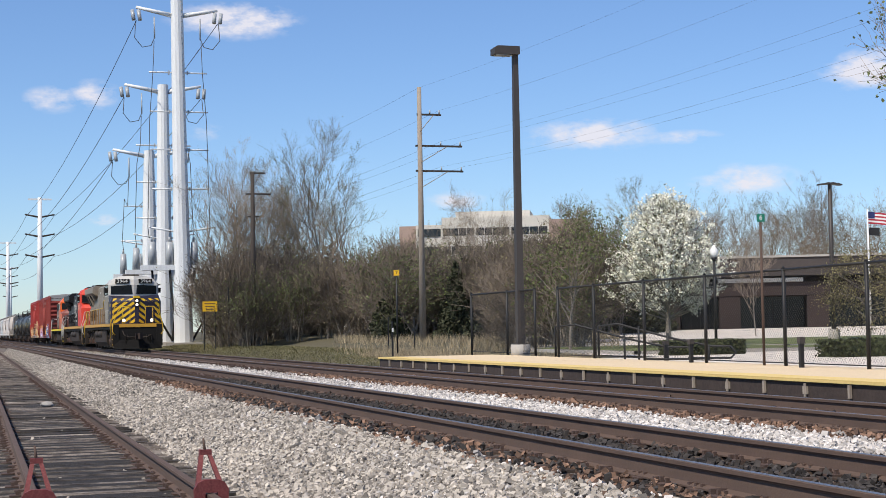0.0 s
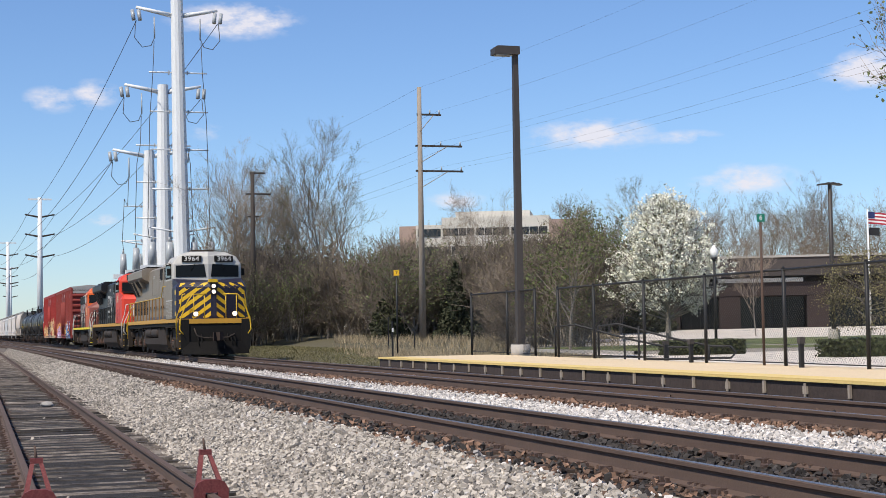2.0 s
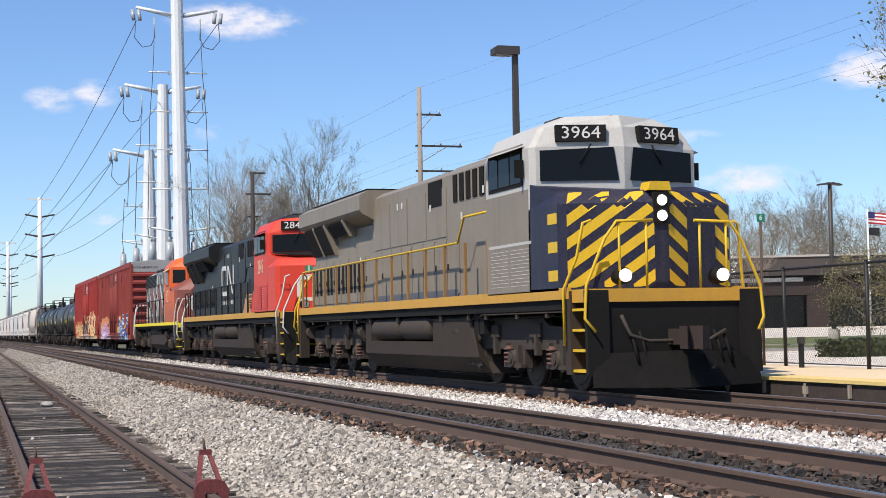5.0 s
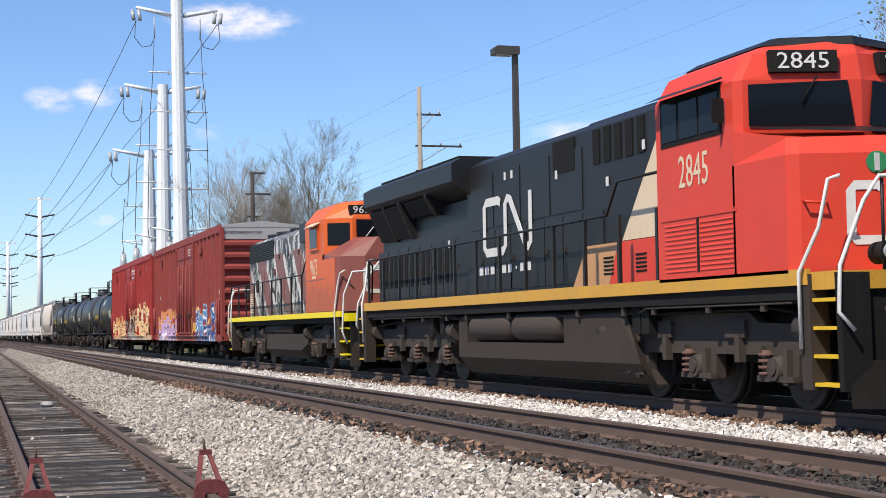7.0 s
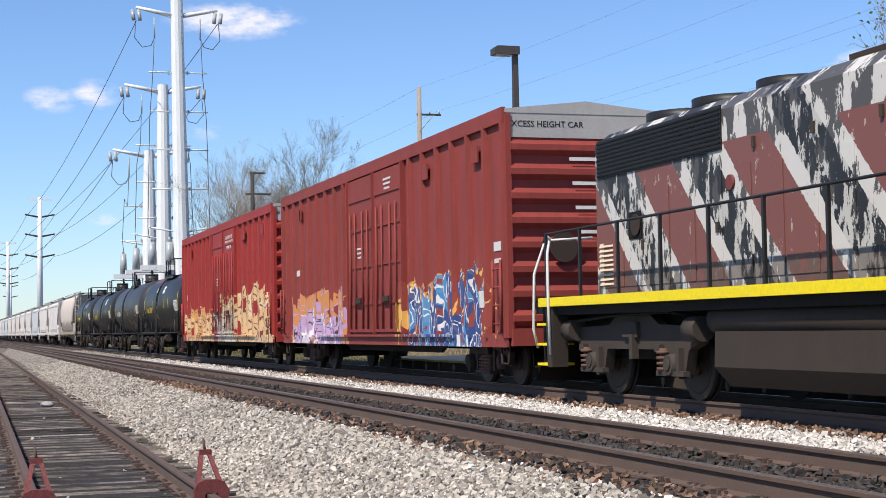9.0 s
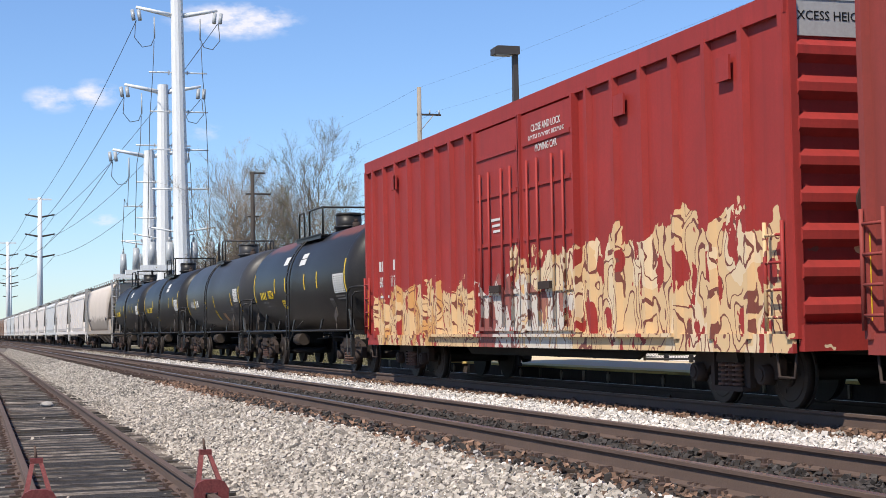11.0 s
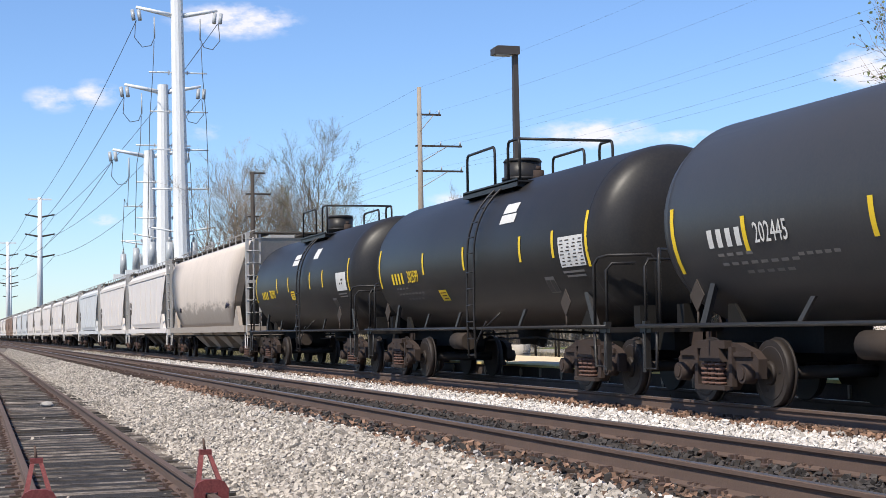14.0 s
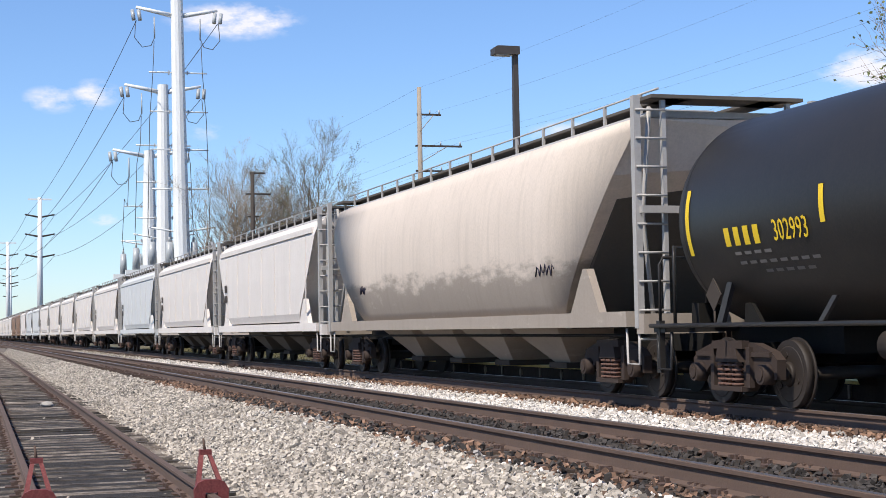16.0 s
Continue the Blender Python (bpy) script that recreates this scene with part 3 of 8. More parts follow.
wood_pole((24.7, 82, 0.0), 14.42, [(12.9, -0.15, 1.25), (11.15, -0.25, 2.45), (9.75, -0.25, 2.5)], "wood_pole", "weathered pale wooden pole with three side arms", 0.19)
wood_pole((27.6, 30, 0.0), 14.42, [(12.9, -0.15, 1.25), (11.15, -0.25, 2.45), (9.75, -0.25, 2.5)], "wood_pole", "weathered pale wooden pole with three side arms", 0.19)
wood_pole((18.65, 100, 0.0), 11.4, [(11.35, -0.15, 0.85), (9.98, -0.45, 1.2), (8.5, -0.35, 0.4)], "dark_pole", "dark creosoted wooden pole with short arms", 0.2)


def tall_pole(at, h, label):
    th = thing("utility_pole", label, "utility pole", at, "tall line poles beside the track")
    part("pole", cyl(BM(), (0, 0, 0), (0, 0, h), 0.55, 0.34, 12), "galv", th)
    part("crossarm", span(BM(), -1.9, 1.9, -0.1, 0.1, h - 0.42, h - 0.15), "galv", th)
    for z in (h - 3.1, h - 6.3, h - 9.7):
        for s in (-1, 1):
            arm = part("crossarm", cyl(BM(), (0, 0, z - 0.15), (s * 2.0, 0, z + 0.25), 0.17, 0.12, 6), "dark_pole", th)
            part("insulator", cyl(BM(), (s * 2.0, 0, z + 0.2), (s * 2.35, 0, z + 0.35), 0.14, n=6), "dark_pole", arm)


tall_pole((13.55, 262, 0.0), 23.5, "tall grey line pole with three pairs of arms")
tall_pole((12.05, 372, 0.0), 22.6, "tall grey line pole with three pairs of arms")
tall_pole((17.6, 520, 0.0), 23.0, "tall grey line pole with three pairs of arms")


def pylon(at, h, arm_dz, seed, lean=0.0):
    th = thing("transmission_pylon", "huge galvanised steel cable termination pole", "pylon", at, "steel pylons by the track")
    n = 12

    def ring(r, z):
        return [(r * math.cos(2 * math.pi * i / n) + lean * z, r * math.sin(2 * math.pi * i / n), z) for i in range(n)]
    part("shaft", loft(BM(), [ring(0.80, 0), ring(0.62, 12), ring(0.46, h)], smooth=False), "galv", th, "tapered many-sided shaft")
    part("base_slab", bx(BM(), 0.0, 0, 0.08, 3.2, 3.2, 0.36), "concrete", th)
    bm = BM()
    for z in np.arange(2.5, h - 1, 0.45):
        r = 0.8 - 0.34 * z / h
        cyl(bm, (lean * z + r * 0.55, -r * 0.75, z), (lean * z + r * 0.55 + 0.05, -r * 0.75 - 0.25, z), 0.03, n=4)
    tagged(part("step_bolts", bm, "insulator", th), kind="stuff")
    az = arm_dz
    for s in (-1, 1):
        arm = part("arm", cyl(BM(), (lean * az + s * 0.45, 0, az), (lean * az + s * 3.3, 0, az + 0.55), 0.2, 0.12, 8), "galv", th)
        x = lean * az + s * 3.35
        for o in (-0.25, 0.25):
            part("insulator", cyl(BM(), (x + o, 0, az + 0.3), (x + o - 0.1 * s, -0.2, az - 0.55), 0.16, n=8), "insulator", arm)
        part("jumper", tube(BM(), [(x, -0.2, az - 0.6), (x + 0.1 * s, -0.3, az - 2.0), (x - s * 0.5, -0.3, az - 2.75), (x - s * 1.2, -0.3, az - 2.6), (x - s * 1.5, -0.2, az - 1.9)], 0.035, 5), "wire", arm)
        part("jumper_insulator", cyl(BM(), (x - s * 1.5, -0.1, az - 0.2), (x - s * 1.5, -0.2, az - 2.0), 0.06, n=6), "insulator", arm)
        for k, z in enumerate([q for q in (az - 4.7, az - 7.9, az - 11.0, az - 14.2) if q > 9]):
            st = part("standoff", cyl(BM(), (lean * z + s * 0.4, 0, z), (lean * z + s * 2.35, 0, z), 0.06, n=6), "galv", th)
            part("clamp", bx(BM(), lean * z + s * 0.75, 0, z, 0.1, 0.25, 0.3), "insulator", st)
        z = 9.4
        part("standoff", cyl(BM(), (lean * z + s * 0.4, 0, z - 0.2), (lean * z + s * 2.6, 0, z + 0.2), 0.07, n=6), "galv", th)
        part("riser_cable", tube(BM(), [(x - s * 1.45, -0.25, az - 2.2), (lean * az + s * 2.0, -0.2, az - 4.7), (lean * az + s * 2.3, -0.2, (az + 9.4) / 2), (lean * az + s * 2.5, -0.2, 9.6), (lean * az + s * 2.4, -0.2, 8.7)], 0.03, 5), "wire", th)
        # cable sealing ends on a platform
        shelf = part("shelf", span(BM(), lean * 7 + s * 0.3, lean * 7 + s * 3.3, -0.35, 0.35, 6.1, 6.5), "galv", th, "steel shelf for sealing ends")
        for o in (1.0, 2.4):
            bm = cyl(BM(), (lean * 7 + s * o, 0, 6.5), (lean * 7 + s * o, 0, 8.4), 0.34, 0.26, 12)
            cyl(bm, (lean * 7 + s * o, 0, 8.4), (lean * 7 + s * o, 0, 8.8), 0.1, 0.08, 8)
            part("sealing_end", bm, "insulator", shelf, "grey ribbed sealing end")
            part("cable", tube(BM(), [(lean * 7 + s * o, 0, 6.1), (lean * 7 + s * (o - 0.1), 0, 4.5), (lean * 7 + s * (o - 0.4), 0, 2.5), (lean * 7 + s * 0.8, 0, 0.4)], 0.09, 6), "black_steel", shelf)
    return th


pylon((17.75, 126, -0.05), 33.0, 26.9, 1, -0.012)
pylon((17.4, 135, -0.05), 22.6, 22.0, 2)
pylon((17.35, 145, -0.05), 18.0, 17.5, 3)


# ---- wires ----
def wire(a, b, sag, r=0.02, label="thin overhead line wire"):
    a, b = Vector(a), Vector(b)
    pts = [a.lerp(b, t) - Vector((0, 0, sag * 4 * t * (1 - t))) for t in np.linspace(0, 1, 13)]
    tagged(part("overhead_wire", tube(BM(), pts, r, 4), "wire", None), label, "wire", "overhead wires")


for z, dx in ((14.4, 0.0), (13.15, 1.15), (11.4, 2.35), (10.0, 2.4), (11.4, 1.2), (10.0, 1.2)):
    wire((24.7 + dx, 82, z), (27.6 + dx, 30, z), 0.5, 0.0035)
    wire((24.7 + dx, 82, z), (21.5 + dx, 140, z), 0.5, 0.005)
for p in ((17.75 - 3.6, 126, 26.3), (17.4 - 3.35, 135, 21.4), (17.35 - 3.35, 145, 16.9), (17.75 + 3.0, 126, 26.3), (17.4 + 3.3, 135, 21.4), (17.35 + 3.3, 145, 16.9)):
    k = {126: 20.4, 135: 17.2, 145: 13.8}[p[1]]
    wire(p, (13.55 + (2.2 if p[0] > 17.5 else -2.2), 262, k), 1.6, 0.028)
for s in (-2.2, 2.2):
    for z in (20.4, 17.2, 13.8):
        wire((13.55 + s, 262, z), (12.05 + s, 372, z), 1.2, 0.03)
for z, x in ((8.2, 0.3), (7.9, 0.8)):
    wire((18.65, 100, 6.2 + x), (40, 150, 10), 0.8, 0.012)


# ---- signs ----
def plate_sign(at, h, w, hh, material, txt, txt_mat, label, pole_mat="black_steel"):
    th = thing("sign", label, "sign", at)
    part("pole", cyl(BM(), (0, 0, 0), (0, 0, h), 0.028, n=8), pole_mat, th)
    part("panel", bx(BM(), 0, -0.035, h - hh / 2, w, 0.012, hh), material, th)
    th.matrix_basis = pose(*at) @ pose(0, 0, 0, 0, 0, -18)
    if txt:
        lettering(txt, hh * 0.95, on_front(0, -0.045, h - hh / 2), txt_mat, th)
    return th


plate_sign((15.18, 27.2, PZ), 2.98, 0.155, 0.155, "sign_green", "6", "white", "green square platform marker sign on a rusty pole", "rail_side")
plate_sign((14.45, 51, PZ), 2.84, 0.19, 0.19, "sign_yellow", "7", "black_steel", "yellow square platform marker sign on a thin black pole")
ys_ = thing("sign", "yellow warning board on two thin posts by the track", "sign", (15.78, 100, -0.15))
part("panel", bx(BM(), 0, -0.05, 2.82, 0.95, 0.02, 0.65), "sign_yellow", ys_)
for x in (-0.36, 0.36):
    part("post", bx(BM(), x, 0, 1.5, 0.06, 0.06, 3.0), "black_steel", ys_)
for k in range(3):
    part("writing_bar", bx(BM(), 0, -0.062, 3.0 - 0.18 * k, 0.7 - 0.1 * k, 0.006, 0.05), "rail_side", ys_)
mk = thing("marker_post", "tall thin dark post beside the track", "post", (17.0, 100, -0.1))
part("stake", bx(BM(), 0, 0, 2.0, 0.09, 0.06, 4.0), "black_steel", mk)
pt = thing("utility_pole", "short grey pole with white insulators", "utility pole", (19.1, 124, 0.0))
part("pole", cyl(BM(), (0, 0, 0), (0, 0, 5.4), 0.13, 0.1, 8), "galv", pt)
arm = part("crossarm", span(BM(), -1.1, 1.1, -0.06, 0.06, 4.8, 4.95), "galv", pt)
for x in (-1.1, -0.4, 0.5, 1.2):
    part("insulator", cyl(BM(), (x, 0, 4.3), (x, 0, 5.1), 0.14, 0.1, 8), "white", arm)

# ---- lot, lawns, hedges, buildings ----
lot = sheet([16.6, 18, 21, 25, 30, 36, 44, 54, 66, 80, 100], [0, 10, 20, 30, 36, 44, 52, 60, 68, 76, 86, 98], lambda x, y: ground_z(x, y) + 0.035)
bmesh.ops.delete(lot, geom=[f for f in lot.faces if math.degrees(math.atan2(f.calc_center_median().x, f.calc_center_median().y)) < 22.5 and f.calc_center_median().y > 40], context="FACES")
structure("parking_lot", lot, "lot", "pale concrete parking lot and drive")


def island(name, x0, x1, y0, y1, label):
    bm = sheet(np.linspace(x0, x1, 12), np.linspace(y0, y1, 8), lambda x, y: ground_z(x, y) + 0.16 + 0.02 * noise.noise((x, y, 0)))
    structure(name, bm, "lawn", label)
    cx = [(x0, y0), (x1, y0), (x1, y1), (x0, y1), (x0, y0)]
    bm = BM()
    for (a, b), (c, d) in zip(cx, cx[1:]):
        z = ground_z((a + c) / 2, (b + d) / 2)
        span(bm, min(a, c) - 0.09, max(a, c) + 0.09, min(b, d) - 0.09, max(b, d) + 0.09, z - 0.1, z + 0.15)
    structure("kerb", bm, "concrete", "pale concrete kerb round a lawn island")


island("lawn_island", 22, 31, 48, 58, "mown lawn island in the parking lot")
island("lawn_island", 30, 48, 52, 64, "mown lawn island in the parking lot")


def leaf_cloud(name, n, shape, size, material, parent, seed, droop=0.0):
    """n small leaf quads spread through shape(rng) -> points."""
    rng = np.random.default_rng(seed)
    c = shape(rng, n)
    u = rng.normal(size=(n, 3))
    u /= np.linalg.norm(u, axis=1)[:, None]
    w = np.cross(u, rng.normal(size=(n, 3)))
    w /= np.linalg.norm(w, axis=1)[:, None]
    s = rng.uniform(size[0], size[1], (n, 1))
    verts = np.stack([c - u * s - w * s * 0.5, c + u * s * 0.2 - w * s * 0.7, c + u * s, c + u * s * 0.1 + w * s * 0.7], 1).reshape(-1, 3)
    return raw(name, verts.tolist(), (np.arange(n * 4).reshape(-1, 4)).tolist(), material, parent)


def hedge(at, lx, ly, h, label):
    th = thing("hedge", label, "hedge", at, "clipped hedges")

    def box_shell(rng, n):
        p = rng.uniform(-1, 1, (n, 3))
        k = rng.integers(0, 3, n)
        p[np.arange(n), k] = np.sign(p[np.arange(n), k]) * rng.uniform(0.85, 1.03, n)
        return p * np.array([lx / 2, ly / 2, h / 2]) + np.array([0, 0, h / 2])
    bm = bx(BM(), 0, 0, h * 0.44, lx * 0.9, ly * 0.85, h * 0.88)
    part("core", bm, "hedge", th)
    leaf_cloud("foliage", 5000, box_shell, (0.03, 0.07), "hedge", th, 7)


hedge((23.2, 45.6, 0.0), 2.6, 1.0, 0.5, "low clipped dark green hedge")
hedge((26.5, 38.5, 0.0), 6.0, 1.2, 0.52, "long low clipped hedge by the lot")
hedge((33.0, 34.5, 0.0), 6.0, 1.2, 0.52, "long low clipped hedge by the lot")

bd = thing("low_building", "dark brown brick single-storey building with flat roof", "building", pose(54.3, 99.6, 0.4) @ pose(0, 0, 0, 0, 0, -27.5))
part("wall", span(BM(), -11, 24, 3.0, 20, -0.5, 5.0), "brick", bd, "recessed brick wall with shade in its dark colour")
part("roof", span(BM(), -11.2, 24.2, -0.3, 20, 3.95, 5.25), "fascia", bd, "brown roof fascia darkened for shade")
part("roof_edge", span(BM(), -11.3, 24.3, -0.4, 20, 5.25, 5.4), "concrete", bd, "pale roof edge")
part("canopy", span(BM(), -11.1, 24.1, 0.2, 3, 2.55, 3.5), "brick", bd, "lower brick band")
part("skylight_strip", span(BM(), -2.0, 4.0, 0.0, 2.8, 3.52, 3.8), "pale_wall", bd)
for x in (-10, -5.5, -1.2, 5.0, 11, 17, 23):
    part("pier", span(BM(), x - 0.75, x + 0.75, 0.25, 3.0, -0.5, 2.55), "brick", bd, "brick pier")
for k in range(7):
    x0 = (-10, -5.5, -1.2, 5.0, 11, 17, 23)[k]
    if k < 6:
        x1 = (-5.5, -1.2, 5.0, 11, 17, 23)[k]
        w_ = part("window", span(BM(), x0 + 0.8, x1 - 0.8, 2.9, 2.98, 0.1, 2.5), "dark_glass", bd, "dark glass bay")
        for q in range(1, 4):
            xx = x0 + 0.8 + (x1 - x0 - 1.6) * q / 4
            part("mullion", span(BM(), xx - 0.03, xx + 0.03, 2.84, 2.9, 0.1, 2.5), "black_steel", w_)

of = thing("office_building", "pale concrete office block with ribbon windows beyond the trees", "building", pose(100, 292, 0.3) @ pose(0, 0, 0, 0, 0, -24))
part("wall", span(BM(), -7.5, 14, 0, 18, 0, 22.7), "pale_wall", of)
part("lower_block", span(BM(), -12.8, -7.5, 0.5, 18, 0, 21.3), "pale_wall", of)
part("stair_tower", span(BM(), -16.2, -12.8, 1.0, 18, 0, 21.2), "tan_wall", of, "tan brick stair tower")
part("end_block", span(BM(), 14, 21.5, -1, 18, 0, 21.8), "tan_wall", of, "tan brick end block")
part("penthouse", span(BM(), -5, 10, 3, 15, 22.7, 24.0), "pale_wall", of)
for z in (19.0, 15.4, 11.8, 8.2):
    for a, b in ((-12.4, -7.8), (-7.2, -1.0), (-0.6, 6.0), (6.4, 13.6)):
        w_ = part("window", span(BM(), a, b, -0.05 if a > -7.4 else 0.42, 0.3, z, z + 1.5), "dark_glass", of, "dark ribbon window")
        for q in range(1, 4):
            xx = a + (b - a) * q / 4
            part("mullion", span(BM(), xx - 0.06, xx + 0.06, -0.12 if a > -7.4 else 0.36, 0.0 if a > -7.4 else 0.45, z, z + 1.5), "pale_wall", w_)

fl = thing("flagpole", "white flagpole with a striped flag and a dark flag", "flagpole", (61.5, 95, 0.7))
part("pole", cyl(BM(), (0, 0, 0), (0, 0, 8.2), 0.09, 0.05, 8), "white", fl)


def flag_wave(x, z):
    return 0.12 * math.sin(x * 3.2 + z)


M["flag_red"] = mat("flag_red", (0.45, 0.03, 0.05), 0.8, bump=0)
M["flag_blue"] = mat("flag_blue", (0.03, 0.045, 0.16), 0.8, bump=0)
for k in range(7):
    bm = BM()
    z0, z1 = 8.0 - 0.12 * k, 8.0 - 0.12 * (k + 1)
    cols = [[(x, flag_wave(x, 0), z - 0.12 * x * x / 2) for z in (z0, z1)] for x in np.linspace(0.06, 1.5, 10)]
    part("stripe", loft(bm, cols, closed=False), "flag_red" if k % 2 == 0 else "white", fl)
bm = loft(BM(), [[(x, flag_wave(x, 0) - 0.02, z - 0.12 * x * x / 2) for z in (8.02, 7.56)] for x in np.linspace(0.06, 0.65, 6)], closed=False)
part("canton", bm, "flag_blue", fl)
bm = loft(BM(), [[(x, flag_wave(x, 1), z - 0.15 * x * x / 2) for z in (6.9, 6.35)] for x in np.linspace(0.06, 0.9, 6)], closed=False)
part("second_flag", bm, "black_steel", fl)


# ---- trees ----
def grow(seed, height, spread, levels, counts, trunk_r, up=0.6, first=0.25, wander=0.25, stems=1):
    """Branch segments (p0, p1, r0, r1, level) of a bare tree."""
    rnd = random.Random(seed)
    segs = []

    def rv():
        return Vector((rnd.gauss(0, 1), rnd.gauss(0, 1), rnd.gauss(0, 1))).normalized()

    def branch(p, d, ln, r, lev):
        steps = 5 if lev == 0 else (3 if lev < levels - 1 else 2)
        pts = [(p, r)]
        for i in range(steps):
            d = (d + rv() * wander * (0.5 if lev == 0 else 1) + Vector((0, 0, up * 0.16))).normalized()
            p = p + d * ln / steps
            pts.append((p, r * (1 - 0.75 * (i + 1) / steps)))
        for a, b in zip(pts, pts[1:]):
            segs.append((a[0], b[0], max(a[1], 0.006), max(b[1], 0.005), lev))
        if lev < levels - 1:
            for k in range(counts[lev]):
                t = first + (1 - first) * (k + rnd.random()) / counts[lev] if lev == 0 else 0.2 + 0.8 * rnd.random()
                f = t * steps
                i = min(int(f), steps - 1)
                q = pts[i][0].lerp(pts[i + 1][0], f - i)
                rr = pts[i][1] * (0.55 if lev == 0 else 0.6)
                dd = (pts[i + 1][0] - pts[i][0]).normalized()
                side = rv()
                side = (side - dd * side.dot(dd)).normalized()
                nd = (dd * (0.75 if lev == 0 else 0.8) + side * spread + Vector((0, 0, up * 0.25))).normalized()
                branch(q, nd, ln * (0.62 * (1.15 - 0.6 * t) if lev == 0 else rnd.uniform(0.38, 0.6)), rr, lev + 1)

    for s in range(stems):
        d = Vector((rnd.gauss(0, 0.25), rnd.gauss(0, 0.25), 1)).normalized() if stems > 1 else Vector((rnd.gauss(0, 0.05), rnd.gauss(0, 0.05), 1)).normalized()
        o = Vector((rnd.gauss(0, 0.5), rnd.gauss(0, 0.5), -0.2)) if stems > 1 else Vector((0, 0, -0.2))
        branch(o, d, height * rnd.uniform(0.7, 1.0) if stems > 1 else height, trunk_r, 0)
    return segs


def seg_mesh(name, segs, material, parent, fat=1.0):
    verts, faces = [], []
    for p0, p1, r0, r1, lev in segs:
        n = 7 if lev == 0 else (5 if lev == 1 else 3)
        d = (p1 - p0)
        if d.length < 1e-5:
            continue
        d.normalize()
        u = d.orthogonal().normalized()
        w = d.cross(u)
        b = len(verts)
        for p, r in ((p0, r0 * fat), (p1, r1 * fat)):
            for i in range(n):
                a = 2 * math.pi * i / n
                verts.append(p + u * (math.cos(a) * r) + w * (math.sin(a) * r))
        for i in range(n):
            faces.append((b + i, b + (i + 1) % n, b + n + (i + 1) % n, b + n + i))
    return raw(name, [tuple(v) for v in verts], faces, material, parent)


def bare_tree(seed, height, label, leaves=0, leaf="bud", counts=(15, 6, 5, 4), spread=0.75, trunk_r=0.17, stems=1, group="bare spring trees", name="tree", cat="tree", up=0.6, first=0.22, lsize=(0.03, 0.065), at=(0, 0, -50), fat=1.5):
    th = thing(name, label, cat, at, group)
    segs = grow(seed, height, spread, len(counts) + 1, counts, trunk_r, up=up, first=first, stems=stems)
    limbs = [s for s in segs if s[4] <= 1]
    seg_mesh("trunk", limbs, "bark", th)
    crown = seg_mesh("crown", [s for s in segs if s[4] > 1], "twig_pale" if height > 12 else "twig", th, fat)
    if leaves:
        tips = np.array([tuple(s[1]) for s in segs if s[4] >= len(counts) - 1])

        def near_tips(rng, n):
            return tips[rng.integers(0, len(tips), n)] + rng.normal(0, 0.16, (n, 3))
        leaf_cloud("leaves", leaves, near_tips, lsize, leaf, crown, seed)
    return th


def place(protos, spots, seed):
    """Copies of the protos at (x, y, scale); the first copies use the protos themselves."""
    rnd = random.Random(seed)
    for i, (x, y, s) in enumerate(spots):
        m = pose(x, y, ground_z(x, y), 0, 0, rnd.uniform(0, 360))
        p = protos[i % len(protos)]
        if i < len(protos):
            ob = p
            ob.matrix_basis = m
        else:
            ob = copy_thing(p, m)
        ob.scale = (s, s, s * rnd.uniform(0.92, 1.08))
    return


def bearing(a, r):
    """The place r metres off at bearing a degrees from the track's line."""
    return r * math.sin(radians(a)), r * math.cos(radians(a))


rnd = random.Random(77)
TALL = [bare_tree(101, 15, "tall bare tree with fine grey-brown twigs", 1500, "bud", (13, 6, 5, 4), 0.6, fat=1.4), bare_tree(102, 15, "tall bare tree just coming into bud", 4200, "leaf_green", (11, 6, 5, 4), 0.55, fat=1.35),
        bare_tree(103, 15, "bare deciduous tree with a wide twiggy crown", 1200, "bud", (13, 6, 5, 4), 0.75, fat=1.4)]
SHRUB = [bare_tree(201, 4.2, "dense leafless brown shrub", 900, "bud", (8, 5, 4), 0.8, 0.04, 14, "leafless shrubs", "shrub", "shrub", 0.5, 0.1, (0.03, 0.07)),
         bare_tree(202, 4.8, "dense leafless grey shrub", 500, "bud", (9, 5, 4), 0.7, 0.04, 13, "leafless shrubs", "shrub", "shrub", 0.7, 0.1, (0.03, 0.07)),
         bare_tree(203, 4.5, "shrub flushing yellow-green leaves", 2600, "leaf_green", (8, 5, 4), 0.8, 0.04, 12, "leafless shrubs", "shrub", "shrub", 0.5, 0.1, (0.04, 0.09))]
spots = [(*bearing(10.1, 140), 0.74), (*bearing(13.35, 118), 0.75), (*bearing(12.6, 132), 0.66), (*bearing(11.6, 140), 0.66), (*bearing(14.3, 126), 0.63), (*bearing(9.5, 150), 0.53), (*bearing(12.1, 135), 0.59),
         (*bearing(15.2, 130), 0.40), (*bearing(16.2, 125), 0.36), (*bearing(18.6, 150), 0.49), (*bearing(19.5, 150), 0.53), (*bearing(22.6, 130), 0.45), (*bearing(23.2, 140), 0.46), (*bearing(24.0, 150), 0.46),
         (*bearing(27.8, 130), 0.48), (*bearing(28.6, 135), 0.41), (*bearing(29.8, 140), 0.45), (*bearing(30.4, 130), 0.46), (*bearing(31.2, 138), 0.44), (*bearing(32.2, 130), 0.40), (*bearing(33.4, 135), 0.41), (*bearing(21.8, 150), 0.46),
         (*bearing(26.8, 140), 0.43), (*bearing(25.4, 150), 0.45), (*bearing(28.9, 86), 0.25), (*bearing(17.5, 140), 0.33), (*bearing(20.6, 145), 0.41)]
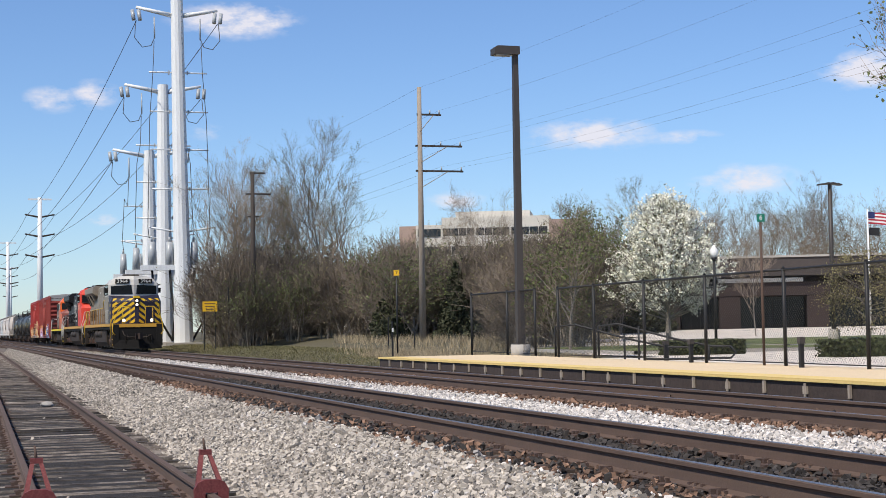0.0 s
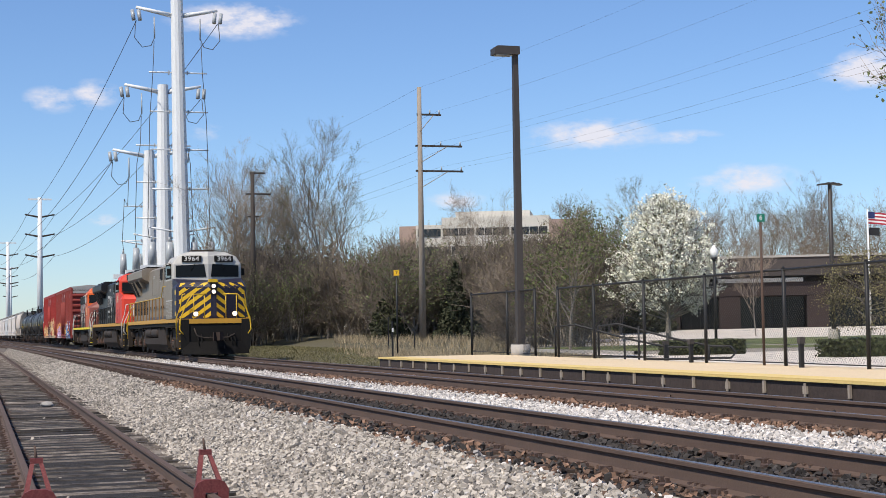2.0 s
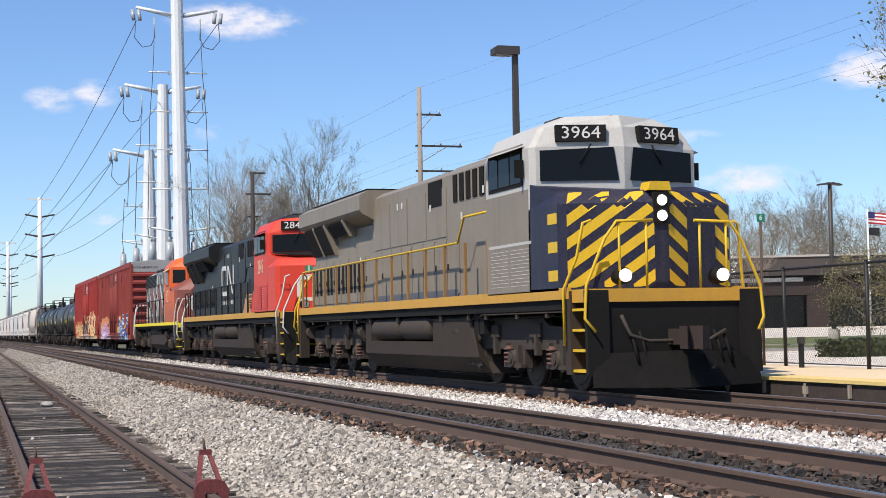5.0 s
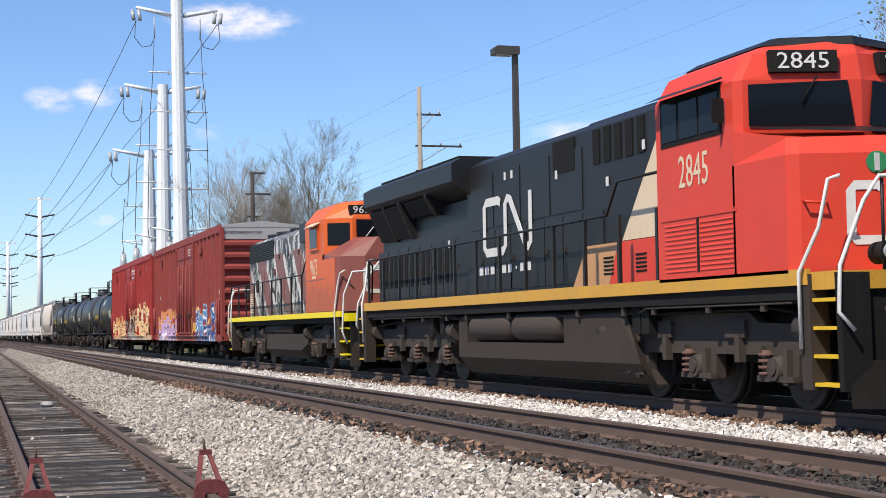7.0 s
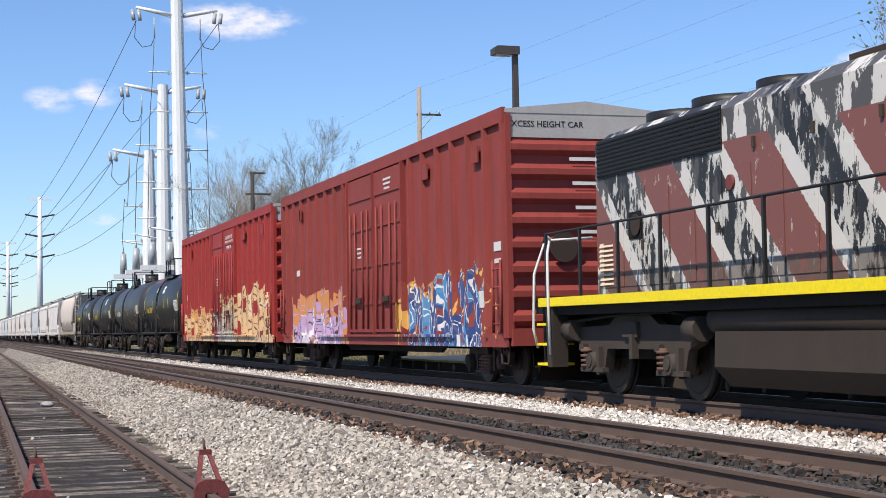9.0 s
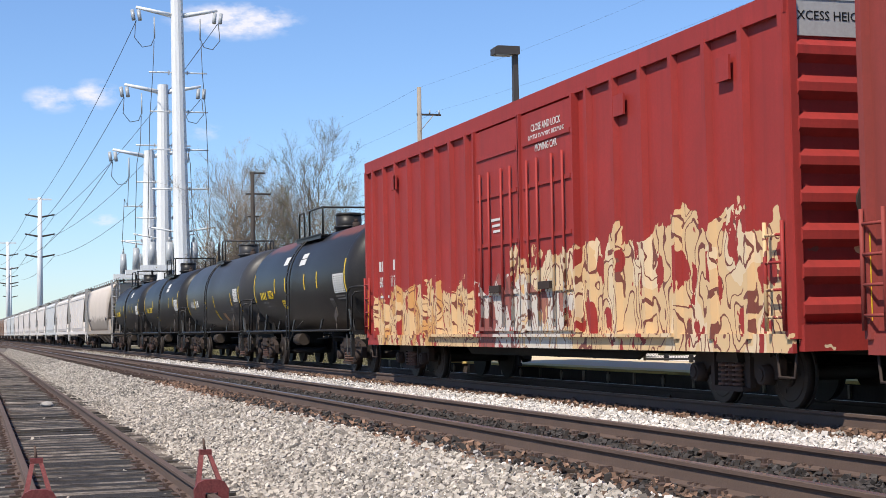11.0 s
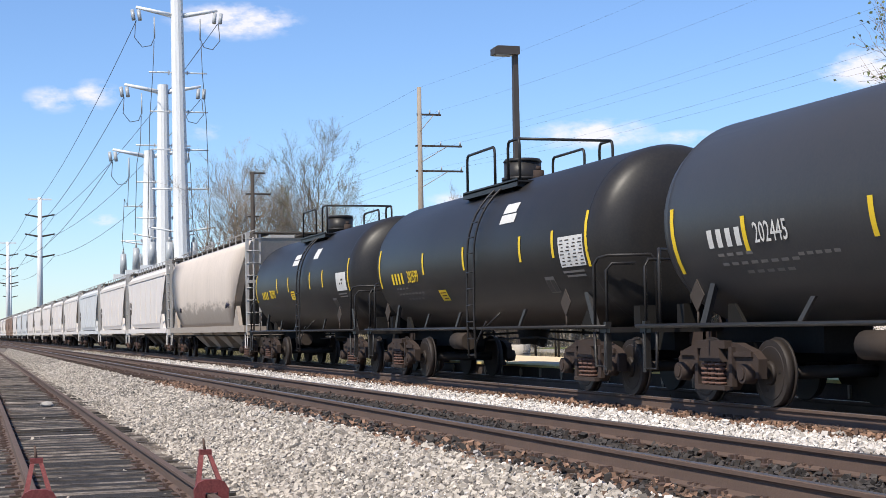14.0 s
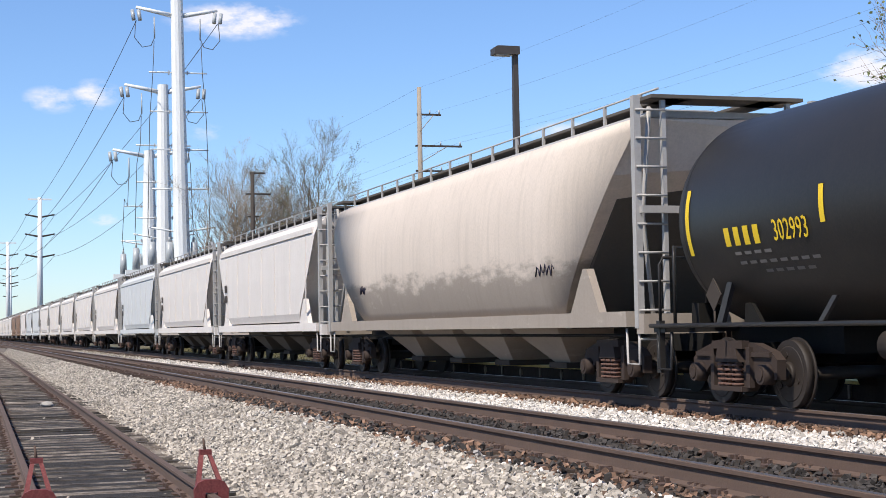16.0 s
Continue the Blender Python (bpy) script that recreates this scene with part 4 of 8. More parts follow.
spots += [(*bearing(a, r), s) for a, r, s in ((9.9, 128, 0.78), (10.6, 132, 0.66), (11.3, 126, 0.6), (28.2, 150, 0.62), (29.2, 152, 0.6), (30.0, 155, 0.66), (30.9, 150, 0.62), (31.6, 152, 0.6), (32.6, 150, 0.6), (27.2, 150, 0.6), (22.2, 140, 0.62), (23.6, 135, 0.62), (33.0, 150, 0.6), (24.6, 140, 0.6), (19.2, 138, 0.6), (18.2, 132, 0.52))]
place(TALL, spots, 3)
spots = []
for k in range(130):
    a = rnd.uniform(9.3, 23.5)
    r = rnd.uniform(101, 135) if a < 15 else rnd.uniform(92, 125)
    spots.append((*bearing(a, r), rnd.uniform(0.75, 1.25)))
for k in range(16):
    spots.append((*bearing(rnd.uniform(20.2, 22.8), rnd.uniform(62, 80)), rnd.uniform(0.6, 0.9)))
for k in range(30):
    spots.append((*bearing(rnd.uniform(9.3, 26), rnd.uniform(128, 150)), rnd.uniform(0.9, 1.35)))
place(SHRUB, spots, 4)

# far woods behind everything
wrng = np.random.default_rng(9)


def far_strip(rng, n):
    a = np.radians(rng.uniform(8.7, 60, n))
    r = rng.uniform(165, 260, n)
    h = 6.5 + 2.5 * np.sin(a * 60) + 1.5 * np.sin(a * 143)
    return np.stack([r * np.sin(a), r * np.cos(a), rng.uniform(0, 1, n) ** 1.2 * h], 1)


tagged(leaf_cloud("distant_woods", 60000, far_strip, (0.15, 0.5), "twig", None, 21), "hazy brown leafless woods on the horizon", "woods", kind="stuff")


def dry(rng, n):
    a = np.radians(rng.uniform(13.5, 24, n))
    r = np.where(rng.random(n) < 0.4, rng.uniform(60, 84, n), rng.uniform(84, 98, n))
    x, y = r * np.sin(a), r * np.cos(a)
    keep = x > 16.2
    x = np.where(keep, x, 16.2 + rng.random(n) * 4)
    return np.stack([x, y, np.zeros(n) + 0.02], 1)


def grass_blades(name, n, where, h, material, label, seed):
    rng = np.random.default_rng(seed)
    c = where(rng, n)
    c[:, 2] = [ground_z(a, b) for a, b in c[:, :2]]
    a = rng.uniform(0, 6.28, n)
    w = np.stack([np.cos(a), np.sin(a), np.zeros(n)], 1) * rng.uniform(0.008, 0.02, (n, 1))
    tip = c + np.stack([rng.normal(0, 0.12, n), rng.normal(0, 0.12, n), rng.uniform(h[0], h[1], n)], 1)
    verts = np.stack([c - w, c + w, tip], 1).reshape(-1, 3)
    tagged(raw(name, verts.tolist(), np.arange(n * 3).reshape(-1, 3).tolist(), material), label, "grass", kind="stuff")


grass_blades("dry_grass", 7000, dry, (0.15, 0.5), "dry_grass", "tall dry straw-coloured grass", 31)
grass_blades("dry_grass", 9000, lambda rng, n: np.stack([rng.uniform(15.9, 17.2, n), rng.uniform(40, 62, n), np.zeros(n)], 1), (0.1, 0.35), "dry_grass", "tall dry grass behind the platform end", 32)
grass_blades("grass", 40000, lambda rng, n: np.stack([rng.uniform(13.2, 20, n), rng.uniform(46, 125, n), np.zeros(n)], 1), (0.04, 0.14), "turf", "short green grass beside the track", 33)


def pear_tree(at):
    th = thing("pear_tree", "ornamental pear tree covered in white blossom", "tree", at)
    H = 6.75
    rng = np.random.default_rng(305)
    segs = [(Vector((0, 0, -0.2 + 0.6 * k)), Vector((0, 0, 0.4 + 0.6 * k)), 0.13 * (1 - k / 12), 0.13 * (1 - (k + 1) / 12), 0) for k in range(10)]
    centres = []
    for k in range(150):
        t = (k + rng.random()) / 150
        z0 = 1.15 + 4.3 * t
        a = k * 2.4 + rng.normal(0, 0.3)
        reach = 2.4 * (1 - t) ** 0.62 * rng.uniform(0.75, 1.05) * (1 + 0.12 * math.sin(3 * a + 1)) + 0.2
        rise = rng.uniform(0.65, 1.15) * reach * 0.62 + 0.25
        p = Vector((0, 0, z0))
        tip = Vector((math.cos(a) * reach, math.sin(a) * reach, min(z0 + rise, H)))
        mid = p.lerp(tip, 0.5) + Vector((math.cos(a), math.sin(a), -0.5)) * 0.14 * reach
        segs += [(p, mid, 0.035, 0.02, 1), (mid, tip, 0.02, 0.008, 2)]
        for q in np.linspace(0.3, 1.0, 7):
            c = p.lerp(mid, q * 2) if q < 0.5 else mid.lerp(tip, q * 2 - 1)
            for _ in range(2):
                o = Vector(rng.normal(0, 0.17, 3)) + Vector((0, 0, 0.1))
                segs.append((c, c + o, 0.008, 0.005, 2))
                centres.append(tuple(c + o))
    seg_mesh("trunk", [g for g in segs if g[4] <= 1], "bark", th)
    crown = seg_mesh("crown", [g for g in segs if g[4] > 1], "bark", th)
    tips = np.array(centres)

    def near(rng, n):
        c = tips[rng.integers(0, len(tips), n // 8)]
        c = np.repeat(c, 8, 0)
        return c + rng.normal(0, 0.075, c.shape)
    leaf_cloud("blossom", 40000, near, (0.025, 0.06), "blossom", crown, 5)
    leaf_cloud("young_leaves", 5000, near, (0.02, 0.05), "leaf_green", crown, 6)
    return th


pear = pear_tree((26.65, 55.2, 0.0))


def conifer(at, h, r, seed, label):
    th = thing("conifer", label, "tree", at, "evergreen trees")
    part("trunk", cyl(BM(), (0, 0, -0.1), (0, 0, h * 0.95), 0.1, 0.02, 8), "bark", th)

    def cone(rng, n):
        t = rng.random(n) ** 0.6
        a = rng.uniform(0, 6.28, n)
        lump = 1 + 0.22 * np.sin(a * 3 + t * 9 + seed) + 0.18 * np.sin(a * 7 - t * 23)
        rr = r * (t * 0.95 + 0.05) * lump * rng.uniform(0.35, 1, n) ** 0.4
        z = h * (1 - t) + 0.15
        return np.stack([rr * np.cos(a), rr * np.sin(a), np.maximum(z + rng.normal(0, 0.05, n) - 0.12 * rr, 0.03)], 1)
    leaf_cloud("foliage", 9000, cone, (0.05, 0.16), "conifer", th, seed)


conifer((25.0, 90, 0.1), 3.5, 1.35, 1, "small dark green conifer among dry grass")
conifer((28.6, 88, 0.1), 4.7, 1.4, 2, "small bronze-green conifer among dry grass")
conifer((36.2, 88, 0.1), 6.4, 1.9, 3, "dark conifer behind the shrubs")
conifer((45.6, 98, 0.3), 3.6, 2.4, 4, "dark spreading evergreen by the building")
conifer((42.0, 92, 0.3), 3.2, 2.0, 5, "dark spreading evergreen by the building")
bare_tree(401, 3.6, "drooping tree in yellow-brown bud by the lot", 5200, "bud", (16, 6, 5), 1.1, 0.09, 1, "", "tree", "tree", -0.5, 0.35, (0.03, 0.06), (37.4, 58.0, 0.0))
bare_tree(402, 3.6, "drooping tree in yellow-brown bud by the lot", 5200, "bud", (16, 6, 5), 1.1, 0.09, 1, "", "tree", "tree", -0.5, 0.35, (0.03, 0.06), (42.0, 60.0, 0.0))
bare_tree(403, 4.3, "small bare tree with yellow-green buds", 2600, "leaf_green", (12, 6, 5), 0.9, 0.07, 1, "", "tree", "tree", 0.4, 0.3, (0.03, 0.06), (22.0, 54.0, 0.0))
bare_tree(404, 13.5, "tall tree with sparse young leaves near the lot", 2400, "leaf_green", (15, 6, 5, 4), 0.7, 0.2, 1, "", "tree", "tree", 0.5, 0.2, (0.06, 0.12), (41.6, 59.0, 0.0))


# ---- train materials ----
def paint(name, col, dirt=(0.16, 0.13, 0.10), amount=0.35, rough=0.45, streak=0.35, scale=1.2):
    M[name] = mat(name, col, rough, 0, tuple(a * 0.55 + b * 0.45 for a, b in zip(col, dirt)), scale, amount, 0.04, 25, 1, streak=streak, col3=tuple(a * 0.6 + b * 0.4 for a, b in zip(col, dirt)), spec=0.25)


paint("loco_grey", (0.26, 0.22, 0.17), (0.09, 0.06, 0.035), amount=0.5, streak=0.75)
paint("loco_band", (0.085, 0.09, 0.115))
paint("cab_white", (0.52, 0.50, 0.46), amount=0.25)
paint("navy", (0.009, 0.011, 0.036), amount=0.2)
paint("yellow", (0.72, 0.45, 0.015), amount=0.3)
paint("orange_yellow", (0.62, 0.32, 0.03), amount=0.5)
paint("bright_yellow", (0.85, 0.67, 0.0), amount=0.15, streak=0.1)
paint("loco_red", (0.66, 0.05, 0.027), (0.22, 0.08, 0.05), amount=0.3, streak=0.3)
paint("loco_black", (0.012, 0.012, 0.013), (0.045, 0.04, 0.036), amount=0.4)
paint("cream", (0.72, 0.56, 0.38), amount=0.3)
paint("tan_panel", (0.55, 0.28, 0.12), amount=0.4)
paint("old_orange", (0.70, 0.12, 0.02), (0.20, 0.055, 0.025), amount=0.55, streak=0.6)
paint("old_maroon", (0.25, 0.075, 0.058), (0.12, 0.06, 0.05), amount=0.5, streak=0.5)
paint("under", (0.034, 0.026, 0.021), (0.075, 0.055, 0.042), amount=0.6, rough=0.8)
paint("under_grey", (0.060, 0.047, 0.038), (0.02, 0.017, 0.015), amount=0.6, rough=0.8)
# plough steel darkened to near black, the shade of its front put into the paint
paint("plough_shaded", (0.014, 0.013, 0.012), (0.05, 0.042, 0.036), amount=0.4, rough=0.8)
paint("post_brown", (0.30, 0.16, 0.05), amount=0.5)
# near-black: holds the shade of deep gaps below the cars, and real black parts
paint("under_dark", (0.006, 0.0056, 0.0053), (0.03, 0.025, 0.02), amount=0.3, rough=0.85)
paint("box_red", (0.36, 0.037, 0.031), (0.05, 0.018, 0.016), amount=0.75, rough=0.6, streak=0.8)
paint("box_brown", (0.29, 0.05, 0.04), (0.05, 0.024, 0.02), amount=0.8, rough=0.65, streak=0.85)
paint("roof_grey", (0.40, 0.385, 0.37), amount=0.4)
paint("tank_black", (0.016, 0.016, 0.0165), (0.07, 0.056, 0.046), amount=0.35, rough=0.42, streak=0.25)
paint("tank_grey", (0.036, 0.037, 0.040), (0.09, 0.075, 0.062), amount=0.35, rough=0.42, streak=0.25)
paint("hopper_beige", (0.68, 0.58, 0.49), (0.20, 0.17, 0.14), amount=0.35, streak=0.45, scale=0.7, rough=0.6)
paint("hopper_white", (0.71, 0.655, 0.61), (0.28, 0.25, 0.22), amount=0.3, streak=0.3, rough=0.6)
paint("hopper_blue", (0.60, 0.61, 0.61), (0.28, 0.25, 0.22), amount=0.3, streak=0.3, rough=0.6)
paint("hopper_brown", (0.26, 0.16, 0.11), amount=0.3, streak=0.3, rough=0.6)
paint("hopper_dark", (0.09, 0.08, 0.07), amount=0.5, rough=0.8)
paint("truck_rust", (0.048, 0.033, 0.027), (0.02, 0.016, 0.014), amount=0.6, rough=0.85)
paint("wheel_steel", (0.034, 0.027, 0.024), (0.02, 0.017, 0.015), amount=0.5, rough=0.6)
paint("rust_spot", (0.13, 0.045, 0.026), (0.07, 0.04, 0.03), amount=0.7, rough=0.8)
paint("stencil_grey", (0.17, 0.16, 0.15), amount=0.4, rough=0.7)
M["tread"] = mat("tread", (0.42, 0.40, 0.39), 0.35, 0.9, bump=0)
M["windscreen"] = mat("windscreen", (0.008, 0.01, 0.013), 0.1, 0, (0.014, 0.016, 0.02), 1, 0.4, 0, spec=0.1)
M["lamp_glow"] = glow("lamp_glow", (1.0, 0.80, 0.55), 1.3)
M["lamp_lens"] = mat("lamp_lens", (0.55, 0.55, 0.55), 0.15, 0.3, bump=0)
M["mark_yellow"] = mat("mark_yellow", (0.85, 0.58, 0.02), 0.6, bump=0)
M["mark_white"] = mat("mark_white", (0.70, 0.68, 0.64), 0.6, bump=0)
M["logo_green"] = mat("logo_green", (0.02, 0.22, 0.08), 0.6, bump=0)
M["spring_rust"] = mat("spring_rust", (0.13, 0.065, 0.046), 0.8, 0, bump=0)


def node_mix(n, l, fac, a, b):
    x = n.new("ShaderNodeMix")
    x.data_type = "RGBA"
    for k, v in ((0, fac), (6, a), (7, b)):
        if isinstance(v, (int, float)):
            x.inputs[k].default_value = v
        elif isinstance(v, tuple):
            x.inputs[k].default_value = (*v, 1)
        else:
            l.new(v, x.inputs[k])
    return x.outputs[2]


def sprayed(name, base, zones):
    """Car-side paint with sprayed lettering-like shapes; zones: y0, y1, top z, fill, second fill, outline, size."""
    m = M[base].copy()
    m.name = name
    M[name] = m
    n, l = m.node_tree.nodes, m.node_tree.links
    b = n["Principled BSDF"]
    c = b.inputs["Base Color"].links[0].from_socket
    t = n.new("ShaderNodeTexCoord")
    sp = n.new("ShaderNodeSeparateXYZ")
    l.new(t.outputs["Object"], sp.inputs[0])

    def ma(op, a, bb=None):
        x = n.new("ShaderNodeMath")
        x.operation = op
        for i, v in enumerate((a, bb)):
            if isinstance(v, (int, float)):
                x.inputs[i].default_value = v
            elif v is not None:
                l.new(v, x.inputs[i])
        return x.outputs[0]
    wob = n.new("ShaderNodeTexNoise")
    wob.inputs["Scale"].default_value, wob.inputs["Detail"].default_value = 1.7, 3.0
    l.new(t.outputs["Object"], wob.inputs["Vector"])
    wv = ma("MULTIPLY", ma("SUBTRACT", wob.outputs["Fac"], 0.5), 1.7)
    for y0, y1, z1, fa, fb, line, size in zones:
        mask = ma("MULTIPLY", ma("GREATER_THAN", ma("ADD", sp.outputs[1], wv), y0), ma("LESS_THAN", ma("ADD", sp.outputs[1], wv), y1))
        mask = ma("MULTIPLY", mask, ma("LESS_THAN", ma("ADD", sp.outputs[2], wv), z1))
        mp = n.new("ShaderNodeMapping")
        mp.inputs["Scale"].default_value = (0.02, 1.0, 0.62)
        mp.inputs["Location"].default_value = (0, y0 * 3.1, 0)
        l.new(t.outputs["Object"], mp.inputs[0])
        dist = n.new("ShaderNodeVectorMath")
        dist.operation = "MULTIPLY_ADD"
        l.new(wob.outputs["Color"], dist.inputs[0])
        dist.inputs[1].default_value = (0, 0.45, 0.45)
        l.new(mp.outputs[0], dist.inputs[2])
        fill, curl, gaps = n.new("ShaderNodeTexNoise"), n.new("ShaderNodeTexNoise"), n.new("ShaderNodeTexNoise")
        for v, k, det in ((fill, 1.0, 0.5), (curl, 1.25, 0.8), (gaps, 1.6, 5.0)):
            v.inputs["Scale"].default_value, v.inputs["Detail"].default_value = size * k, det
            l.new(dist.outputs[0], v.inputs["Vector"])
        col = node_mix(n, l, ma("GREATER_THAN", fill.outputs["Fac"], 0.55), fa, fb)
        for level in (0.42, 0.53, 0.63):
            col = node_mix(n, l, ma("LESS_THAN", ma("ABSOLUTE", ma("SUBTRACT", curl.outputs["Fac"], level)), 0.011), col, line)
        c = node_mix(n, l, ma("MULTIPLY", ma("MULTIPLY", mask, ma("GREATER_THAN", gaps.outputs["Fac"], 0.41)), 0.9), c, col)
    l.new(c, b.inputs["Base Color"])
    return m


WHITE_, BLUE_, CYAN_, ORANGE_, PINK_, CREAM_, BLACK_ = (0.7, 0.7, 0.68), (0.012, 0.07, 0.22), (0.05, 0.24, 0.46), (0.58, 0.26, 0.09), (0.46, 0.33, 0.54), (0.66, 0.47, 0.25), (0.03, 0.03, 0.035)
sprayed("box_red_tagged", "box_brown", [(-8.6, -2.6, 1.95, ORANGE_, (0.27, 0.06, 0.045), (0.75, 0.45, 0.12), 0.6), (-8.0, -3.4, 1.9, BLUE_, CYAN_, WHITE_, 1.9), (1.9, 8.3, 1.9, ORANGE_, (0.45, 0.25, 0.18), PINK_, 1.3), (2.4, 8.1, 1.35, PINK_, (0.75, 0.7, 0.75), BLACK_, 2.2)])
sprayed("box_red_sprayed", "box_red", [(-9.2, -0.4, 2.25, CREAM_, (0.70, 0.56, 0.36), (0.16, 0.06, 0.045), 1.7), (-2.8, 1.4, 1.75, (0.60, 0.55, 0.48), (0.30, 0.10, 0.08), (0.16, 0.07, 0.06), 1.9), (1.6, 8.7, 1.8, CREAM_, (0.58, 0.33, 0.12), (0.18, 0.07, 0.045), 2.0)])


def stained(name, base, colour, low, high, spans, scale=(0.6, 1.6, 1.0), amount=0.85):
    """Paint with a ragged stain that sets in where z goes from low to high (high may lie below low), over spans along y."""
    m = M[base].copy()
    m.name = name
    M[name] = m
    n, l = m.node_tree.nodes, m.node_tree.links
    b = n["Principled BSDF"]
    c = b.inputs["Base Color"].links[0].from_socket
    t = n.new("ShaderNodeTexCoord")
    sp = n.new("ShaderNodeSeparateXYZ")
    l.new(t.outputs["Object"], sp.inputs[0])
    mp = n.new("ShaderNodeMapping")
    mp.inputs["Scale"].default_value = scale
    l.new(t.outputs["Object"], mp.inputs[0])
    noi = n.new("ShaderNodeTexNoise")
    noi.inputs["Scale"].default_value, noi.inputs["Detail"].default_value, noi.inputs["Roughness"].default_value = 1.6, 9.0, 0.68
    l.new(mp.outputs[0], noi.inputs["Vector"])

    def ramp(v, a, bb, to=1.0):
        r = n.new("ShaderNodeMapRange")
        r.interpolation_type = "SMOOTHSTEP"
        r.inputs[1].default_value, r.inputs[2].default_value, r.inputs[4].default_value = a, bb, to
        l.new(v, r.inputs[0])
        return r.outputs[0]

    def ma(op, a, bb):
        x = n.new("ShaderNodeMath")
        x.operation = op
        for i, v in enumerate((a, bb)):
            if isinstance(v, (int, float)):
                x.inputs[i].default_value = v
            else:
                l.new(v, x.inputs[i])
        return x.outputs[0]
    total = None
    for y0, y1 in spans:
        mid, half = (y0 + y1) / 2, abs(y1 - y0) / 2
        away = n.new("ShaderNodeMath")
        away.operation = "ABSOLUTE"
        l.new(ma("SUBTRACT", sp.outputs[1], mid), away.inputs[0])
        k = ramp(ma("MULTIPLY", away.outputs[0], -1.0), -half, -half * 0.6)
        total = k if total is None else ma("MAXIMUM", total, k)
    level = ma("MULTIPLY", total, ma("MULTIPLY", ramp(sp.outputs[2], low, high), 1.0))
    fac = ramp(ma("ADD", level, ma("MULTIPLY", ma("SUBTRACT", noi.outputs["Fac"], 0.5), 1.6)), 0.42, 0.85, amount)
    l.new(node_mix(n, l, ma("MULTIPLY", fac, total), c, colour), b.inputs["Base Color"])


stained("tank_rusted", "tank_black", (0.17, 0.055, 0.03), 3.2, 3.62, ((-6.4, -2.0), (1.6, 6.3)))
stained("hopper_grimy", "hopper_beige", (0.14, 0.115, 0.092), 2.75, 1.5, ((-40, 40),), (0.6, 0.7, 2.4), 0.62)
stained("cab_worn", "old_orange", (0.17, 0.06, 0.04), 3.1, 1.5, ((-9, -3),), (1, 1.5, 0.9), 0.42)


def zebra(name):
    """Peeling diagonal bands of black, white and maroon."""
    paint(name, (0.03, 0.03, 0.03), (0.3, 0.28, 0.26), amount=0.3, streak=0.2)
    m = M[name]
    n, l = m.node_tree.nodes, m.node_tree.links
    b = n["Principled BSDF"]
    t = n.new("ShaderNodeTexCoord")
    sp = n.new("ShaderNodeSeparateXYZ")
    l.new(t.outputs["Object"], sp.inputs[0])

    def ma(op, a, bb=None):
        x = n.new("ShaderNodeMath")
        x.operation = op
        for i, v in enumerate((a, bb)):
            if isinstance(v, (int, float)):
                x.inputs[i].default_value = v
            elif v is not None:
                l.new(v, x.inputs[i])
        return x.outputs[0]
    fine = n.new("ShaderNodeTexNoise")
    dirty, worn = n.new("ShaderNodeTexNoise"), n.new("ShaderNodeTexNoise")
    mp = n.new("ShaderNodeMapping")
    mp.inputs["Scale"].default_value = (1, 2.6, 1.0)
    l.new(t.outputs["Object"], mp.inputs[0])
    for node, s in ((dirty, 1.1), (worn, 2.4), (fine, 9.0)):
        node.inputs["Scale"].default_value, node.inputs["Detail"].default_value, node.inputs["Roughness"].default_value = s, 8.0, 0.68
        l.new(mp.outputs[0], node.inputs["Vector"])
    ragged = ma("MULTIPLY", ma("SUBTRACT", fine.outputs["Fac"], 0.5), 0.10)
    f = ma("FRACT", ma("MULTIPLY", ma("ADD", ma("ADD", ma("SUBTRACT", sp.outputs[1], ma("MULTIPLY", sp.outputs[2], 0.95)), 1.945), ragged), 1 / 2.75))
    maroon = ma("LESS_THAN", f, 0.43)
    black = ma("MULTIPLY", ma("GREATER_THAN", f, 0.56), ma("LESS_THAN", f, 0.87))
    col = node_mix(n, l, black, (0.56, 0.53, 0.49), (0.022, 0.022, 0.024))
    bare = ma("MULTIPLY", ma("GREATER_THAN", worn.outputs["Fac"], 0.515), 0.9)
    col = node_mix(n, l, ma("MULTIPLY", bare, black), col, (0.52, 0.50, 0.46))
    soot = ma("MULTIPLY", ma("GREATER_THAN", ma("ADD", dirty.outputs["Fac"], ma("MULTIPLY", ma("SUBTRACT", sp.outputs[2], 2.6), 0.06)), 0.55), 0.9)
    col = node_mix(n, l, soot, col, (0.028, 0.027, 0.027))
    red = node_mix(n, l, ma("MULTIPLY", ma("GREATER_THAN", worn.outputs["Fac"], 0.63), 0.75), (0.19, 0.072, 0.06), (0.50, 0.47, 0.43))
    col = node_mix(n, l, ma("MULTIPLY", maroon, ma("LESS_THAN", sp.outputs[2], 3.4)), col, red)
    low = ma("MULTIPLY", ma("LESS_THAN", sp.outputs[2], 1.85), ma("GREATER_THAN", worn.outputs["Fac"], 0.47))
    col = node_mix(n, l, ma("MULTIPLY", low, 0.75), col, (0.11, 0.08, 0.062))
    l.new(col, b.inputs["Base Color"])


zebra("zebra")


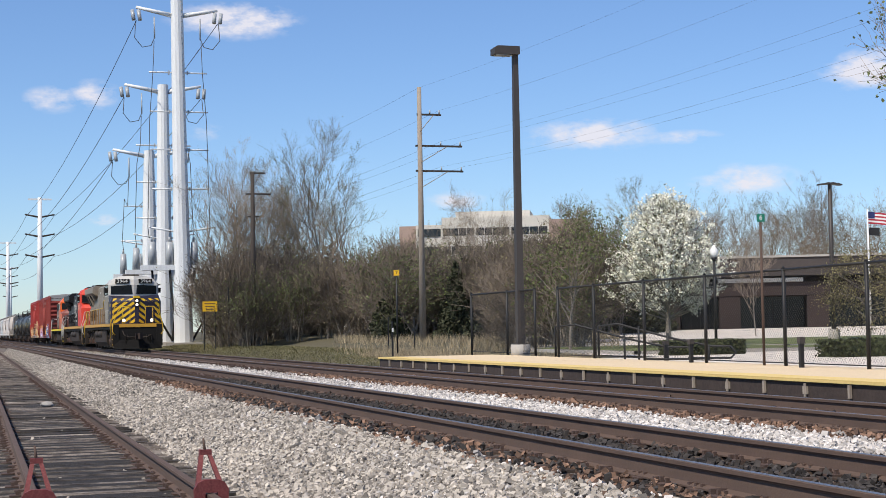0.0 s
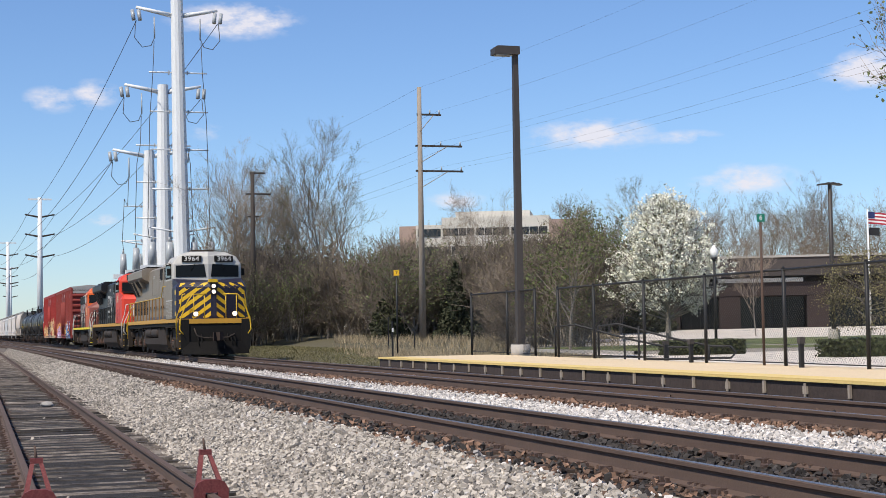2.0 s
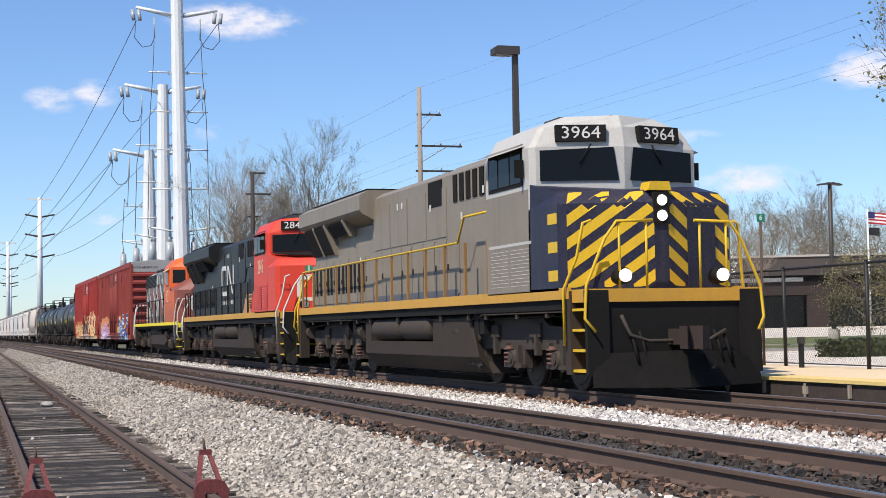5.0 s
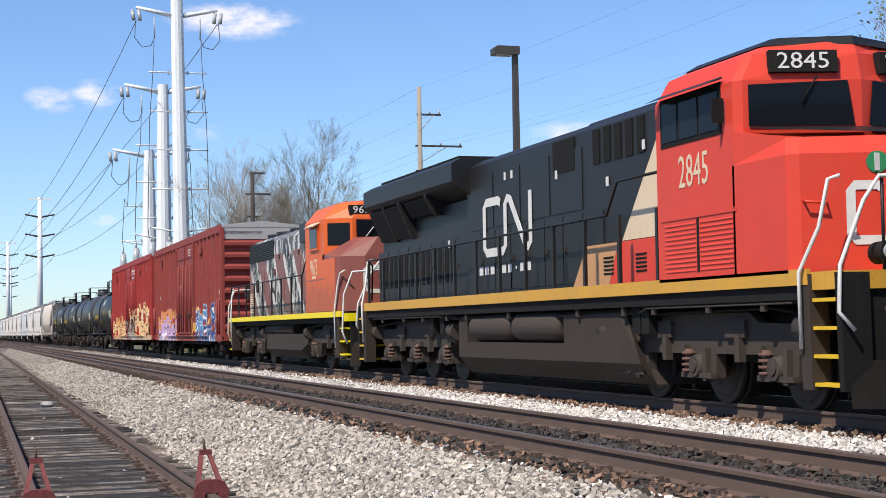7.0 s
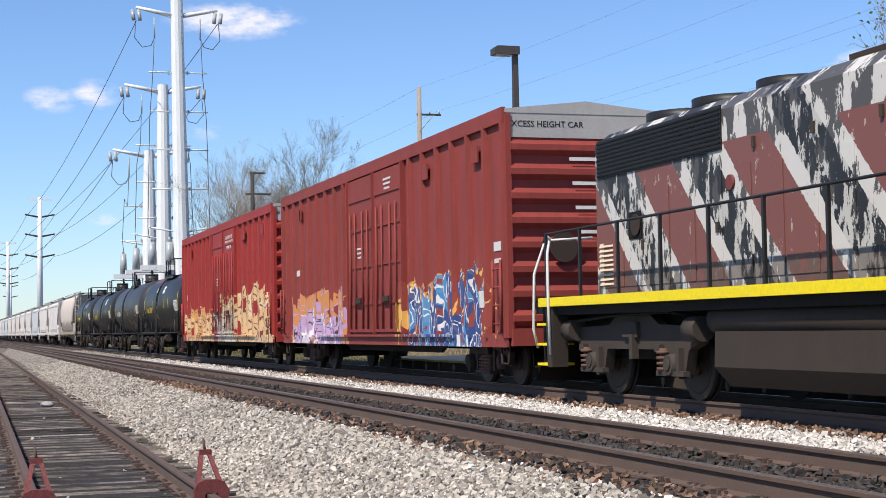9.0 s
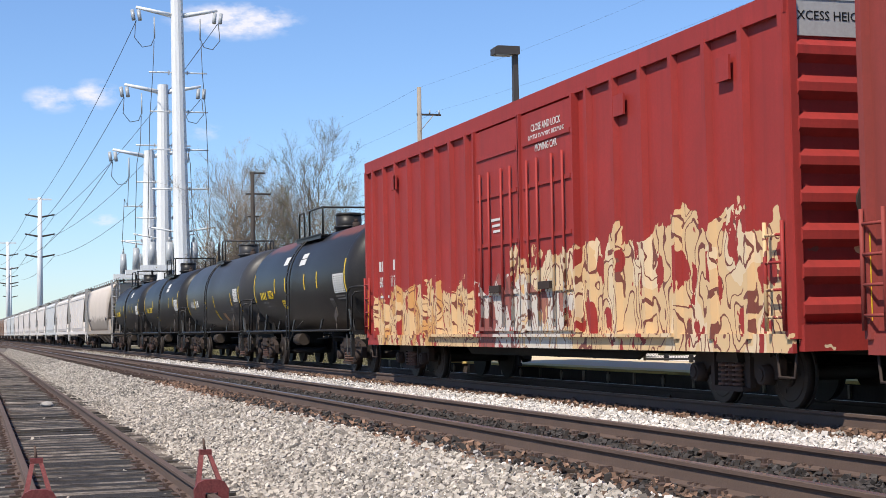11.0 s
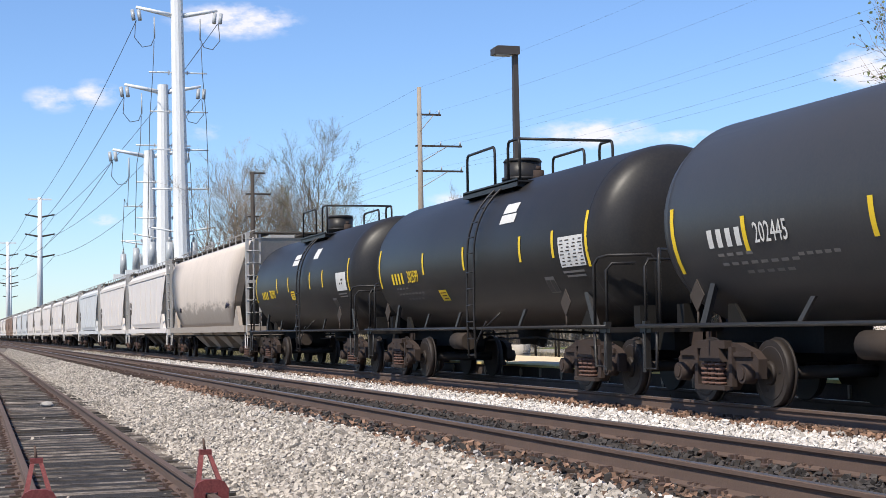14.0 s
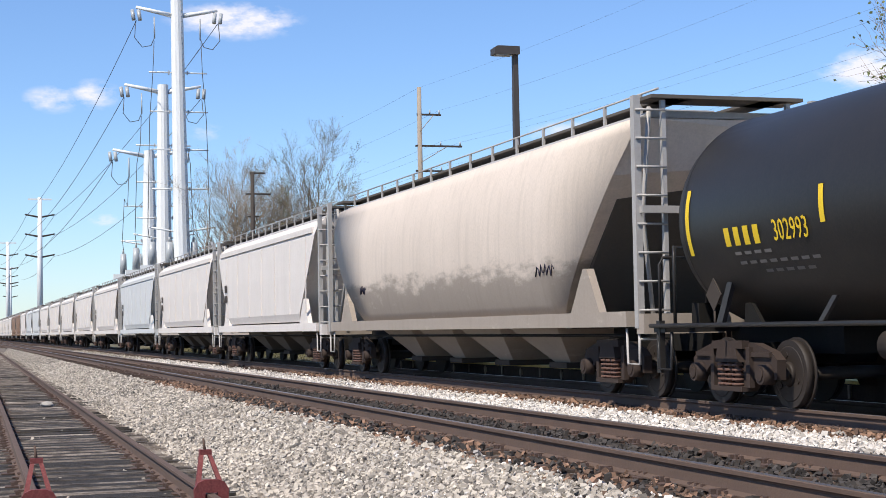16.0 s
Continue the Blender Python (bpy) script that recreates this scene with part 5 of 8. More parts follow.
# ---- running gear ----
def wheelset(parent, y, r):
    bm = cyl(BM(), (-0.95, 0, 0), (0.95, 0, 0), 0.085, n=10)
    for s in (-1, 1):
        x = s * GAUGE
        for a, b, ra, rb in ((-0.065, -0.035, r + 0.028, r + 0.028), (-0.035, 0.065, r, r - 0.004), ):
            cyl(bm, (x + s * a, 0, 0), (x + s * b, 0, 0), ra, rb, 28)
        cyl(bm, (x + s * 0.064, 0, 0), (x + s * 0.069, 0, 0), r * 0.82, r * 0.78, 24)
        cyl(bm, (x + s * 0.066, 0, 0), (x + s * 0.11, 0, 0), 0.16, 0.13, 14)
        for k in range(3):
            a = k * 2.1
            bx(bm, x + s * 0.072, math.cos(a) * r * 0.55, math.sin(a) * r * 0.55, 0.012, 0.05, 0.05)
    w = part("wheelset", bm, "wheel_steel", parent, "steel wheel pair on its axle")
    w.location = (0, y, r)
    return w


FRAME2 = [(-1.08, 0.36), (-1.10, 0.60), (-0.95, 0.70), (-0.55, 0.80), (0.55, 0.80), (0.95, 0.70), (1.10, 0.60), (1.08, 0.36), (0.80, 0.38), (0.62, 0.52), (0.50, 0.30), (0.40, 0.20), (-0.40, 0.20), (-0.50, 0.30), (-0.62, 0.52), (-0.80, 0.38)]


def truck2(car, y, material="truck_rust", r=0.42, name="truck"):
    tk = part(name, span(BM(), -1.0, 1.0, -0.22, 0.22, 0.52, 0.80), "under_dark", car, "two-axle truck")
    tk.location = (0, y, 0)
    for s in (-1, 1):
        f = BM()
        prism(f, FRAME2, "x", s * 0.98, s * 1.10)
        for o in (-1, 1):
            bx(f, s * 1.12, o * 0.47, 0.5, 0.07, 0.09, 0.5)
            cyl(f, (s * 1.06, o * 0.88, r), (s * 1.22, o * 0.88, r), 0.135, 0.12, 12)
            cyl(f, (s * 1.22, o * 0.88, r), (s * 1.235, o * 0.88, r), 0.08, 0.08, 8)
            bx(f, s * 1.11, o * 0.72, 0.66, 0.05, 0.5, 0.06)
        bx(f, s * 1.14, 0, 0.78, 0.10, 0.8, 0.10)
        bx(f, s * 1.14, 0, 0.23, 0.14, 0.82, 0.06)
        part("side_frame", f, material, tk, "cast steel side frame")
        part("bolster_end", prism(BM(), [(-0.30, 0.56), (0.30, 0.56), (0.24, 0.74), (-0.24, 0.74)], "x", s * 1.05, s * 1.2), material, tk)
        for o in (-0.19, 0.0, 0.19):
            c = BM()
            for k in range(5):
                cyl(c, (s * 1.13, o, 0.27 + k * 0.06), (s * 1.13, o, 0.30 + k * 0.06), 0.085, 0.085, 10)
            cyl(c, (s * 1.13, o, 0.26), (s * 1.13, o, 0.56), 0.05, n=8)
            part("spring", c, "spring_rust", tk, "rusty coil spring")
    for o in (-0.88, 0.88):
        wheelset(tk, o, r)
    return tk


def truck3(car, y, r=0.50, gap=2.05, flip=1, n_axles=3):
    half = gap * (n_axles - 1) / 2
    axles = [-half + gap * k for k in range(n_axles)]
    tk = part("truck", span(BM(), -0.9, 0.9, -half + 0.3, half - 0.3, 0.55, 1.05), "under_dark", car, "six-wheel powered truck" if n_axles == 3 else "four-wheel powered truck")
    tk.location = (0, y, 0)
    for s in (-1, 1):
        f = BM()
        pts = [(-half - 0.75, 0.80), (-half - 0.7, 1.02), (-half + 0.5, 1.05), (-half + 0.75, 1.18), (half - 0.75, 1.18), (half - 0.5, 1.05), (half + 0.7, 1.02), (half + 0.75, 0.80)]
        for a in reversed(axles):
            pts += [(a + 0.42, 0.66), (a + 0.40, 0.34), (a - 0.40, 0.34), (a - 0.42, 0.66)] if n_axles == 3 else [(a + 0.42, 0.70), (a + 0.3, 0.36), (a - 0.3, 0.36), (a - 0.42, 0.70)]
        prism(f, pts, "x", s * 1.02, s * 1.16)
        for a in axles:
            bx(f, s * 1.2, a, 0.38, 0.10, 0.85, 0.07)
            bx(f, s * 1.2, a + 0.42 * flip, 0.72, 0.07, 0.16, 0.10)
        for a in axles[:-1]:
            bx(f, s * 1.19, a + gap / 2, 0.98, 0.06, 0.5, 0.22)
            bx(f, s * 1.2, a + gap / 2 - 0.1, 0.74, 0.10, 0.12, 0.35)
        part("side_frame", f, "under_grey", tk, "dusty grey cast side frame")
        for a in axles:
            b = cyl(BM(), (s * 1.05, a, r), (s * 1.28, a, r), 0.17, 0.14, 14)
            cyl(b, (s * 1.28, a, r), (s * 1.30, a, r), 0.09, 0.08, 10)
            bx(b, s * 1.18, a - 0.22, r + 0.02, 0.12, 0.10, 0.42)
            part("journal_box", b, "under_grey", tk)
            c = BM()
            for k in range(4):
                cyl(c, (s * 1.2, a + 0.27 * flip, 0.42 + k * 0.075), (s * 1.2, a + 0.27 * flip, 0.46 + k * 0.075), 0.10, n=10)
            cyl(c, (s * 1.2, a + 0.27 * flip, 0.40), (s * 1.2, a + 0.27 * flip, 0.72), 0.06, n=8)
            part("spring", c, "spring_rust", tk, "rusty coil spring")
        for e in (-1, 1):
            part("brake_cylinder", cyl(BM(), (s * 1.2, e * (half + 0.6), 0.98), (s * 1.2, e * (half + 0.95), 0.98), 0.17, n=12), "under_grey", tk)
        t = tube(BM(), [(s * 1.22, -half - 0.5, 1.16), (s * 1.25, -half, 1.22), (s * 1.22, half * 0.3, 1.2), (s * 1.25, half + 0.5, 1.12)], 0.025, 6)
        part("brake_pipe", t, "under_dark", tk)
    for a in axles:
        wheelset(tk, a, r)
    return tk


def coupler(car, y, s):
    bm = span(BM(), -0.11, 0.11, y, y + s * 0.62, 0.74, 0.98)
    prism(bm, [(-0.2, y + s * 0.60), (0.18, y + s * 0.60), (0.22, y + s * 0.75), (0.05, y + s * 0.86), (-0.1, y + s * 0.72), (-0.2, y + s * 0.86)], "z", 0.68, 1.02)
    part("coupler", bm, "truck_rust", car, "rusty knuckle coupler")
    part("air_hose", tube(BM(), [(0.35, y, 0.8), (0.35, y + s * 0.3, 0.6), (0.3, y + s * 0.6, 0.35), (0.25, y + s * 0.8, 0.4)], 0.025), "under_dark", car)


def spread_rail(car, pts, r, material, name="handrail", label=""):
    return part(name, tube(BM(), pts, r, 6), material, car, label)


def ladder(car, x, y, z0, z1, w, n, material, name="ladder", axis="y", r=0.018):
    bm = BM()
    for o in (-w / 2, w / 2):
        p = (x, y + o) if axis == "y" else (x + o, y)
        cyl(bm, (*p, z0), (*p, z1), r * 1.4, n=6)
    for k in range(n):
        z = z0 + (z1 - z0) * (k + 0.5) / n
        a, b = ((x, y - w / 2), (x, y + w / 2)) if axis == "y" else ((x - w / 2, y), (x + w / 2, y))
        cyl(bm, (*a, z), (*b, z), r, n=6)
    part(name, bm, material, car)


def logo_strokes(car, m, h, material, label, wide=0.8):
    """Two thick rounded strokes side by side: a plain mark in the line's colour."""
    th = h * 0.17
    for pts in ([(-1.15, 0.95), (-1.25, 1.0), (-1.75, 1.0), (-1.85, 0.9), (-1.85, 0.1), (-1.75, 0.0), (-1.05, 0.0), (-0.95, 0.1), (-0.95, 0.9), (-0.85, 1.0), (-0.75, 0.98), (-0.15, 0.05), (-0.05, 0.02), (0.05, 0.1), (0.05, 1.05)],):
        bm = BM()
        q = [(a * h * wide, b * h) for a, b in pts]
        rims = []
        for i, p in enumerate(q):
            a, b = Vector(q[max(i - 1, 0)]), Vector(q[min(i + 1, len(q) - 1)])
            d = (b - a).normalized()
            nrm = Vector((-d.y, d.x)) * th / 2
            rims.append([(p[0] + nrm.x, p[1] + nrm.y, -0.002), (p[0] - nrm.x, p[1] - nrm.y, -0.002), (p[0] - nrm.x, p[1] - nrm.y, 0.004), (p[0] + nrm.x, p[1] + nrm.y, 0.004)])
        loft(bm, rims, smooth=False)
        ob = part("emblem", bm, material, car, label)
        ob.matrix_basis = m


def louvre(car, x, y0, y1, z0, z1, n, material, name="louvre"):
    bm = span(BM(), x + 0.012, x + 0.02, y0, y1, z0, z1)
    for k in range(n):
        z = z0 + (z1 - z0) * (k + 0.5) / n
        prism(bm, [(x + 0.012, z - 0.4 * (z1 - z0) / n), (x - 0.012, z - 0.42 * (z1 - z0) / n), (x + 0.012, z + 0.3 * (z1 - z0) / n)], "y", y0 + 0.02, y1 - 0.02)
    part(name, bm, material, car)


# ---- big road locomotive ----
def road_loco(number, c, label):
    """c: colours for hood, cab, nose, sill, rail, step, band."""
    car = thing("locomotive", label, "locomotive", None, "diesel locomotives")
    HW = 1.15
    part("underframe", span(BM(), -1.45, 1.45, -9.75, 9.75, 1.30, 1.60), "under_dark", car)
    for s in (-1, 1):
        part("sill", span(BM(), s * 1.45, s * 1.50, -9.75, 9.75, 1.46, 1.64), c["sill"], car, "painted side sill stripe")
    # hood
    hood = part("hood", prism(BM(), [(-HW, 1.6), (HW, 1.6), (HW, 4.06), (0.98, 4.18), (-0.98, 4.18), (-HW, 4.06)], "y", -6.0, 3.1), c["hood"], car, "long engine hood")
    part("radiator_hood", prism(BM(), [(-HW + 0.05, 1.6), (HW - 0.05, 1.6), (HW - 0.05, 3.5), (-HW + 0.05, 3.5)], "y", 3.1, 9.35), c["hood"], car)
    wing = [(-1.0, 3.5), (-1.47, 3.74), (-1.52, 3.82), (-1.52, 4.16), (-1.3, 4.28), (1.3, 4.28), (1.52, 4.16), (1.52, 3.82), (1.47, 3.74), (1.0, 3.5)]
    part("radiator_wing", prism(BM(), wing, "y", 2.9, 9.5), c["hood"], car, "overhanging radiator wing")
    part("radiator_grille", span(BM(), -1.2, 1.2, 3.4, 9.1, 4.28, 4.36), "under_dark", car)
    for s in (-1, 1):
        for y0, y1, xl, zl in ((8.1, 9.25, HW - 0.04, 3.02), (6.85, 8.0, HW - 0.04, 3.02), (4.9, 6.45, 1.22, 3.38)):
            part("intake_screen", prism(BM(), [(s * xl, zl), (s * (xl + 0.05), zl - 0.02), (s * 1.45, 3.66), (s * 1.36, 3.72)], "y", y0, y1), "under_dark", hood, "black sloped intake screen")
            part("gusset", prism(BM(), [(s * (HW - 0.1), zl - 0.06), (s * (xl + 0.06), zl - 0.06), (s * 1.48, 3.68), (s * 1.44, 3.78), (s * 1.0, 3.6)], "y", y0 - 0.1, y0), c["hood"], hood, "wing support gusset")
    # doors and panels on the hood
    for s in (-1, 1):
        y = -3.4
        while y < 9.0:
            w = 0.82
            hw = HW if y + w < 3.1 else HW - 0.05
            d = part("hood_door", span(BM(), s * hw, s * (hw + 0.018), y, y + w - 0.05, 1.72, 2.78), c["hood"], hood, "hood access door")
            part("latch", bx(BM(), s * (hw + 0.03), y + w - 0.14, 2.25, 0.03, 0.04, 0.12), "under_grey", d)
            part("door_seam", span(BM(), s * hw, s * (hw + 0.006), y + w - 0.05, y + w, 1.72, 2.8), "under_dark", d)
            if y > 3.2:
                for o in (0.08, 0.44):
                    part("door_vent", span(BM(), s * (hw + 0.018), s * (hw + 0.026), y + o, y + o + 0.22, 1.95, 2.68), "under_dark", d, "dark vent slot")
            y += w
        for y in (-2.6, -1.2, 0.2, 1.6):
            part("panel", span(BM(), s * HW, s * (HW + 0.014), y, y + 1.3, 2.86, 3.85), c["hood"], hood)
    for s in (-1, 1):
        for y in (-4.9, -4.5, -4.1, -3.7, -3.3):
            part("filter_slot", span(BM(), s * HW, s * (HW + 0.02), y, y + 0.24, 3.5, 4.03), "under_dark", hood)
        part("vent", span(BM(), s * HW, s * (HW + 0.02), -2.32, -1.4, 3.5, 4.03), "under_dark", hood)
        for y, z in ((0.9, 3.72), (0.55, 3.72), (-1.55, 3.5), (-4.9, 3.6), (-3.6, 3.2), (4.2, 2.7)):
            part("notice", bx(BM(), s * (HW + 0.024), y, z, 0.01, 0.09, 0.14), "mark_white", hood)
    st = cyl(BM(), (0, 0.9, 4.1), (0, 0.9, 4.34), 0.35, 0.32, 12)
    bx(st, 0, -0.6, 4.2, 0.7, 1.2, 0.2)
    part("exhaust_stack", st, "truck_rust", car, "sooty exhaust stack")
    part("roof_box", prism(BM(), [(-0.9, 4.1), (0.9, 4.1), (0.7, 4.3), (-0.7, 4.3)], "y", -5.9, -1.9), c["hood"], car)
    # cab
    plan = [(-1.5, -6.0), (-1.5, -8.15), (-1.42, -8.26), (0, -8.62), (1.42, -8.26), (1.5, -8.15), (1.5, -6.0)]

    def ring(z, k, dy=0.0):
        return [(x * k, y + dy * (1 if y < -7 else 0), z) for x, y in plan]
    cab = part("cab", loft(BM(), [ring(1.6, 1), ring(3.98, 1), ring(4.32, 0.86, 0.08), ring(4.52, 0.55, 0.2)], smooth=False), c["cab"], car, "crew cab")
    part("cab_roof", loft(BM(), [ring(4.44, 0.70, 0.14), ring(4.55, 0.57, 0.18)], smooth=False) if c["roof"] == "loco_black" else span(BM(), -0.6, 0.6, -7.6, -6.2, 4.5, 4.56), c["roof"], cab)
    part("roof_unit", prism(BM(), [(-0.55, 4.5), (0.55, 4.5), (0.45, 4.68), (-0.45, 4.68)], "y", -6.9, -6.2), "under_grey" if c["roof"] != "loco_black" else "loco_black", cab, "roof air unit")
    hb = cyl(BM(), (0.1, -7.9, 4.54), (0.1, -7.6, 4.58), 0.06, 0.03, n=8)
    part("horn", hb, "under_dark", cab)
    for s in (-1, 1):
        part("side_window", span(BM(), s * 1.5, s * 1.512, -7.86, -6.16, 3.38, 4.02), "under_dark", cab)
        for a, b in ((-7.80, -7.30), (-7.24, -6.72), (-6.66, -6.22)):
            part("window_pane", span(BM(), s * 1.512, s * 1.52, a, b, 3.44, 3.96), "windscreen", cab, "dark cab side pane")
        part("sunshade", prism(BM(), [(s * 1.5, 4.08), (s * 1.72, 3.98), (s * 1.5, 4.05)], "y", -7.9, -6.1), c["hood"], cab)
        part("mirror", bx(BM(), s * 1.6, -7.95, 3.65, 0.16, 0.03, 0.3), "under_dark", cab)
        louvre(cab, s * 1.5 if s < 0 else 1.49, -7.12, -6.2, 1.72, 2.38, 11, c["cab"])
        louvre(cab, s * 1.5 if s < 0 else 1.49, -8.12, -7.2, 1.72, 2.38, 11, c["cab"])
        part("locker_frame", span(BM(), s * 1.5, s * 1.512, -8.2, -6.12, 2.40, 2.45), c["cab"], cab)
        part("locker_seam", span(BM(), s * 1.5, s * 1.506, -7.19, -7.13, 1.70, 2.39), "under_dark", cab)
        # front windows on the raked v-front
        a, b = Vector((s * 0.1, -8.61, 0)), Vector((s * 1.36, -8.29, 0))
        nrm = Vector((s * 0.25, -1, 0)).normalized() * 0.012
        quad = [a + nrm + Vector((0, 0, 3.42)), b + nrm + Vector((0, 0, 3.42)), b + nrm + Vector((0, 0, 3.92)), a.lerp(b, 0.06) + nrm + Vector((0, 0, 3.97))]
        bm = loft(BM(), [[p - nrm * 0.9 for p in quad], quad], smooth=False)
        part("windscreen", bm, "windscreen", cab, "dark front window")
        wp = tube(BM(), [a.lerp(b, 0.35) + nrm * 2 + Vector((0, 0, 4.02)), a.lerp(b, 0.5) + nrm * 3 + Vector((0, 0, 3.7))], 0.012)
        part("wiper", wp, "under_dark", cab)
        # number board
        p = a.lerp(b, 0.47) + Vector((0, 0.03, 4.2))
        ang = math.degrees(math.atan2(b.y - a.y, abs(b.x - a.x))) * s
        board = part("number_board", bx(BM(), 0, 0, 0, 0.84, 0.10, 0.27), "under_dark", cab, "black number board")
        board.matrix_basis = Matrix.Translation(p) @ pose(0, 0, 0, -6, 0, ang)
        lettering(number, 0.29, on_front(0, -0.056, -0.005), "mark_white", board, "white road number", squash=1.15)
    # nose
    nplan = [(-1.5, -8.1), (-1.5, -9.36), (-1.40, -9.50), (-0.12, -9.95), (0.12, -9.95), (1.40, -9.50), (1.5, -9.36), (1.5, -8.1)]
    low = [(x, y, 1.6) for x, y in nplan]
    mid = [(x, y, 2.95) for x, y in nplan]
    top = [(x * (1 if y > -8.5 else 0.93), y + (0 if y > -8.5 else 0.16), 3.38 if y > -8.5 else 3.16) for x, y in nplan]
    nose = part("nose", loft(BM(), [low, mid, top], smooth=False), c["nose"], car, "short sloped nose")

    def facet(s, u, z, off=0.006):
        """A point on the nose's angled front: u runs from the centre to the side."""
        k = max(0, (z - 2.95) / 0.21)
        x = 0.12 + (1.28 - 0.10 * k) * u
        y = -9.95 + 0.45 * u + 0.16 * k
        return Vector((s * x, y, z)) + Vector((s * 0.331, -0.943, 0)) * off
    if c["chevron"]:
        for s in (-1, 1):
            z0 = 1.62
            for k in range(8):
                a = 1.92 + k * 0.36
                bot, topz = a - 0.185, a
                cols = []
                for i in range(13):
                    u = i / 12
                    lo_, hi_ = max(bot - 0.95 * u, 1.64), min(topz - 0.95 * u, 3.14)
                    if hi_ - lo_ > 0.02:
                        cols.append([facet(s, u, lo_), facet(s, u, hi_)])
                    elif cols:
                        break
                if len(cols) > 1:
                    part("chevron_stripe", loft(BM(), cols, closed=False, smooth=False), "yellow", nose, "yellow chevron stripe")
            for k in range(3):
                z = 1.75 + 0.45 * k
                part("side_stripe", span(BM(), s * 1.5, s * 1.506, -9.34, -8.95, z, z + 0.17), "yellow", nose, "yellow stripe end")
        part("nose_cap", prism(BM(), [(-0.2, 3.14), (0.2, 3.14), (0.16, 3.28), (-0.16, 3.28)], "y", -9.93, -9.6), "yellow", nose)
    else:
        for s in (-1,):
            q = [facet(s, u, z) for u, z in ((0.1, 2.0), (0.1, 2.9), (0.95, 2.9), (0.95, 2.0))]
            m = Matrix.Translation(facet(s, 0.5, 2.0, 0.008)) @ pose(0, 0, 0, 0, 0, -19.4) @ FRONT
            logo_strokes(nose, m @ Matrix.Translation((0.80, -0.04, 0)), 0.62, "mark_white", "white painted strokes on the nose")
        part("green_disc", cyl(BM(), facet(-1, 0.36, 2.84, 0.002), facet(-1, 0.36, 2.84, 0.012), 0.125, n=20), "logo_green", nose, "small green disc")
        part("disc_stripe", bx(BM(), *facet(-1, 0.36, 2.84, 0.016), 0.07, 0.01, 0.2), "mark_white", nose, "white stripe on the disc")
        part("nose_grab", tube(BM(), [facet(-1, 0.98, 2.42, 0.01), facet(-1, 0.97, 2.40, 0.09), facet(-1, 0.80, 2.38, 0.09), facet(-1, 0.79, 2.40, 0.01)], 0.016), "loco_red", nose, "small grab iron")
        bm = loft(BM(), [[(-1.44, -8.3, 3.405), (0, -8.66, 3.405), (1.44, -8.3, 3.405)], [(-1.36, -8.7, 3.335), (0, -9.5, 3.225), (1.36, -8.7, 3.335)]], closed=False, smooth=False)
        part("antiglare_panel", bm, "loco_black", nose, "black anti-glare panel")
    # headlights
    box = part("headlight_box", bx(BM(), 0, -9.92, 2.86, 0.26, 0.14, 0.5), "under_dark", nose)
    for z in (2.98, 2.74):
        part("headlight", cyl(BM(), (0, -9.99, z), (0, -10.005, z), 0.085, n=16), "lamp_glow" if c["lit"] else "lamp_lens", box, "round headlight lens")
    door = [facet(1, u, z, 0.002) for u, z in ((0.3, 1.62), (0.75, 1.62), (0.75, 2.9), (0.3, 2.9))]
    part("nose_door", loft(BM(), [door, [p + Vector((0.009, -0.018, 0)) for p in door]], smooth=False), c["nose"], nose, "nose door")
    # front and rear decks, steps, pilots
    for s, y0 in ((-1, -9.75), (1, 9.75)):
        part("end_deck", span(BM(), -1.45, 1.45, y0, y0 + s * 0.62, 1.40, 1.60), c["sill"] if s < 0 else "under_dark", car)
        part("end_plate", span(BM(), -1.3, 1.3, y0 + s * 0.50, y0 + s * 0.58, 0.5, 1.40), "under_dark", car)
        bm = BM()
        loft(bm, [[(-1.35, y0 + s * 0.55, 0.62), (0, y0 + s * 0.95, 0.66), (1.35, y0 + s * 0.55, 0.62)], [(-1.42, y0 + s * 0.72, 0.12), (0, y0 + s * 1.12, 0.10), (1.42, y0 + s * 0.72, 0.12)]], closed=False, smooth=False)
        bmesh.ops.solidify(bm, geom=bm.faces[:], thickness=0.04)
        part("plough", bm, "plough_shaded", car, "steel snow plough pilot")
        for q in (-1, 1):
            part("step_well", prism(BM(), [(y0 - s * 0.16, 0.3), (y0 + s * 0.05, 0.3), (y0 + s * 0.02, 1.58), (y0 - s * 0.22, 1.58)], "x", q * 1.25, q * 1.49), "under", car)
            part("step_well", prism(BM(), [(y0 + s * 0.55, 0.3), (y0 + s * 0.64, 0.3), (y0 + s * 0.62, 1.58), (y0 + s * 0.5, 1.58)], "x", q * 1.1, q * 1.46), "under_dark", car)
            for k in range(4):
                part("step", span(BM(), q * 0.95, q * 1.46, y0 + s * 0.04, y0 + s * 0.56, 0.34 + 0.31 * k, 0.38 + 0.31 * k), c["step"], car, "grated step with painted edge")
            part("grab_rail", tube(BM(), [(q * 1.53, y0 - s * 0.1, 0.75), (q * 1.55, y0 - s * 0.08, 1.6), (q * 1.4, y0 + s * 0.12, 2.1), (q * 1.32, y0 + s * 0.2, 2.62), (q * 1.2, y0 + s * 0.25, 2.66)], 0.024), c["grab"], car, "bent grab rail")
            part("grab_rail", tube(BM(), [(q * 1.36, y0 + s * 0.72, 0.95), (q * 1.5, y0 + s * 0.64, 1.15), (q * 1.46, y0 + s * 0.62, 1.65), (q * 1.15, y0 + s * 0.62, 2.35), (q * 0.95, y0 + s * 0.62, 2.62), (q * 0.35, y0 + s * 0.62, 2.64)], 0.024), c["grab"], car, "bent grab rail")
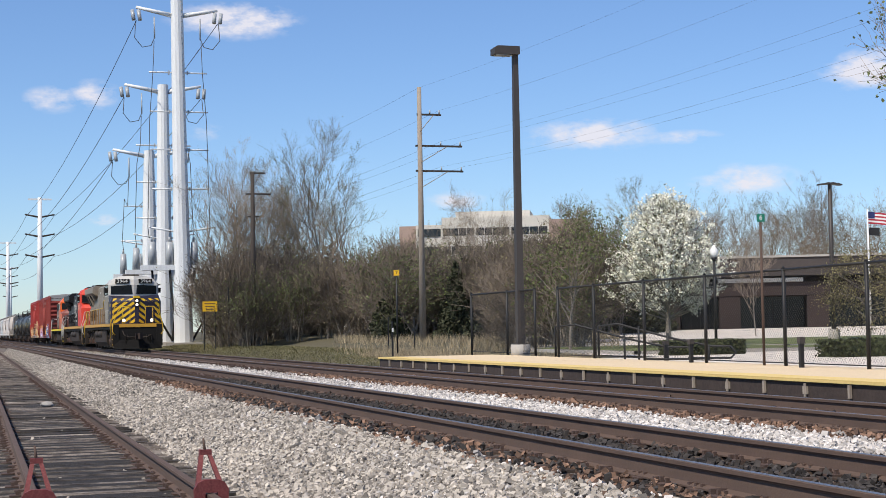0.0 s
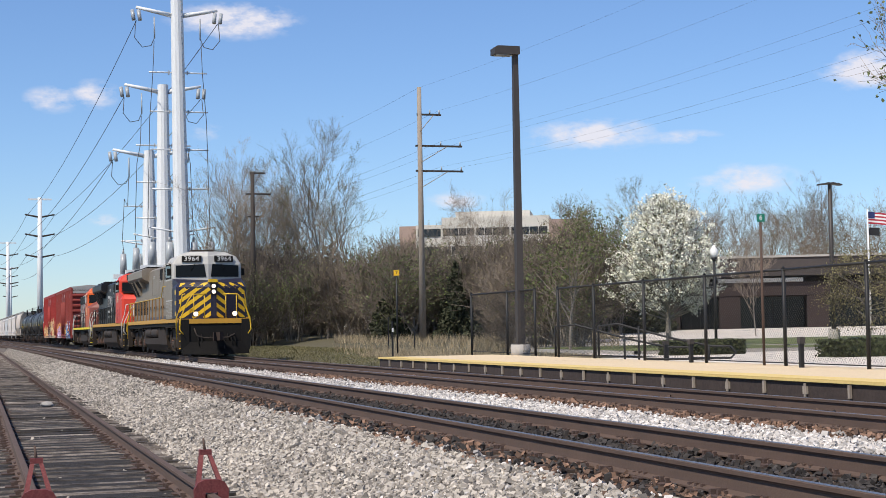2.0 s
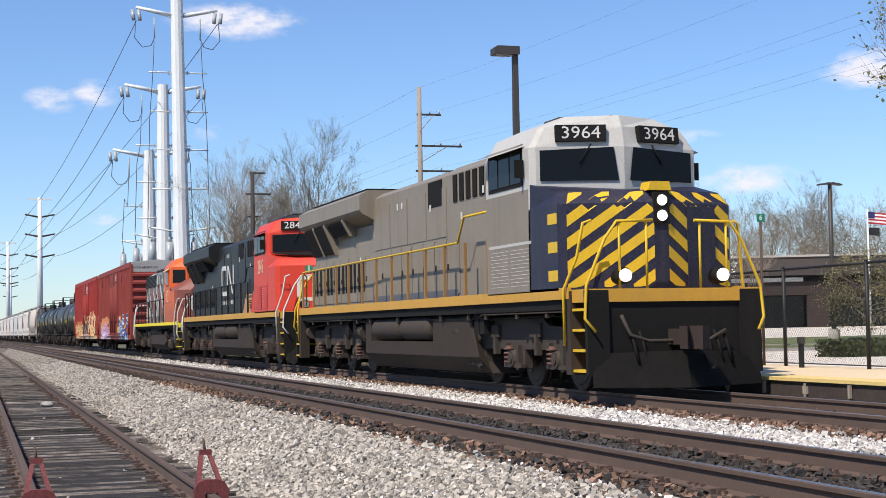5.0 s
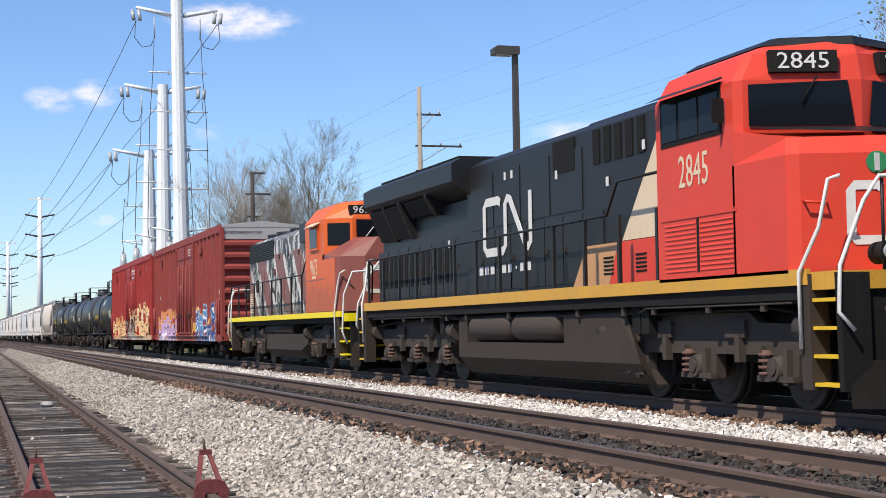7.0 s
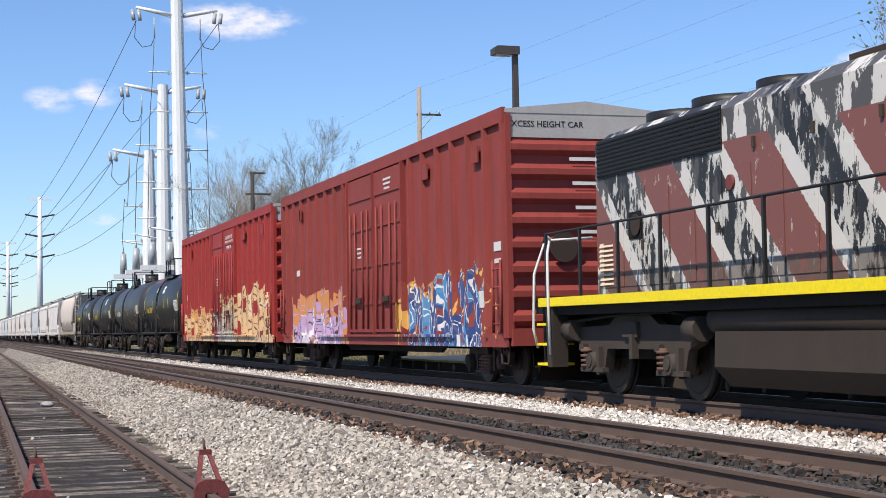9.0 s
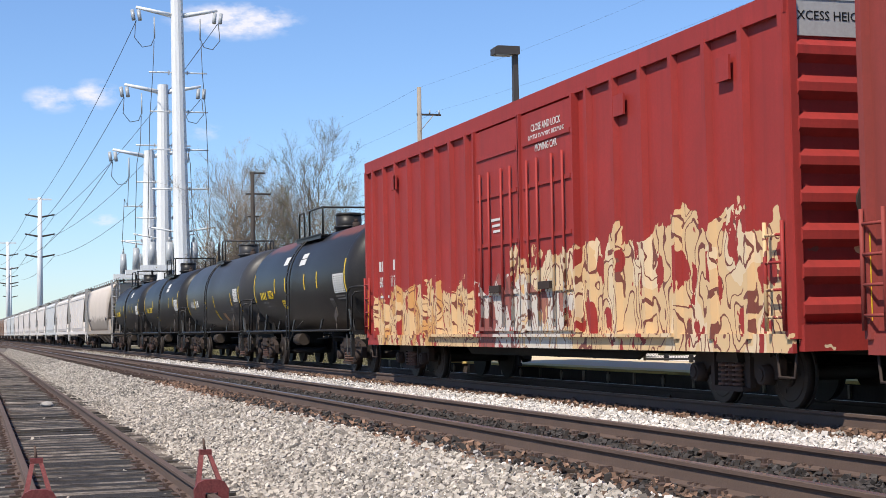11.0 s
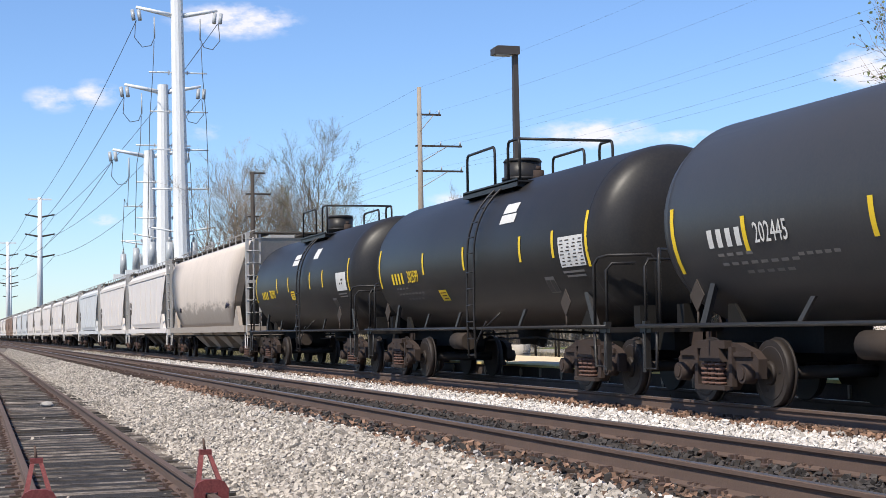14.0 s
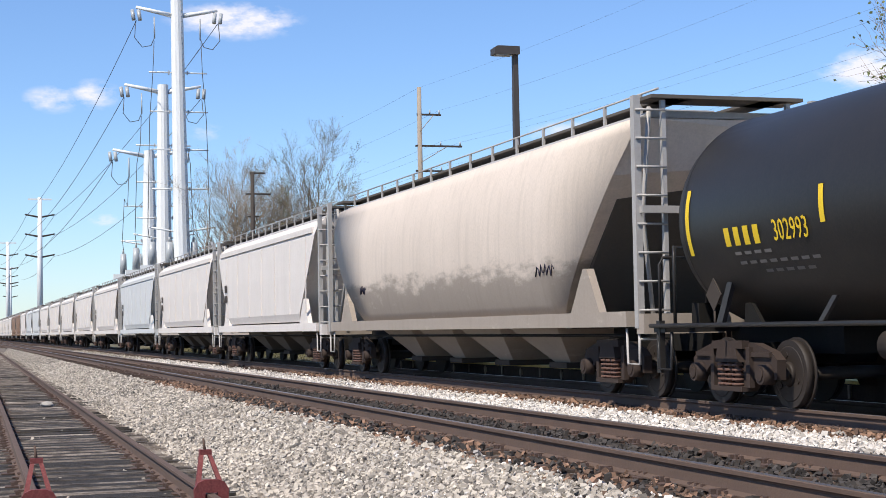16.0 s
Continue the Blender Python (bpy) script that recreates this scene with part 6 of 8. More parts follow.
            for x in (0.45, 0.9):
                part("stanchion", cyl(BM(), (q * x, y0 + s * 0.6, 1.6), (q * x, y0 + s * 0.6, 2.62), 0.02, n=6), c["rail"], car)
        part("hose_rack", tube(BM(), [(-0.9, y0 + s * 0.62, 1.2), (-0.8, y0 + s * 0.7, 0.9), (-0.5, y0 + s * 0.72, 0.8), (0.5, y0 + s * 0.72, 0.8), (0.8, y0 + s * 0.7, 0.95)], 0.03), "under_grey", car)
        for x in (-0.75, -0.6, 0.5, 0.65, 0.8):
            part("air_hose", tube(BM(), [(x, y0 + s * 0.6, 0.95), (x, y0 + s * 0.75, 0.75), (x + 0.05, y0 + s * 0.8, 0.45)], 0.025, 5), "under_dark", car)
        coupler(car, y0 + s * 0.55, s)
    for q in (-1, 1):
        part("ditch_light", cyl(BM(), (q * 0.82, -10.36, 1.80), (q * 0.82, -10.40, 1.80), 0.10, n=16), "lamp_glow" if c["lit"] else "lamp_lens", car, "ditch light")
        part("ditch_light_housing", cyl(BM(), (q * 0.82, -10.1, 1.79), (q * 0.82, -10.36, 1.80), 0.125, 0.125, 14), "under_dark", car)
    # walkway railings
    for s in (-1, 1):
        ys = [-5.9 + 1.27 * k for k in range(13)]
        for y in ys:
            h = 2.62 if y < 6.0 else 2.55
            part("stanchion", bx(BM(), s * 1.46, y, (1.5 + h) / 2, 0.05, 0.07, h - 1.5), c["rail_post"], car)
        part("handrail", tube(BM(), [(s * 1.46, -5.95, 3.1), (s * 1.46, -4.6, 3.1), (s * 1.46, -4.2, 2.64), (s * 1.46, 9.4, 2.60), (s * 1.3, 9.6, 2.5), (s * 1.3, 9.7, 1.7)], 0.022), c["rail"], car, "walkway handrail")
    # tank, reservoirs, trucks
    cs = [(-1.36, 0.5), (-1.1, 0.2), (1.1, 0.2), (1.36, 0.5), (1.36, 1.22), (-1.36, 1.22)]
    bm = BM()
    loft(bm, [[(x, -2.2, z) for x, z in cs], [(x, -4.35, z) for x, z in cs], [(x * 0.97, -4.95 if z < 0.8 else -4.5, z) for x, z in cs]], smooth=False)
    part("fuel_tank", bm, "under", car, "dusty fuel tank")
    cs2 = [(-1.36, 0.5), (-1.1, 0.2), (1.1, 0.2), (1.36, 0.5), (1.36, 0.78), (1.0, 0.78), (1.0, 1.22), (-1.0, 1.22), (-1.0, 0.78), (-1.36, 0.78)]
    part("fuel_tank", prism(BM(), cs2, "y", -2.2, 2.6), "under", car, "dusty fuel tank")
    part("fuel_tank", prism(BM(), cs, "y", 2.6, 3.1), "under", car)
    for s in (-1, 1):
        for y0, y1 in ((-2.0, 0.1), (0.3, 2.4)):
            bm = BM()
            loft(bm, [[(s * 1.2 + r * math.cos(a * math.pi / 8), yy, 1.04 + r * math.sin(a * math.pi / 8)) for a in range(16)] for r, yy in ((0.14, y0), (0.23, y0 + 0.08), (0.25, y0 + 0.2), (0.25, y1 - 0.2), (0.23, y1 - 0.08), (0.14, y1))])
            part("air_reservoir", bm, "under_grey", car, "grey air reservoir")
    for y in (-5.2, 4.2, 4.9, -4.9):
        part("equipment_box", bx(BM(), -1.2, y, 1.12, 0.3, 0.25, 0.4), "under_dark", car)
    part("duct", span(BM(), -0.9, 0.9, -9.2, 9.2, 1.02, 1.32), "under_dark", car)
    for s in (-1, 1):
        for x, z, r, m_ in ((1.38, 1.38, 0.028, "under_grey"), (1.30, 1.30, 0.04, "under"), (1.42, 1.27, 0.018, "under_grey")):
            part("pipe", tube(BM(), [(s * x, -9.3, z), (s * x, -5.4, z), (s * (x - 0.1), -4.9, z - 0.06), (s * (x - 0.1), 3.4, z - 0.06), (s * x, 4.2, z), (s * x, 9.2, z)], r, 6), m_, car, "long air pipe under the sill")
        for y in (-8.6, -7.2, -5.6, -4.6, -2.9, 0.2, 2.5, 3.7, 5.3, 6.7, 8.4):
            part("hanger", bx(BM(), s * 1.40, y, 1.32, 0.05, 0.09, 0.28), "under_grey", car)
    truck3(car, -6.5, flip=1)
    truck3(car, 6.6, flip=-1)
    return car, cab, hood, nose


def lead_locomotive():
    c = dict(hood="loco_grey", cab="cab_white", nose="navy", sill="orange_yellow", rail="yellow", grab="yellow", step="yellow", rail_post="post_brown", roof="cab_white", chevron=True, lit=True)
    car, cab, hood, nose = road_loco("3964", c, "grey diesel locomotive with yellow and navy chevron nose, headlights on")
    for s in (-1, 1):
        part("lower_band", span(BM(), s * 1.152, s * 1.172, -3.3, 3.05, 1.62, 1.80), "loco_band", hood, "dark blue-grey lower band")
        part("cab_lower", span(BM(), s * 1.5, s * 1.508, -8.1, -6.02, 1.62, 3.3), "loco_grey", cab, "grey lower cab side")
    return car


def second_locomotive():
    c = dict(hood="loco_black", cab="loco_red", nose="loco_red", sill="orange_yellow", rail="loco_black", grab="mark_white", step="yellow", rail_post="loco_black", roof="loco_black", chevron=False, lit=False)
    car, cab, hood, nose = road_loco("2845", c, "black and red diesel locomotive with a cream diagonal stripe")
    for s in (-1, 1):
        x0, x1 = s * 1.172, s * 1.178
        part("cream_stripe", prism(BM(), [(-5.95, 3.75), (-5.44, 3.75), (-4.1, 2.28), (-5.95, 2.28)], "x", x0, x1), "cream", hood, "cream diagonal stripe")
        part("red_panel", prism(BM(), [(-5.95, 2.27), (-3.97, 2.27), (-3.6, 1.64), (-5.95, 1.64)], "x", x0, x1), "loco_red", hood, "red lower panel")
        part("tan_panel", prism(BM(), [(-3.96, 2.27), (-2.75, 2.27), (-2.18, 1.64), (-3.59, 1.64)], "x", x0, x1), "tan_panel", hood, "faded orange panel")
        for y in (-4.75, -3.6):
            for k in range(5):
                part("vent_slot", span(BM(), s * 1.178, s * 1.186, y - 0.18, y + 0.18, 1.80 + k * 0.06, 1.83 + k * 0.06), "under_dark", hood)
    logo_strokes(hood, on_side(-1.178, -0.28, 2.40), 0.92, "mark_white", "thick white painted line mark", 1.36)
    for k in range(9):
        part("writing_bar", bx(BM(), -1.178, 2.25 - 0.31 * k, 2.08, 0.006, 0.05 if k in (3, 6) else 0.2, 0.05 if k in (3, 6) else 0.15), "mark_white", hood, "pale blocks of a line of writing")
    lettering("2845", 0.60, on_side(-1.506, -7.08, 2.99), "cream", cab, "cream road number", squash=0.72)
    return car


# ---- older four-axle locomotive ----
def old_locomotive():
    car = thing("locomotive", "weathered older locomotive with peeling zebra bands and orange cab", "locomotive", None, "diesel locomotives")
    HW = 1.0
    part("underframe", span(BM(), -1.4, 1.4, -8.1, 7.9, 1.22, 1.42), "under_dark", car)
    for s in (-1, 1):
        part("sill", span(BM(), s * 1.4, s * 1.5, -8.1, 7.9, 1.36, 1.50), "bright_yellow", car, "bright yellow side sill")
    hood = part("hood", prism(BM(), [(-HW, 1.5), (HW, 1.5), (HW, 3.82), (0.75, 4.02), (-0.75, 4.02), (-HW, 3.82)], "y", -4.2, 6.6), "zebra", car, "long hood with peeling bands")
    part("blower_duct", prism(BM(), [(-1.25, 3.5), (1.25, 3.5), (1.25, 4.02), (0.8, 4.14), (-0.8, 4.14), (-1.25, 4.02)], "y", -4.2, -2.4), "loco_black", car, "black overhanging duct")
    for y, r in ((5.4, 0.62), (3.9, 0.62), (2.2, 0.55)):
        bm = cyl(BM(), (0, y, 4.0), (0, y, 4.2), r, r, 22)
        cyl(bm, (0, y, 4.2), (0, y, 4.22), r * 0.3, n=12)
        part("roof_fan", bm, "loco_black", car, "round roof fan")
    part("exhaust_stack", bx(BM(), 0, 0.2, 4.12, 0.5, 0.8, 0.25), "truck_rust", car)
    for s in (-1, 1):
        g = part("radiator_grille", span(BM(), s * HW, s * (HW + 0.02), 2.45, 6.5, 3.3, 3.88), "loco_black", hood, "black radiator grille")
        for k in range(9):
            part("grille_slat", span(BM(), s * (HW + 0.02), s * (HW + 0.035), 2.47, 6.48, 3.32 + k * 0.062, 3.345 + k * 0.062), "under_dark", g)
        for y in np.arange(-2.2, 6.2, 0.78):
            part("hood_door", span(BM(), s * HW, s * (HW + 0.012), y, y + 0.73, 1.62, 3.05), "zebra", hood)
        for y, z in ((-1.2, 3.3), (0.2, 3.3), (1.6, 3.3), (4.9, 2.2), (2.6, 2.3)):
            part("latch", bx(BM(), s * (HW + 0.02), y, z, 0.03, 0.06, 0.14), "under_grey", hood)
        part("red_lamp", cyl(BM(), (s * HW, 2.2, 2.85), (s * (HW + 0.05), 2.2, 2.85), 0.10, n=14), "stop_red", hood)
        part("black_panel", prism(BM(), [(-4.19, 2.1), (-2.75, 2.1), (-2.3, 3.5), (-4.19, 3.5)], "x", s * (HW + 0.012), s * (HW + 0.02)), "loco_black", hood, "black panel behind the cab")
        # no hollow here: a flat near-black plate gives the recess its shade
        part("sight_window", bx(BM(), s * (HW + 0.01), 5.15, 2.5, 0.03, 0.42, 0.4), "under_dark", hood, "dark plate coloured as the shade of a hand brake recess")
        part("brake_wheel", cyl(BM(), (s * (HW + 0.03), 5.1, 2.5), (s * (HW + 0.05), 5.1, 2.5), 0.16, n=14), "truck_rust", hood)
        louvre(hood, s * HW - 0.015 if s < 0 else HW - 0.005, 5.95, 6.5, 1.65, 2.3, 9, "cream")
    # wide cab and nose
    plan = [(-1.48, -4.2), (-1.48, -6.42), (-0.84, -6.85), (0.84, -6.85), (1.48, -6.42), (1.48, -4.2)]

    def ring(z, k, dy=0.0):
        return [(x * k, y + dy * (1 if y < -5 else 0), z) for x, y in plan]
    cab = part("cab", loft(BM(), [ring(1.5, 1), ring(3.88, 1), ring(4.26, 0.78, 0.12), ring(4.34, 0.6, 0.25)], smooth=False), "cab_worn", car, "weathered orange cab")
    part("cab_roof", loft(BM(), [ring(4.345, 0.58, 0.28), ring(4.38, 0.4, 0.5)], smooth=False), "loco_black", cab)
    nplan = [(-1.48, -6.2), (-1.48, -7.58), (-1.40, -7.72), (-0.82, -7.97), (0.82, -7.97), (1.40, -7.72), (1.48, -7.58), (1.48, -6.2)]
    crown = [(max(-0.8, min(0.8, x * 0.56)), y + (0.06 if y < -6.5 else 0), 3.42 if y > -6.5 else 3.34) for x, y in nplan]
    nose = part("nose", loft(BM(), [[(x, y, 1.5) for x, y in nplan], [(x, y, 2.98 if y > -6.5 else 2.86) for x, y in nplan], crown], smooth=False), "old_maroon", car, "maroon nose")
    for z in (2.1, 2.4, 2.72):
        part("nose_step", tube(BM(), [(-0.35, -7.97, z), (-0.35, -8.06, z), (0.0, -8.06, z), (0.0, -7.97, z)], 0.016), "under_dark", nose, "nose step iron")
    part("bell", cyl(BM(), (0.1, -6.98, 3.86), (0.1, -6.98, 4.06), 0.13, 0.07, 14), "old_orange", cab, "orange bell under the roof")
    for s in (-1, 1):
        part("cab_side", span(BM(), s * 1.482, s * 1.49, -7.56, -4.22, 1.52, 2.84), "cab_worn", cab)
        part("cab_seam", span(BM(), s * 1.49, s * 1.494, -6.45, -4.22, 2.33, 2.36), "old_maroon", cab)
        part("data_mark", bx(BM(), s * 1.493, -5.25, 2.42, 0.006, 0.4, 0.07), "cream", cab)
        fr = part("side_window", span(BM(), s * 1.48, s * 1.53, -5.85, -4.9, 3.12, 3.74), "old_orange", cab)
        part("window_pane", span(BM(), s * 1.53, s * 1.536, -5.78, -4.97, 3.18, 3.68), "windscreen", fr)
        part("awning", prism(BM(), [(s * 1.48, 3.84), (s * 1.68, 3.72), (s * 1.66, 3.70), (s * 1.48, 3.8)], "y", -5.9, -4.85), "cream", cab)
        a, b = Vector((s * 1.40, -6.474, 0)), Vector((s * 0.90, -6.81, 0))
        off = Vector((s * 0.557, -0.83, 0)) * 0.014
        quad = [a + off + Vector((0, 0, 3.2)), b + off + Vector((0, 0, 3.2)), b + off + Vector((0, 0, 3.76)), a + off + Vector((0, 0, 3.76))]
        part("corner_window", loft(BM(), [[p - off * 0.9 for p in quad], quad], smooth=False), "windscreen", cab, "dark corner pane")
        part("windscreen", span(BM(), s * 0.07, s * 0.74, -6.87, -6.853, 3.40, 3.84), "windscreen", cab, "dark front window")
        nb = part("number_board", bx(BM(), s * 0.52, -6.74, 4.09, 0.76, 0.16, 0.25), "under_dark", cab, "black number board")
        lettering("9673", 0.26, on_front(s * 0.52, -6.825, 4.085), "mark_white", nb, "white road number", squash=1.15)
        part("wiper", tube(BM(), [(s * 0.5, -6.9, 3.4), (s * 0.3, -6.9, 3.65)], 0.012), "mark_white", cab)
    hl = part("headlight_box", bx(BM(), 0.08, -7.9, 3.03, 0.34, 0.22, 0.62), "old_orange", nose)
    for z in (3.17, 2.90):
        part("headlight", cyl(BM(), (0.08, -8.01, z), (0.08, -8.03, z), 0.11, n=16), "lamp_lens", hl)
    lettering("9673", 0.60, on_side(-1.494, -5.25, 2.66), "cream", cab, "cream road number", squash=0.72)
    logo_strokes(nose, on_front(0.96, -7.976, 1.99), 0.60, "mark_white", "white painted strokes on the nose", 1.6)
    for s, y0 in ((-1, -8.1), (1, 7.9)):
        part("end_deck", span(BM(), -1.4, 1.4, y0, y0 + s * 0.35, 1.25, 1.45), "bright_yellow" if s < 0 else "under_dark", car)
        part("end_plate", span(BM(), -1.3, 1.3, y0 + s * 0.2, y0 + s * 0.3, 0.45, 1.25), "under_dark", car)
        bm = loft(BM(), [[(-1.25, y0 + s * 0.28, 0.75), (0, y0 + s * 0.6, 0.78), (1.25, y0 + s * 0.28, 0.75)], [(-1.38, y0 + s * 0.45, 0.16), (0, y0 + s * 0.8, 0.14), (1.38, y0 + s * 0.45, 0.16)]], closed=False, smooth=False)
        bmesh.ops.solidify(bm, geom=bm.faces[:], thickness=0.04)
        part("plough", bm, "under", car, "dark steel pilot plough")
        for q in (-1, 1):
            part("step_well", prism(BM(), [(y0 - s * 0.5, 0.4), (y0 - s * 0.3, 0.4), (y0 - s * 0.25, 1.36), (y0 - s * 0.55, 1.36)], "x", q * 1.2, q * 1.47), "under", car)
            for k in range(3):
                part("step", span(BM(), q * 1.0, q * 1.45, y0 - s * 0.28, y0 + s * 0.2, 0.42 + 0.32 * k, 0.46 + 0.32 * k), "bright_yellow", car, "step with yellow edge")
            part("grab_rail", tube(BM(), [(q * 1.5, y0 - s * 0.5, 0.6), (q * 1.52, y0 - s * 0.5, 1.5), (q * 1.46, y0 - s * 0.35, 2.2), (q * 1.4, y0 - s * 0.3, 2.45), (q * 1.35, y0 - s * 0.05, 2.5)], 0.024), "mark_white", car, "white grab rail")
            part("grab_rail", tube(BM(), [(q * 1.4, y0 + s * 0.3, 0.7), (q * 1.5, y0 + s * 0.22, 1.0), (q * 1.46, y0 + s * 0.25, 1.9), (q * 1.25, y0 + s * 0.28, 2.45), (q * 0.4, y0 + s * 0.3, 2.5)], 0.024), "mark_white", car, "white grab rail")
        coupler(car, y0 + s * 0.25, s)
    for s in (-1, 1):
        for y in np.arange(-3.6, 7.9, 1.4):
            part("stanchion", bx(BM(), s * 1.46, y, 1.98, 0.04, 0.05, 1.1), "loco_black", car)
        part("handrail", tube(BM(), [(s * 1.46, -4.1, 2.9), (s * 1.46, -3.7, 2.55), (s * 1.46, 7.6, 2.52), (s * 1.4, 7.85, 2.4)], 0.02), "loco_black", car)
    bm = BM()
    cs = [(-1.3, 0.95), (-1.32, 0.5), (-1.1, 0.25), (1.1, 0.25), (1.32, 0.5), (1.3, 0.95)]
    loft(bm, [[(x, 2.2, z) for x, z in cs], [(x, -2.9, z) for x, z in cs], [(x * 0.98, -3.5, z * 0.6 + 0.38) for x, z in cs]], smooth=False)
    part("fuel_tank", bm, "under", car, "dark rounded fuel tank")
    for s in (-1, 1):
        part("air_reservoir", cyl(BM(), (s * 1.12, 2.4, 1.1), (s * 1.12, -1.6, 1.1), 0.2, n=14), "under", car, "long air reservoir")
    part("duct", span(BM(), -0.9, 0.9, -7.5, 7.3, 0.95, 1.25), "under_dark", car)
    truck3(car, -5.55, gap=2.7, n_axles=2)
    truck3(car, 5.0, gap=2.7, n_axles=2)
    return car


# ---- boxcar ----
def boxcar(side_mat, label, marks):
    car = thing("boxcar", label, "boxcar", None, "red boxcars")
    L, W, Z0, Z1 = 9.35, 1.48, 0.86, 4.74
    body = part("body", span(BM(), -W, W, -L, L, Z0, Z1), side_mat, car, "painted steel car body")
    part("underframe", span(BM(), -0.5, 0.5, -9.6, 9.6, 0.66, 0.9), "under_dark", car)
    roof = part("roof", prism(BM(), [(-1.50, 4.72), (1.50, 4.72), (1.50, 4.79), (0, 4.95), (-1.50, 4.79)], "y", -L - 0.04, L + 0.04), "roof_grey", car, "grey ribbed roof")
    for y in np.arange(-L + 0.6, L, 1.1):
        part("roof_rib", prism(BM(), [(-1.5, 4.80), (0, 4.95), (1.5, 4.80), (1.5, 4.84), (0, 4.99), (-1.5, 4.84)], "y", y, y + 0.09), "roof_grey", roof)
    for s in (-1, 1):
        part("top_chord", span(BM(), s * W, s * (W + 0.07), -L - 0.02, L + 0.02, 4.56, 4.82), side_mat, body)
        part("side_sill", span(BM(), s * W, s * (W + 0.05), -L, L, Z0 - 0.16, Z0 + 0.06), side_mat, body)
        part("side_sill", prism(BM(), [(-4.6, 0.70), (-4.2, 0.55), (3.2, 0.55), (3.6, 0.70)], "x", s * (W - 0.45), s * (W - 0.37)), "under_dark", body)
        ys = [-9.3, -8.35, -7.4, -6.45, -5.5, -4.55, -3.6] + [2.1, 3.05, 4.0, 4.95, 5.9, 6.85, 7.8, 8.7, 9.3]
        for y in ys:
            part("side_post", prism(BM(), [(s * W, y - 0.08), (s * (W + 0.085), y - 0.05), (s * (W + 0.085), y + 0.05), (s * W, y + 0.08)], "z", Z0, 4.6), side_mat, body)
        for a, b in ((-3.1, -0.85), (-0.75, 1.5)):
            d = part("door", span(BM(), s * W, s * (W + 0.075), a, b, 0.98, 4.52), side_mat, body, "plug door")
            for z in (1.6, 2.45, 3.3, 4.0):
                part("door_rib", span(BM(), s * (W + 0.075), s * (W + 0.10), a + 0.1, b - 0.1, z, z + 0.07), side_mat, d)
            for y in (a + 0.35, a + 0.8, b - 0.8, b - 0.35):
                part("lock_bar", cyl(BM(), (s * (W + 0.12), y, 1.05), (s * (W + 0.12), y, 3.75), 0.024, n=6), side_mat, d)
            part("door_handle", bx(BM(), s * (W + 0.14), (a + b) / 2, 1.7, 0.05, 0.5, 0.12), "truck_rust", d)
            if side_mat == "box_red_sprayed" and a < -2:
                for q, words in enumerate(("CLOSE AND LOCK", "BOTH DOORS BEFORE", "MOVING CAR")):
                    side = on_side(-(W + 0.082), (a + b) / 2, 4.25 - 0.17 * q) if s < 0 else Matrix.Translation((W + 0.082, (a + b) / 2, 4.25 - 0.17 * q)) @ pose(0, 0, 0, 0, 0, 180) @ SIDE
                    lettering(words, 0.17, side, "mark_white", d, "white stencilled words", squash=0.9)
            for q in range(0 if side_mat == "box_red_sprayed" and a < -2 else 3):
                part("door_mark", bx(BM(), s * (W + 0.082), (a + b) / 2, (4.3 if a < -2 else 2.9) - 0.1 * q, 0.006, 0.6 - 0.08 * q, 0.045), "mark_white", d, "small white stencil line")
            for y in (a - 0.03, b + 0.03):
                part("door_frame", span(BM(), s * W, s * (W + 0.12), y - 0.035, y + 0.035, 0.95, 4.56), side_mat, d)
        part("door_track", span(BM(), s * W, s * (W + 0.12), -6.4, 4.6, 0.88, 0.93), side_mat, body)
        for y in (-7.9, -4.8, 6.9):
            part("bracket", bx(BM(), s * (W + 0.07), y, 4.15, 0.03, 0.35, 0.3), side_mat, body)
        ladder(car, s * (W + 0.12), -9.1, 0.95, 2.2, 0.4, 4, side_mat, "side_ladder")
        ladder(car, s * (W + 0.12), 9.1, 0.95, 2.2, 0.4, 4, side_mat, "side_ladder")
        for y in (-9.28, 9.28):
            part("reflector", bx(BM(), s * (W + 0.062), y, 1.5, 0.008, 0.09, 0.9), "mark_yellow", body, "yellow reflective strip")
        for y, z, w, h in marks:
            part("stencil", bx(BM(), s * (W + 0.008), y, z, 0.008, w, h), "mark_white", body, "small white stencil")
    if side_mat == "box_red_sprayed":
        for word, y in (("603", 8.22), ("117", 7.35)):
            lettering(word, 0.34, on_side(-(W + 0.006), y, 2.06), "mark_white", body, "white stencilled car number", squash=0.8)
    for s in (-1, 1):
        y = s * L
        part("end_top", span(BM(), -W, W, y, y + s * 0.03, 4.3, 4.72), "roof_grey", body, "grey upper end panel")
        for z in np.arange(1.05, 4.2, 0.42):
            part("end_rib", prism(BM(), [(y, z), (y + s * 0.10, z + 0.09), (y + s * 0.10, z + 0.19), (y, z + 0.28)], "x", -W + 0.06, W - 0.06), side_mat, body, "pressed end rib")
        for x in (-W + 0.03, W - 0.03):
            part("corner_post", span(BM(), x - 0.05, x + 0.05, y, y + s * 0.06, Z0, 4.7), side_mat, body)
        lettering("EXCESS HEIGHT CAR", 0.15, (Matrix.Translation((-0.75, y + s * 0.034, 4.53)) @ (FRONT if s < 0 else pose(0, 0, 180) @ FRONT)) if s < 0 else Matrix.Translation((0.7, y + 0.034, 4.53)) @ pose(0, 0, 0, 0, 0, 180) @ FRONT, "under_dark", body, "black stencilled lettering")
        ladder(car, 1.1, y + s * 0.16, 0.9, 2.2, 0.45, 4, side_mat, "end_ladder", "x")
